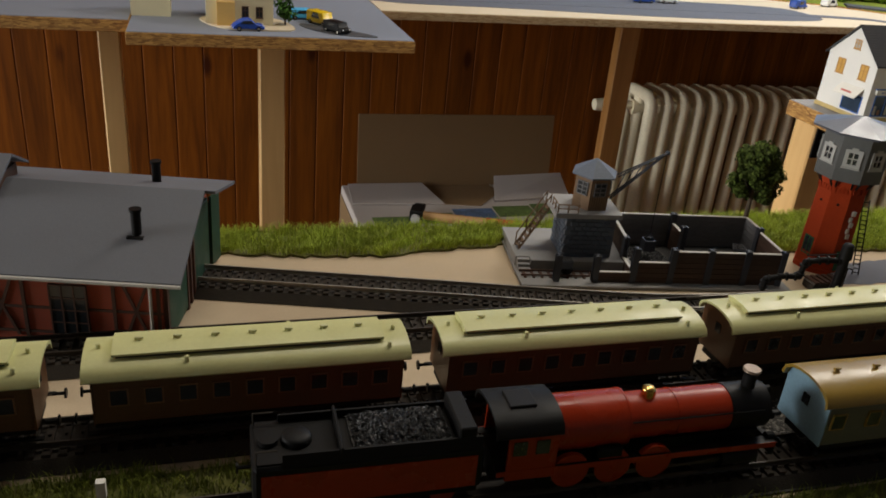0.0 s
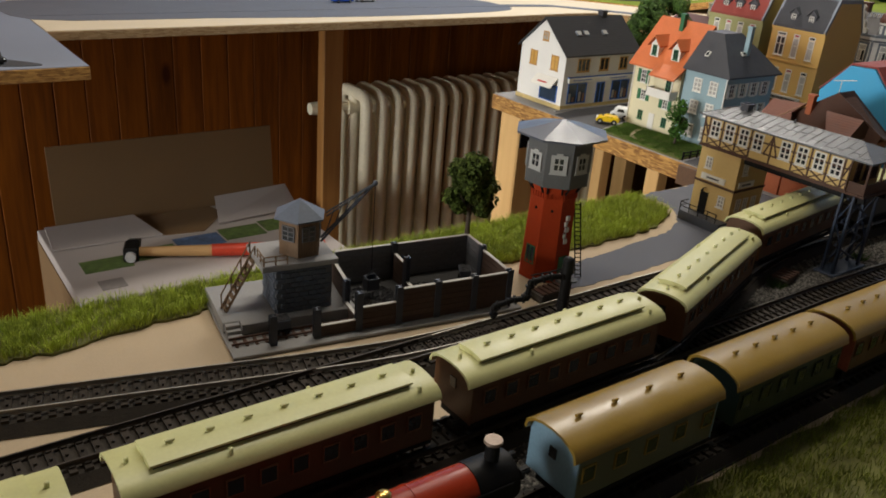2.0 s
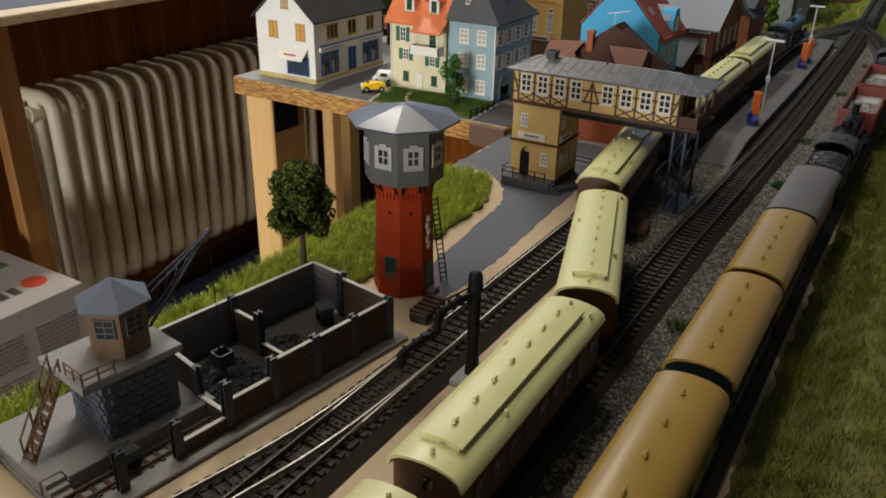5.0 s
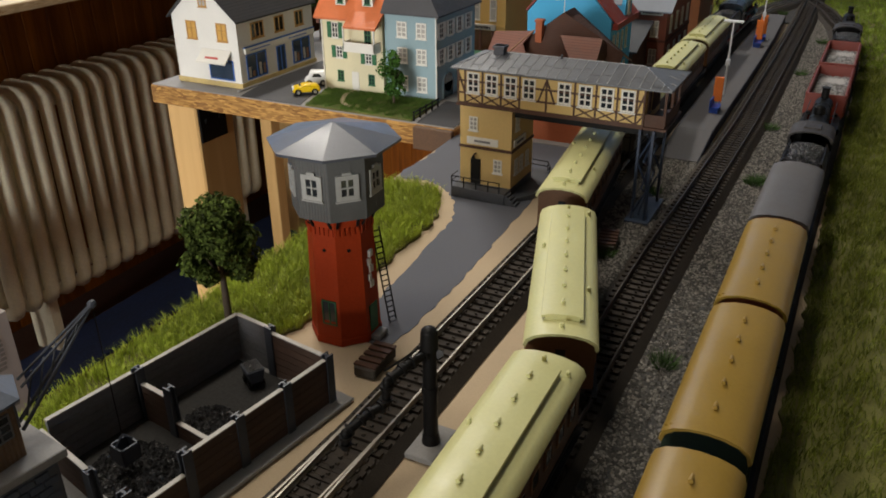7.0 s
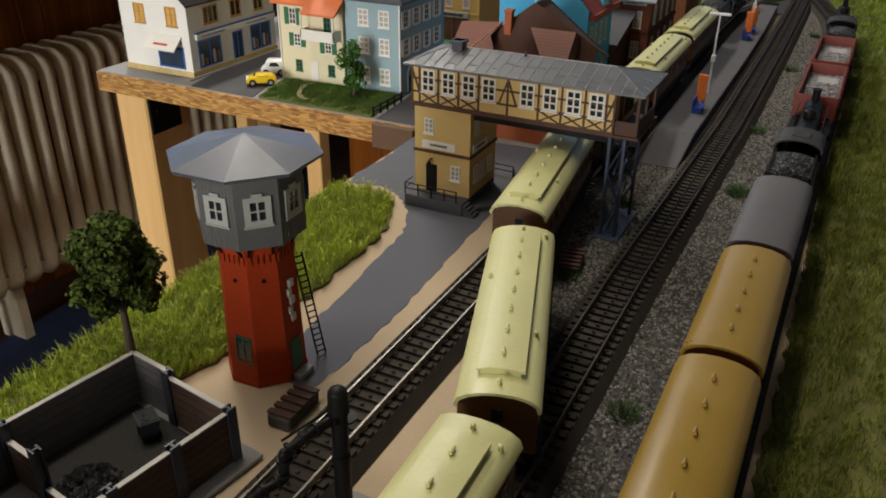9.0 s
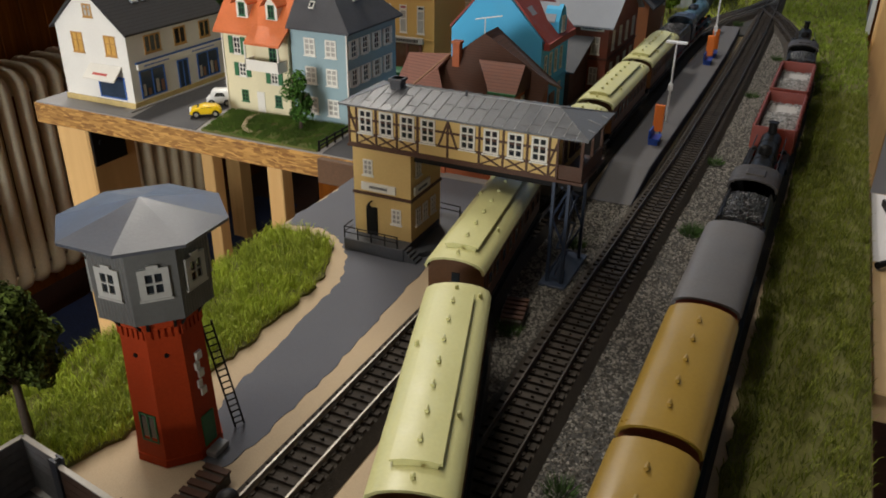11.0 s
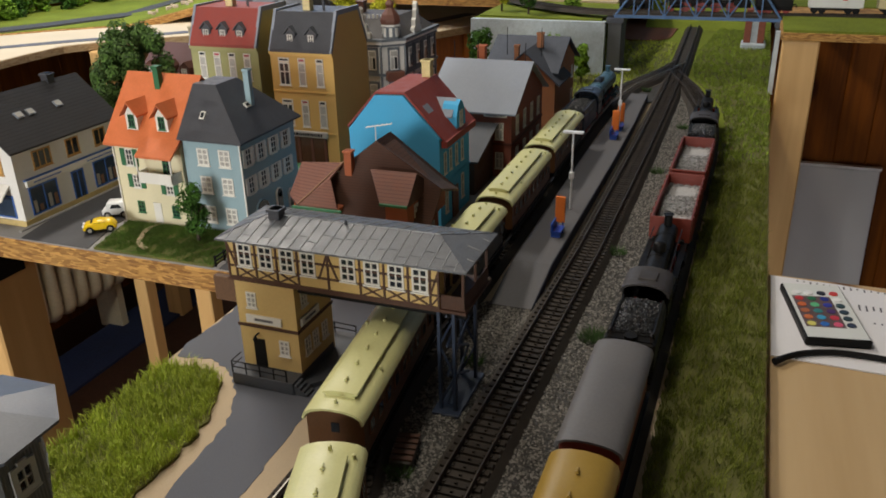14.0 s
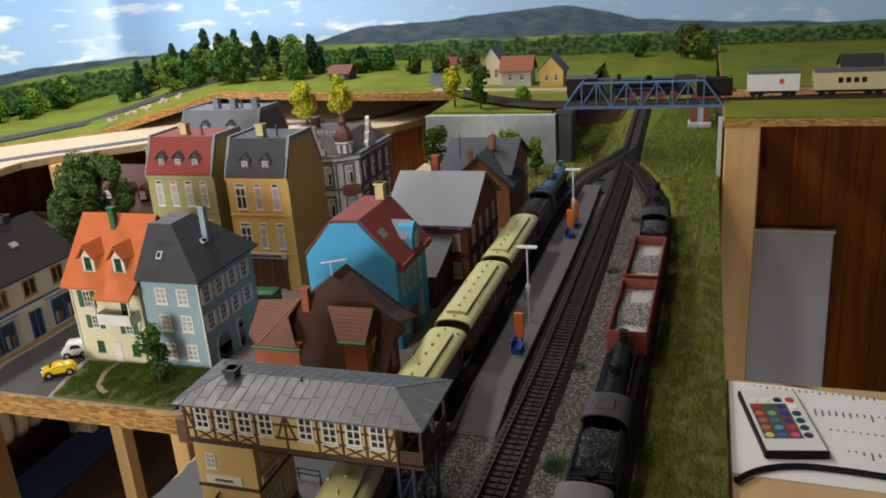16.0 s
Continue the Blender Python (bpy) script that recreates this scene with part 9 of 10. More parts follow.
for i in range(14):
    tree(1.55 + 0.05 * i, 1.92 + rnd_t.uniform(-0.04, 0.04), 0.022, rnd_t.uniform(0.05, 0.09), 0.06, LEAF4 if i % 3 else LEAF2, "round green bush along the back wall", 70 + i, 0.02, 900, 0.0048, "back wall bushes", "round", "tree", 20, 0.75)
for i, (x, y, h, m) in enumerate(((2.20, 0.877, 0.042, LEAF1), (2.21, 0.814, 0.040, LEAF1), (2.19, 0.734, 0.044, LEAF1), (2.35, 0.24, 0.075, LEAF1), (2.33, 0.21, 0.062, MIDLEAF), (2.4, 0.36, 0.05, LEAF2))):
    tree(x, y, UP, h, h * 0.95, m, "leafy tree on the far meadow", 90 + i, 0.08, 700, 0.006, "far meadow trees")


def inside(pts, x, y):
    c = np.zeros(len(x), bool)
    px, py = pts[-1]
    for qx, qy in pts:
        hit = ((qy > y) != (py > y)) & (x < (px - qx) * (y - qy) / (py - qy + 1e-12) + qx)
        c ^= hit
        px, py = qx, qy
    return c


def grass(name, label, pts, n, h0, h1, w, material, z=0.001, x_lim=None, seed=1, fall=0.5):
    """Standing flock fibres over an outline, thicker in tufts."""
    r = np.random.default_rng(seed)
    xs, ys = [p[0] for p in pts], [p[1] for p in pts]
    a, b = x_lim or (min(xs), max(xs))
    k = int(n * 2.2)
    x, y = r.uniform(a, b, k), r.uniform(min(ys), max(ys), k)
    dens = 0.55 + 0.45 * np.sin(x * 130 + 3 * np.sin(y * 90)) * np.sin(y * 170 + 2 * np.sin(x * 70))
    ok = inside(pts, x, y) & (r.uniform(0, 1, k) < dens)
    x, y = x[ok][:n], y[ok][:n]
    k = len(x)
    ang, lean, hh = r.uniform(0, 6.283, k), r.uniform(0.1, fall, k), r.uniform(h0, h1, k)
    tilt = r.uniform(0, 6.283, k)
    dx, dy = np.cos(ang) * w, np.sin(ang) * w
    tx, ty = np.cos(tilt) * lean * hh, np.sin(tilt) * lean * hh
    zz = np.full(k, z)
    v = np.stack([np.stack([x - dx, y - dy, zz - 0.0005], 1), np.stack([x + dx, y + dy, zz - 0.0005], 1), np.stack([x + tx * 0.45 + dx * 0.7, y + ty * 0.45 + dy * 0.7, zz + hh * 0.6], 1), np.stack([x + tx * 0.45 - dx * 0.7, y + ty * 0.45 - dy * 0.7, zz + hh * 0.6], 1), np.stack([x + tx, y + ty, zz + hh * (1 - lean * 0.35)], 1)], 1).reshape(-1, 3)
    me = bpy.data.meshes.new(name)
    i = np.arange(k)[:, None] * 5
    quads, tris = i + np.array([0, 1, 2, 3]), i + np.array([3, 2, 4])
    me.from_pydata(v.tolist(), [], quads.tolist() + tris.tolist())
    me.materials.append(material)
    return tagged(new(name, me), label, "grass", "", "stuff")


GRASSM = mat("static_grass_light", (0.38, 0.46, 0.05), 0.8, vary=0.45, scale=25, fine=200, bump=0, island=0.35)
GRASSD = mat("static_grass_olive", (0.165, 0.195, 0.018), 0.8, vary=0.45, scale=18, fine=200, bump=0, island=0.35)
GRASSFAR = mat("static_grass_fresh", (0.22, 0.30, 0.03), 0.8, vary=0.45, scale=18, fine=200, bump=0, island=0.35)
GRASSG = mat("lawn_green", (0.10, 0.18, 0.025), 0.85, vary=0.35, scale=40, fine=300, bump=0, island=0.3)
grass("grass_bank", "bright yellow-green static grass along the board edge", GRASS_L, 60000, 0.004, 0.0105, 0.00022, GRASSM, x_lim=(-0.12, 0.67), seed=2, fall=0.9)
grass("grass_strip", "olive green static grass along the front track", GRASS_R, 60000, 0.003, 0.008, 0.00025, GRASSD, x_lim=(0.1, 1.2), seed=3, fall=0.9)
grass("grass_strip", "olive green static grass at the far end", GRASS_R, 16000, 0.003, 0.008, 0.0005, GRASSFAR, x_lim=(1.2, 2.2), seed=4, fall=0.9)
grass("grass_strip", "green static grass between the front tracks", GRASS_N, 6000, 0.003, 0.008, 0.00025, GRASSD, x_lim=(-0.2, 0.03), seed=5, fall=0.9)
grass("grass_field", "green static grass beyond the far bridge", GRASS_F, 7000, 0.003, 0.008, 0.0006, GRASSM, seed=6, fall=0.9)
grass("lawn", "short green lawn before the cream house", LAWN, 26000, 0.001, 0.003, 0.0002, GRASSG, z=0.0085, seed=7)
LAWNPATH = curve([(0.840, 0.698), (0.826, 0.700), (0.810, 0.694), (0.797, 0.686), (0.788, 0.672)], 5)
bm = bmesh.new()
ribbon(bm, [(x, y, 0.0085) for x, y in LAWNPATH], [(-0.0022, 0), (0.0022, 0), (0.0022, 0.0012), (-0.0022, 0.0012)])
solid("garden_path", bm, SAND, "sandy curved path across the lawn", "path", kind="")
gf = thing("garden_fence", "low dark wooden rail fence beside the lawn", "fence")
for k in range(5):
    bar(gf, "post", 0.780 + k * 0.0125 - 0.0007, 0.780 + k * 0.0125 + 0.0007, 0.5945, 0.5958, 0.007, 0.0165, BLACK)
for z in (0.0115, 0.0150):
    bar(gf, "rail", 0.778, 0.832, 0.5940, 0.5948, z, z + 0.0011, BLACK)
TUFT = mat("tuft_green", (0.05, 0.11, 0.02), 0.8, vary=0.4, scale=60, bump=0, island=0.3)
for i, (x, y) in enumerate(((0.49, 0.291), (0.597, 0.354), (0.715, 0.352), (0.774, 0.284), (0.917, 0.291), (1.143, 0.2855), (1.33, 0.276), (1.53, 0.347), (0.767, 0.286))):
    r = random.Random(200 + i)
    vs, fs = [], []
    for k in range(170):
        a, q = r.uniform(0, 6.28), 0.0055 * math.sqrt(r.random())
        px, py = q * math.cos(a), q * math.sin(a)
        h = r.uniform(0.003, 0.0075)
        b = r.uniform(0, 6.28)
        n = len(vs)
        w = 0.0003
        vs += [(px - w * math.cos(b), py - w * math.sin(b), 0), (px + w * math.cos(b), py + w * math.sin(b), 0), (px * 1.9 + r.uniform(-.001, .001), py * 1.9 + r.uniform(-.001, .001), h)]
        fs.append((n, n + 1, n + 2))
    ob = raw("grass_tuft", vs, fs, TUFT, "small dark green grass tuft on the gravel", "grass", "")
    ob.matrix_basis = pose(x, y, 0.0008)
    ob["group"] = "gravel tufts"


def gravel(label, pts, n, r0, r1, material, seed, skip=()):
    r = np.random.default_rng(seed)
    xs, ys = [p[0] for p in pts], [p[1] for p in pts]
    k = int(n * 2.6)
    x, y = r.uniform(min(xs), max(xs), k), r.uniform(min(ys), max(ys), k)
    ok = inside(pts, x, y)
    x, y = x[ok][:n], y[ok][:n]
    k = len(x)
    s = r.uniform(r0, r1, k)
    base = np.array([(1, 0, 0), (0, 1, 0), (-1, 0, 0), (0, -1, 0), (0, 0, 1)], float)
    v = base[None] * s[:, None, None] * r.uniform(0.6, 1.25, (k, 5, 1)) + r.uniform(-0.3, 0.3, (k, 5, 3)) * s[:, None, None]
    a = r.uniform(0, 6.283, k)
    c, d = np.cos(a)[:, None], np.sin(a)[:, None]
    vx, vy = v[:, :, 0] * c - v[:, :, 1] * d, v[:, :, 0] * d + v[:, :, 1] * c
    v = np.stack([vx + x[:, None], vy + y[:, None], v[:, :, 2] * 0.8 + 0.0008], 2).reshape(-1, 3)
    i = np.arange(k)[:, None, None] * 5
    f = (i + np.array([(0, 1, 4), (1, 2, 4), (2, 3, 4), (3, 0, 4)])).reshape(-1, 3)
    me = bpy.data.meshes.new("gravel")
    me.from_pydata(v.tolist(), [], f.tolist())
    me.materials.append(material)
    return tagged(new("gravel", me), label, "gravel", "", "stuff")


GRAVEL = mat("gravel_stones", (0.150, 0.141, 0.126), 0.85, vary=0.6, scale=30, fine=800, bump=0.1, island=0.95)
gravel("grey gravel between the main and siding tracks", [(0.30, 0.275), (1.0, 0.268), (1.35, 0.266), (1.55, 0.298), (1.3, 0.294), (1.0, 0.296), (0.6, 0.302), (0.30, 0.303)], 19000, 0.0006, 0.0014, GRAVEL, 1)
gravel("grey gravel around the signal box trestle", [(0.47, 0.343), (0.62, 0.338), (0.82, 0.332), (0.80, 0.372), (0.70, 0.373), (0.62, 0.370), (0.54, 0.347)], 8500, 0.0006, 0.0014, GRAVEL, 2)
gravel("dark gravel beside the red locomotive", [(0.0, 0.277), (0.30, 0.275), (0.30, 0.303), (0.03, 0.303)], 4300, 0.0006, 0.0013, GRAVEL, 3)

# ---- platform ----
def platform():
    t = thing("platform", "long grey station platform with dark blue edge", "platform", kind="structure")
    PLATGREY = mat("platform_grey", (0.095, 0.092, 0.096), 0.8, vary=0.18, scale=30, fine=900)
    EDGE = mat("platform_edge_blue", (0.014, 0.018, 0.04), 0.6, vary=0.2)
    near, far = [(0.797, 0.334), (0.86, 0.334), (0.95, 0.3335), (1.15, 0.3325), (1.30, 0.3335), (1.47, 0.3375)], [(0.797, 0.3665), (0.86, 0.3667), (0.95, 0.367), (1.15, 0.3685), (1.30, 0.366), (1.47, 0.362)]
    high = [0.0012] + [0.0098] * 5
    for name, material, inset, low, lift in (("body", EDGE, 0.0, None, 0.0), ("paving", PLATGREY, 0.0006, 0.0, 0.0006)):
        bm = bmesh.new()
        rows = []
        for (ax, ay), (bx, by), h in zip(near, far, high):
            z0 = 0.0 if low is None else h
            rows.append([bm.verts.new(p) for p in ((ax, ay + inset, z0), (ax, ay + inset, h + lift), (bx, by - inset, h + lift), (bx, by - inset, z0))])
        for p, q in zip(rows, rows[1:]):
            for i in range(4):
                bm.faces.new((p[i], q[i], q[(i + 1) % 4], p[(i + 1) % 4]))
        bm.faces.new(rows[0][::-1]), bm.faces.new(rows[-1])
        part(name, bm, material, t)
    return t


platform()
LAMPWHITE = mat("lamp_white", (0.7, 0.72, 0.75), 0.5)
SIGNORANGE = mat("sign_orange", (0.85, 0.20, 0.02), 0.5, vary=0.08)
SIGNBLUE = mat("bench_blue", (0.01, 0.06, 0.36), 0.45, vary=0.1)


def platform_lamp(x, y):
    t = thing("platform_lamp", "pale T-shaped platform lamp on a slim mast", "lamp", x, y, 0.0104, 0, "platform lamps")
    bm = bmesh.new()
    cyl(bm, (0, 0, 0), (0, 0, 0.073), 0.0011, 0.0009, seg=8)
    part("mast", bm, LAMPWHITE, t)
    bm = bmesh.new()
    box(bm, -0.0025, 0.0025, -0.0095, 0.0095, 0.0725, 0.0745)
    part("lamp_head", bm, LAMPWHITE, t, bevel=0.0004)
    bm = bmesh.new()
    box(bm, -0.0022, 0.0022, -0.0020, 0.0020, 0.030, 0.036)
    part("clock", bm, LAMPWHITE, t)
    return t


platform_lamp(0.985, 0.3465)
platform_lamp(1.272, 0.348)


def platform_set(x, y):
    t = thing("info_board", "orange information board on the platform", "sign", x, y, 0.0104, 0, "platform boards")
    bm = bmesh.new()
    box(bm, -0.0012, 0.0012, -0.0042, 0.0042, 0.006, 0.030)
    part("panel", bm, SIGNORANGE, t, bevel=0.0004)
    bm = bmesh.new()
    box(bm, -0.0015, 0.0015, -0.003, -0.002, 0, 0.007)
    box(bm, -0.0015, 0.0015, 0.002, 0.003, 0, 0.007)
    part("stand", bm, SIGNBLUE, t)
    b = thing("bench", "bright blue platform bench", "bench", x - 0.014, y - 0.001, 0.0104, 0, "platform benches")
    bm = bmesh.new()
    box(bm, -0.008, 0.008, -0.0045, 0.0045, 0.0045, 0.0058)
    part("seat", bm, SIGNBLUE, b)
    bm = bmesh.new()
    box(bm, -0.008, 0.008, 0.003, 0.0042, 0.0055, 0.0125)
    part("backrest", bm, SIGNBLUE, b)
    bm = bmesh.new()
    for u in (-0.006, 0.006):
        box(bm, u - 0.001, u + 0.001, -0.004, 0.004, 0, 0.0046)
    part("stand", bm, SIGNBLUE, b)


platform_set(0.935, 0.345)
platform_set(1.245, 0.348)
platform_set(1.285, 0.348)


# ---- small vehicles ----
def car(name, label, x, y, z, turn, paint, L=0.042, W=0.018, H=0.0165, beetle=False):
    t = thing(name, label, "car", x, y, z, turn)
    bm = bmesh.new()
    if beetle:
        prof = [(-L / 2, 0.003), (L / 2, 0.003), (L / 2, 0.006), (L * 0.42, 0.0088), (L * 0.24, 0.0098), (L * 0.12, H - 0.001), (0, H), (-L * 0.18, H - 0.0012), (-L * 0.38, 0.0105), (-L / 2, 0.006)]
    else:
        prof = [(-L / 2, 0.003), (L / 2, 0.003), (L / 2, 0.0085), (L * 0.34, 0.0095), (L * 0.27, H), (-L * 0.47, H), (-L / 2, H - 0.001)]
    along_y(bm, prof, -W / 2, W / 2)
    body = part("body", bm, paint, t, bevel=0.0012, smooth=40)
    for s in (-1, 1):
        bm = bmesh.new()
        along_y(bm, [(-L * 0.26, 0.0100), (L * 0.17, 0.0100), (L * 0.09, H - 0.0022), (-L * 0.16, H - 0.0022)], s * W / 2 - 0.0002, s * W / 2 + 0.0002)
        part("side_window", bm, GLASS, t)
    bm = bmesh.new()
    for s in (-1, 1):
        m = 0.17 if beetle else 0.235
    along_y(bm, [(L * 0.235, 0.0103), (L * 0.255, 0.0103), (L * 0.135, H - 0.0018), (L * 0.115, H - 0.0018)], -W * 0.38, W * 0.38)
    part("windscreen", bm, GLASS, t)
    for u in (-L * 0.30, L * 0.30):
        for s in (-1, 1):
            bm = bmesh.new()
            cyl(bm, (u, s * W / 2 - s * 0.002, 0.0035), (u, s * (W / 2 + 0.0004), 0.0035), 0.0035, seg=12)
            w_ = part("wheel", bm, BLACK, t)
            bm = bmesh.new()
            cyl(bm, (u, s * (W / 2 + 0.0003), 0.0035), (u, s * (W / 2 + 0.0007), 0.0035), 0.0018, seg=10)
            part("hub_cap", bm, RAILBRIGHT, w_)
    for s in (-1, 1):
        bm = bmesh.new()
        ball(bm, (L / 2 - 0.001, s * W * 0.33, 0.0072), 0.0014, 8)
        part("headlight", bm, LAMPWHITE, t)
    return t


YELLOWCAR = mat("car_yellow", (0.75, 0.50, 0.01), 0.3, vary=0.05)
WHITECAR = mat("car_white", (0.68, 0.69, 0.68), 0.35, vary=0.05)
car("yellow_car", "small rounded yellow car parked on the street", 0.8125, 0.7415, 0.0076, 128, YELLOWCAR, 0.029, 0.0125, 0.0120, True)
car("delivery_van", "white box-shaped van parked behind the yellow car", 0.8475, 0.7525, 0.0076, 118, WHITECAR, 0.025, 0.0125, 0.0160)
car("delivery_van", "dark green van parked by the tall houses", 0.975, 0.632, 0.0076, 95, SHUTTER, 0.05, 0.02, 0.022)
car("blue_car", "small dark blue car on the grey board", 0.062, 1.205, SHELF_Z, 5, SIGNBLUE, 0.045, 0.019, 0.0165, True)
car("yellow_car", "yellow utility vehicle on the grey board", 0.175, 1.27, SHELF_Z, -60, YELLOWCAR, 0.05, 0.02, 0.02)
car("black_car", "black car on the grey board", 0.19, 1.21, SHELF_Z, -60, BLACK, 0.045, 0.019, 0.0165)
car("blue_car", "light blue car on the grey board", 0.15, 1.31, SHELF_Z, 10, WALLSKY, 0.045, 0.019, 0.0165)
bm = bmesh.new()
prism(bm, smooth_outline([(0.145, 1.27), (0.20, 1.235), (0.245, 1.19), (0.235, 1.18), (0.19, 1.19), (0.15, 1.23)], 4), SHELF_Z, SHELF_Z + 0.001)
solid("road", bm, STREET, "dark road patch on the grey board", "road")
bm = bmesh.new()
prism(bm, smooth_outline([(0.0, 1.29), (0.02, 1.215), (0.08, 1.20), (0.13, 1.215), (0.10, 1.30)], 4), SHELF_Z, SHELF_Z + 0.002)
solid("yard", bm, SHELF_TOP, "beige yard under the small house", "yard", kind="")
ORANGECAR = mat("car_orange", (0.60, 0.12, 0.02), 0.35, vary=0.05)
for (x, y, turn, m_, lab) in ((0.575, 1.80, 4, WHITECAR, "small white car parked on the back shelf"), (0.645, 1.785, 0, SIGNBLUE, "small blue car parked on the back shelf"), (0.72, 1.765, -4, ORANGECAR, "small orange van parked on the back shelf"), (0.955, 1.69, 6, SIGNBLUE, "small blue car parked on the back shelf"), (1.02, 1.70, 3, WHITECAR, "small white van parked on the back shelf"), (1.40, 1.73, 20, SIGNBLUE, "small blue car parked on the back shelf"), (1.54, 1.79, 20, WHITECAR, "small white van parked on the back shelf")):
    car("toy_car", lab, x, y, SHELF_Z + 0.0006, turn, m_, 0.05, 0.02, 0.020)
sh = gable_house("small_house", "small cream house with timber details on the grey board", 0.005, 0.10, 1.235, 1.33, SHELF_Z + 0.002, 0.07, 0.11, WALLCREAM, ROOFBROWN, "x")
for x in (0.03, 0.06, 0.08):
    win(sh, "y", x, 0.032, 1.235, 0.010, 0.016, TIMBER, GLASS)
bar(sh, "porch", 0.02, 0.045, 1.222, 1.235, SHELF_Z + 0.002, 0.055, WALLYELLOW)
gable_house("small_house", "small pale house with hedge on the grey board", -0.10, -0.045, 1.285, 1.34, SHELF_Z, 0.06, 0.09, WALLCREAM, ROOFGREY, "x")
tree(0.118, 1.245, SHELF_Z, 0.06, 0.03, LEAF2, "small dark shrub beside the small house", 130, 0.1, 500, 0.003)


# ---- truss bridge and upper railway ----
BRIDGEBLUE = mat("bridge_blue", (0.06, 0.14, 0.30), 0.5, vary=0.12)


def truss_bridge():
    t = thing("truss_bridge", "blue steel truss railway bridge", "bridge", 1.665, 0.168, 0.092)
    L, H, n = 0.252, 0.044, 8
    for x in (-0.022, 0.022):
        bm = bmesh.new()
        box(bm, x - 0.0012, x + 0.0012, 0, L, 0, 0.0045)
        part("bottom_chord", bm, BRIDGEBLUE, t)
        bm = bmesh.new()
        box(bm, x - 0.0012, x + 0.0012, 0.03, L - 0.03, H - 0.003, H)
        part("top_chord", bm, BRIDGEBLUE, t)
        for a, b in (((0, 0.002), (0.03, H - 0.001)), ((L, 0.002), (L - 0.03, H - 0.001))):
            bm = bmesh.new()
            cyl(bm, (x, *a), (x, *b), 0.0017, seg=6)
            part("end_post", bm, BRIDGEBLUE, t)
        for i in range(n + 1):
            y = 0.03 + (L - 0.06) * i / n
            bm = bmesh.new()
            box(bm, x - 0.0009, x + 0.0009, y - 0.0009, y + 0.0009, 0.003, H - 0.002)
            part("upright", bm, BRIDGEBLUE, t)
            if i < n and i % 1 == 0:
                y2 = 0.03 + (L - 0.06) * (i + 1) / n
                bm = bmesh.new()
                a, b = ((y, H - 0.002), (y2, 0.003)) if i % 2 else ((y, 0.003), (y2, H - 0.002))
                cyl(bm, (x, *a), (x, *b), 0.0010, seg=6)
                part("diagonal", bm, BRIDGEBLUE, t)
    bm = bmesh.new()
    box(bm, -0.022, 0.022, 0, L, 0.001, 0.0035)
    part("deck", bm, STEELDARK, t)
    bm = bmesh.new()
    for i in range(5):
        y = 0.03 + (L - 0.06) * i / 4
        box(bm, -0.022, 0.022, y - 0.0008, y + 0.0008, H - 0.002, H)
    part("cross_member", bm, BRIDGEBLUE, t)
    return t


truss_bridge()


def pier(label, x, y, w, d, h):
    t = thing("bridge_pier", label, "bridge pier", x, y, 0, 0, "bridge piers")
    bm = bmesh.new()
    box(bm, -d / 2, d / 2, -w / 2, w / 2, 0, h)
    part("shaft", bm, DARKSTONE, t, bevel=0.001)
    bm = bmesh.new()
    box(bm, -d / 2 - 0.003, d / 2 + 0.003, -w / 2 - 0.003, w / 2 + 0.003, h - 0.004, h + 0.004)
    part("cap", bm, STEELDARK, t)


pier("dark grey square bridge pier", 1.665, 0.418, 0.022, 0.05, 0.088)
PIERBRICK = mat("pier_brick", (0.24, 0.075, 0.045), 0.85, vary=0.3, scale=200)
bp = thing("brick_pier", "brick pier with pale middle on a stone base", "pier", 1.945, 0.204, 0.0)
bm = bmesh.new()
box(bm, -0.022, 0.022, -0.022, 0.022, 0.0, 0.012)
part("stone_base", bm, STONEWALL, bp, "grey stone base", bevel=0.002)
for y in (-0.012, 0.012):
    bm = bmesh.new()
    box(bm, -0.014, 0.014, y - 0.006, y + 0.006, 0.012, UP - 0.012)
    part("brick_column", bm, PIERBRICK, bp, bevel=0.0006)
bm = bmesh.new()
box(bm, -0.010, 0.010, -0.0058, 0.0058, 0.012, UP - 0.012)
part("pale_infill", bm, STONEWALL, bp, "pale rendered middle")
pier("dark grey square bridge pier", 1.668, 0.172, 0.004, 0.05, 0.088)
tk = thing("railway_track", "upper railway track crossing the truss bridge", "railway track", kind="structure")
upl = [(1.70, -1.4, 0.0995), (1.69, 0.0, 0.0995), (1.67, 0.168, 0.0995), (1.668, 0.43, 0.0995), (1.676, 0.47, 0.0995), (1.702, 0.52, 0.0995), (1.75, 0.58, 0.0995), (1.83, 0.655, 0.0995)]
bm = bmesh.new()
ribbon(bm, upl, [(-0.016, -0.006), (0.016, -0.006), (0.013, -0.001), (-0.013, -0.001)])
part("roadbed", bm, ROADBED, tk)
for s in (-1, 1):
    bm = bmesh.new()
    ribbon(bm, upl, [(s * 0.0085 - 0.0005, -0.001), (s * 0.0085 + 0.0005, -0.001), (s * 0.0085 + 0.0005, 0.0015), (s * 0.0085 - 0.0005, 0.0015)])
    part("rail", bm, RAIL, tk)


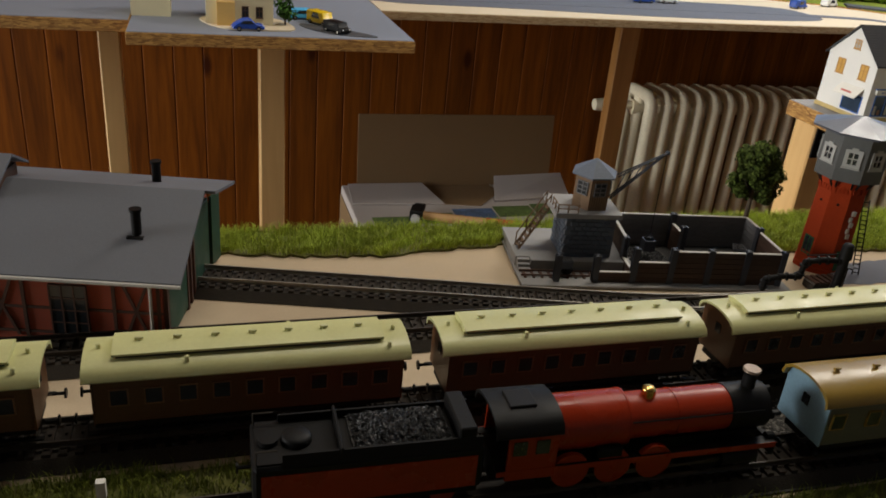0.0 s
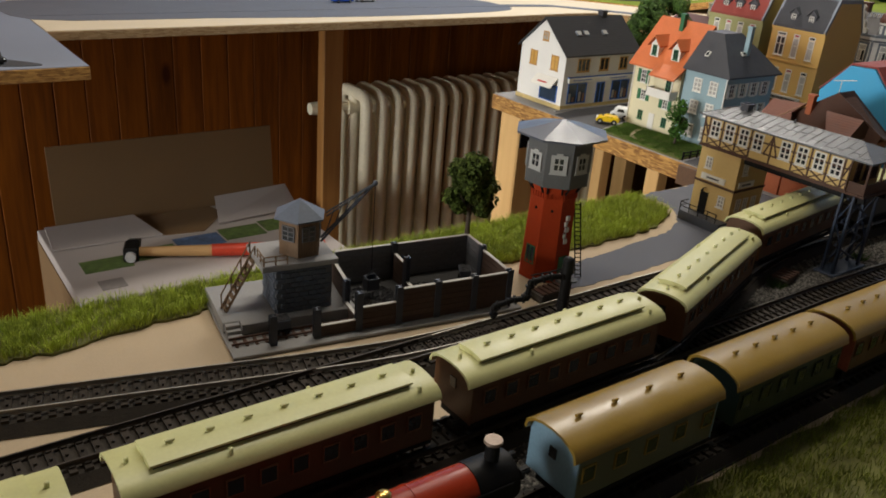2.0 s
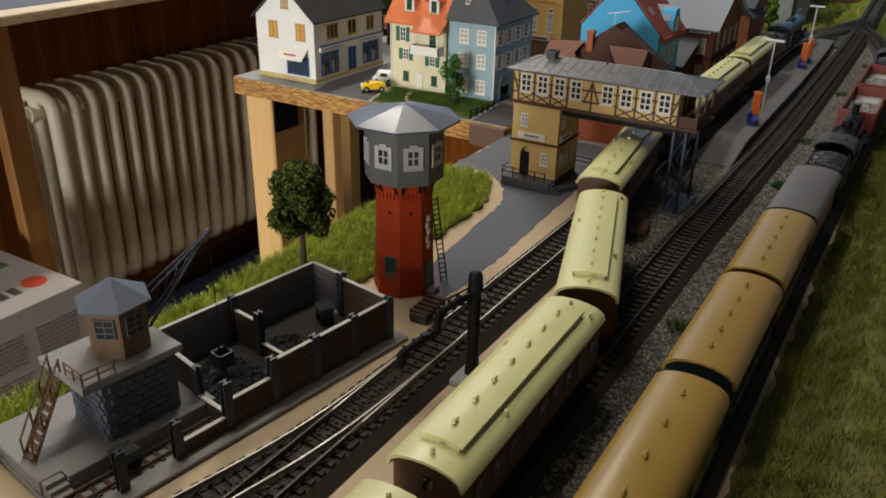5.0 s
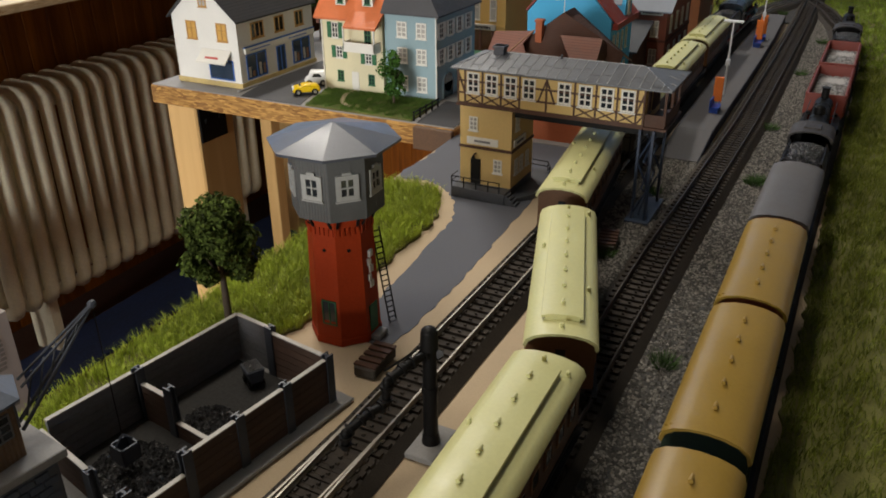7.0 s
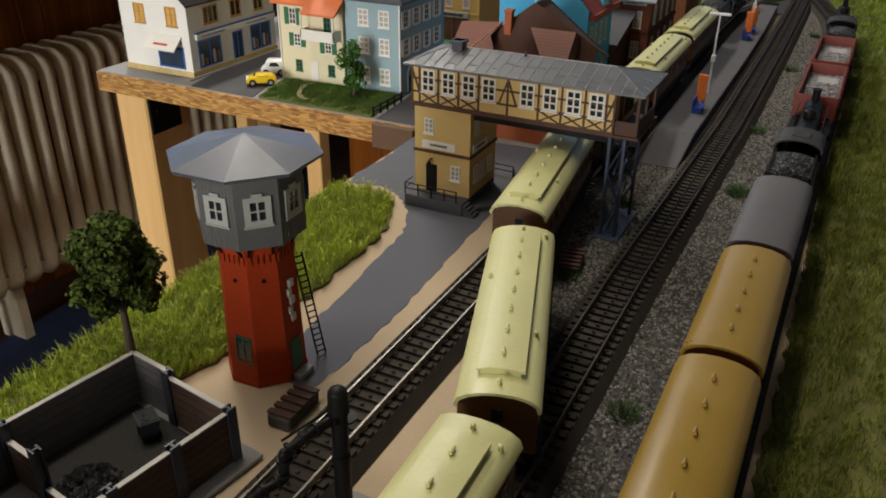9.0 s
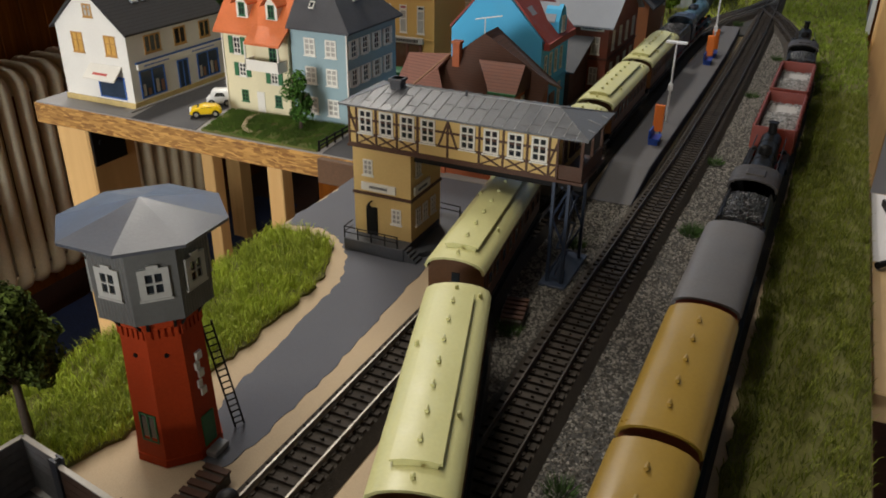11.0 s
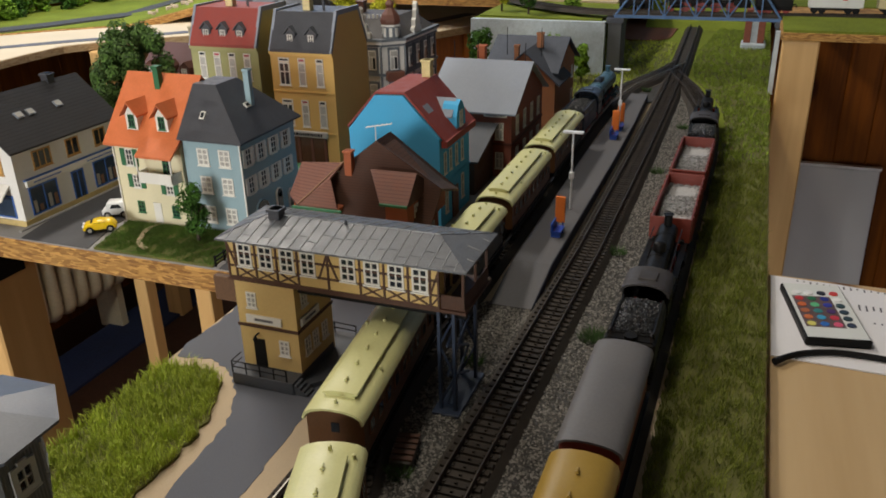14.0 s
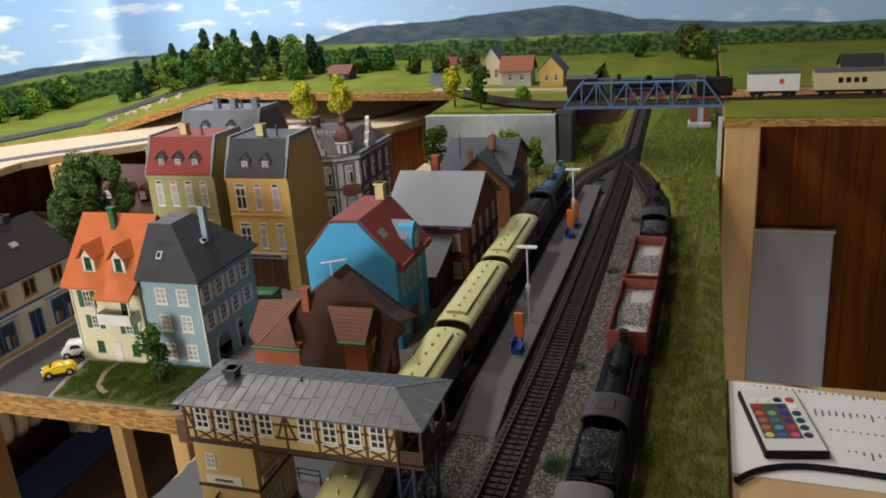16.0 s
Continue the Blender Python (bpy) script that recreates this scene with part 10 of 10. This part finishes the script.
def van(label, y, L, bodym, mark=None):
    t = thing("goods_van", label, "train car", 1.692, y, 0.101, 90, "upper line vans")
    bm = bmesh.new()
    box(bm, 0, L, -0.0145, 0.0145, 0.009, 0.037)
    part("body", bm, bodym, t, bevel=0.0006)
    bm = bmesh.new()
    along_x(bm, arc_roof(0.031, 0.0365, 0.0405), -0.0005, L + 0.0005)
    part("roof", bm, GREYROOF, t, smooth=50)
    bm = bmesh.new()
    box(bm, 0.004, L - 0.004, -0.009, 0.009, 0.005, 0.009)
    part("chassis", bm, BLACK, t)
    for f in (0.12, 0.26, 0.74, 0.88):
        wheelset(t, L * f)
    if mark:
        bm = bmesh.new()
        for k in range(mark[1]):
            box(bm, L * 0.30 + k * 0.011, L * 0.30 + k * 0.011 + 0.007, 0.0145, 0.0150, 0.020, 0.028)
        part("side_marking", bm, mark[0], t)
    return t


van("white refrigerator van with a small red mark", 0.056, 0.076, WHITECAR, (PRINTRED, 1))
van("cream goods van with dark markings", -0.070, 0.106, mat("van_cream", (0.55, 0.48, 0.27), 0.5, vary=0.1), (BLACK, 4))
farloco = copy_thing(blk, pose(1.683, 0.155, 0.101, 0, 0, 93))
farloco["label"] = "black steam locomotive on the upper line"
van("black goods van behind the upper locomotive", 0.37, 0.05, BLACK)


# ---- far village ----
def cottage(label, x, y, w, d, h, r, wallm, roofm, along="y"):
    t = gable_house("cottage", label, x, x + d, y, y + w, UP, UP + h, UP + r, wallm, roofm, along, over=0.005)
    for k in range(2):
        win(t, "x", y + w * (0.3 + 0.4 * k), UP + h * 0.35, x, w * 0.16, h * 0.4, WINWHITE, GLASS)
    return t


cottage("pale village house with blue-grey roof", 1.985, 0.604, 0.046, 0.05, 0.045, 0.078, WALLCREAM, mat("village_roof_blue", (0.10, 0.13, 0.19), 0.6), "x")
cottage("village house with orange-brown roof", 1.962, 0.540, 0.062, 0.05, 0.034, 0.058, PALESTONE, mat("village_roof_orange", (0.26, 0.085, 0.035), 0.7), "y")
cottage("ochre village house with dark gable roof", 1.945, 0.470, 0.048, 0.05, 0.034, 0.060, WALLYELLOW, ROOFDARK, "x")
bm = bmesh.new()
prism(bm, [(1.872, 0.452), (1.905, 0.452), (1.915, 0.60), (1.935, 0.735), (1.905, 0.735), (1.884, 0.60)], UP, UP + 0.0034)
solid("road", bm, SAND, "sandy lane before the village houses", "road")
cottage("small brown timber barn", 2.12, 1.02, 0.05, 0.05, 0.018, 0.034, TIMBER, ROOFBROWN, "y")
cottage("tiny cream cottage with red roof", 2.25, 0.79, 0.025, 0.03, 0.016, 0.03, WALLCREAM, ROOFRED, "y")
cottage("grey roofed lineside hut", 1.86, -0.09, 0.06, 0.05, 0.035, 0.052, WALLSAND, ROOFDARK, "y")
RUIN = mat("ruin_stone", (0.20, 0.13, 0.08), 0.9, vary=0.35)
rn = thing("castle_ruin", "brown stone castle ruin among the trees", "ruin", 2.33, 1.50, UP)
for (a, b, c, d, h) in ((-0.015, 0.01, -0.015, 0.008, 0.105), (-0.01, 0.02, -0.07, -0.015, 0.07), (0.0, 0.05, 0.01, 0.05, 0.06)):
    bm = bmesh.new()
    box(bm, a, b, c, d, 0, h)
    part("ruin_wall", bm, RUIN, rn, bevel=0.003)
lane = [(1.96, 0.72), (2.05, 0.78), (2.2, 0.82), (2.5, 0.82)]
bm = bmesh.new()
ribbon(bm, [(x, y, UP + 0.001) for x, y in lane], [(-0.012, 0), (0.012, 0), (0.012, 0.001), (-0.012, 0.001)])
solid("road", bm, ROADGREY, "grey village lane on the upper level", "road")
bm = bmesh.new()
ribbon(bm, [(x, y, field_z(x, y) + 0.005) for x, y in curve([(1.60, 1.80), (1.72, 1.73), (1.85, 1.68), (1.98, 1.62), (2.08, 1.52), (2.16, 1.42)], 6)], [(-0.030, -0.006), (0.030, -0.006), (0.030, 0.0005), (-0.030, 0.0005)])
solid("road", bm, STREET, "dark road beside the upper meadow", "road")
bm = bmesh.new()
box(bm, 2.2, 2.215, 0.60, 0.75, UP, UP + 0.018)
solid("garden_wall", bm, STONEWALL, "grey garden wall on the far meadow", "wall", kind="")
FIGPALE = mat("figurine_pale", (0.60, 0.46, 0.36), 0.8, vary=0.4, scale=60)
for i in range(14):
    bm = bmesh.new()
    box(bm, -0.006, 0.007, -0.0022, 0.0022, 0.0, 0.009)
    finish(bm, 0.0015)
    ob = new("toy_figurine", mesh_of("toy_figurine", bm, FIGPALE))
    fx, fy = 1.875 + 0.011 * i + 0.02 * (i % 2), 1.525 - 0.008 * i + 0.022 * (i % 3)
    ob.matrix_basis = pose(fx, fy, field_z(fx, fy) + 0.0005, 0, 0, 40 * i)
    tagged(ob, "plain pale toy shape on the meadow", "figurine", "meadow figurines")

# ---- side table: papers, remote control, cable ----
PAPER = mat("printed_paper", (0.70, 0.69, 0.71), 0.7, vary=0.04, scale=10, bump=0.03)
sheet = thing("paper_sheets", "white printed paper sheets on the plywood table", "paper")
bm = bmesh.new()
prism(bm, [(0.800, 0.169), (0.930, 0.169), (0.928, 0.12), (0.918, 0.05), (0.905, -0.05), (0.79, -0.03), (0.797, 0.07)], -0.0078, -0.0068)
part("sheet", bm, PAPER, sheet)
rnd_p = random.Random(4)
bm = bmesh.new()
for top_x, first, long in ((0.926, 0.150, 0.008), (0.898, 0.108, 0.012), (0.872, 0.100, 0.0045), (0.846, 0.092, 0.012)):
    y = first
    while y > -0.03:
        w = long * rnd_p.uniform(0.35, 1.0)
        x = top_x - 0.10 * (0.15 - y) * 0.6
        for k in range(max(1, int(w / 0.0024))):
            box(bm, x - (k + 1) * 0.0024 + 0.0005, x - k * 0.0024, y - 0.0013, y, -0.0068, -0.0065)
        y -= 0.0048
part("printed_text", bm, mat("ink_grey", (0.14, 0.14, 0.16), 0.8), sheet)


def remote():
    t = thing("remote_control", "white card remote with coloured round buttons", "remote control", 0.866, 0.1340, -0.0068, -79.5)
    w, l, h = 0.0215, 0.043, 0.0065
    bm = bmesh.new()
    box(bm, -w, w, -l, l, 0.0, h)
    part("case", bm, BLACK, t, bevel=0.0012)
    bm = bmesh.new()
    box(bm, -w + 0.0015, w - 0.0015, -l + 0.0015, l - 0.0015, h, h + 0.0003)
    part("face_plate", bm, mat("remote_face", (0.62, 0.64, 0.62), 0.5, vary=0.04), t, "white face plate")
    rows = [[(0.7, 0.7, 0.7), (0.7, 0.7, 0.7), (0.01, 0.01, 0.02), (0.5, 0.03, 0.02)], [(0.45, 0.02, 0.02), (0.01, 0.12, 0.05), (0.01, 0.02, 0.2), (0.75, 0.75, 0.75)], [(0.55, 0.12, 0.02), (0.1, 0.45, 0.2), (0.02, 0.03, 0.3), (0.02, 0.05, 0.06)], [(0.4, 0.12, 0.04), (0.03, 0.2, 0.2), (0.06, 0.02, 0.12), (0.02, 0.04, 0.06)], [(0.5, 0.13, 0.03), (0.04, 0.3, 0.5), (0.5, 0.03, 0.05), (0.02, 0.04, 0.05)], [(0.6, 0.55, 0.12), (0.02, 0.12, 0.42), (0.6, 0.08, 0.16), (0.02, 0.03, 0.06)]]
    cols = {}
    for r, row in enumerate(rows):
        for c, col in enumerate(row):
            if col not in cols:
                cols[col] = mat("button_colour", col, 0.45, vary=0.08, bump=0)
            bm = bmesh.new()
            x, y = -0.0135 + c * 0.0088, 0.026 - r * 0.0098
            cyl(bm, (x, y, h), (x, y, h + 0.0011), 0.0034, 0.0030, seg=14)
            part("button", bm, cols[col], t)
    bm = bmesh.new()
    box(bm, -0.0178, 0.0088, -0.0270, 0.0205, h + 0.0003, h + 0.0006)
    part("button_field", bm, mat("button_field_dark", (0.10, 0.06, 0.06), 0.5), t)
    return t


remote()
cable = thing("cable", "thick black cable lying on the papers", "cable")
bm = bmesh.new()
pts = [(0.792, 0.164), (0.803, 0.152), (0.811, 0.135), (0.814, 0.115), (0.812, 0.075), (0.805, 0.03), (0.79, -0.03), (0.77, -0.1), (0.76, -0.2)]
sm = curve(pts, 4)
for a, b in zip(sm, sm[1:]):
    cyl(bm, (*a, -0.0046), (*b, -0.0046), 0.0021, seg=8)
cyl(bm, (0.788, 0.167, -0.0046), (0.794, 0.161, -0.0046), 0.0026, 0.0016, seg=8)
part("cord", bm, BLACK, cable, smooth=60)

# pale panel leaning at the far wall
pb = thing("white_panel", "pale grey panel leaning under the far shelf", "panel", 2.20, 0.0, FLOOR_Z, 0)
bm = bmesh.new()
box(bm, -0.01, 0.01, -0.10, 0.075, 0.0, 0.55)
part("panel", bm, mat("panel_pale_grey", (0.52, 0.51, 0.52), 0.7, vary=0.08, scale=6), pb, bevel=0.002, at=pose(0, 0, 0, 0, 6, 0))
bm = bmesh.new()
box(bm, -0.012, 0.012, -0.103, 0.078, 0.55, 0.556)
part("edge_strip", bm, mat("panel_edge_white", (0.66, 0.65, 0.64), 0.6), pb, "pale edge strip", at=pose(0, 0, 0, 0, 6, 0))
bm = bmesh.new()
box(bm, -0.012, 0.012, 0.0752, 0.080, 0.0, 0.5498)
part("edge_strip", bm, bpy.data.materials["panel_edge_white"], pb, "pale edge strip", at=pose(0, 0, 0, 0, 6, 0))

# signal light at the front edge
sg = thing("signal_post", "small white-topped signal on the front strip", "signal", -0.045, 0.268, 0)
bm = bmesh.new()
cyl(bm, (0, 0, 0), (0, 0, 0.016), 0.001, seg=8)
part("mast", bm, BLACK, sg)
bm = bmesh.new()
box(bm, -0.0018, 0.0018, -0.0015, 0.0015, 0.016, 0.024)
part("head", bm, WINWHITE, sg)
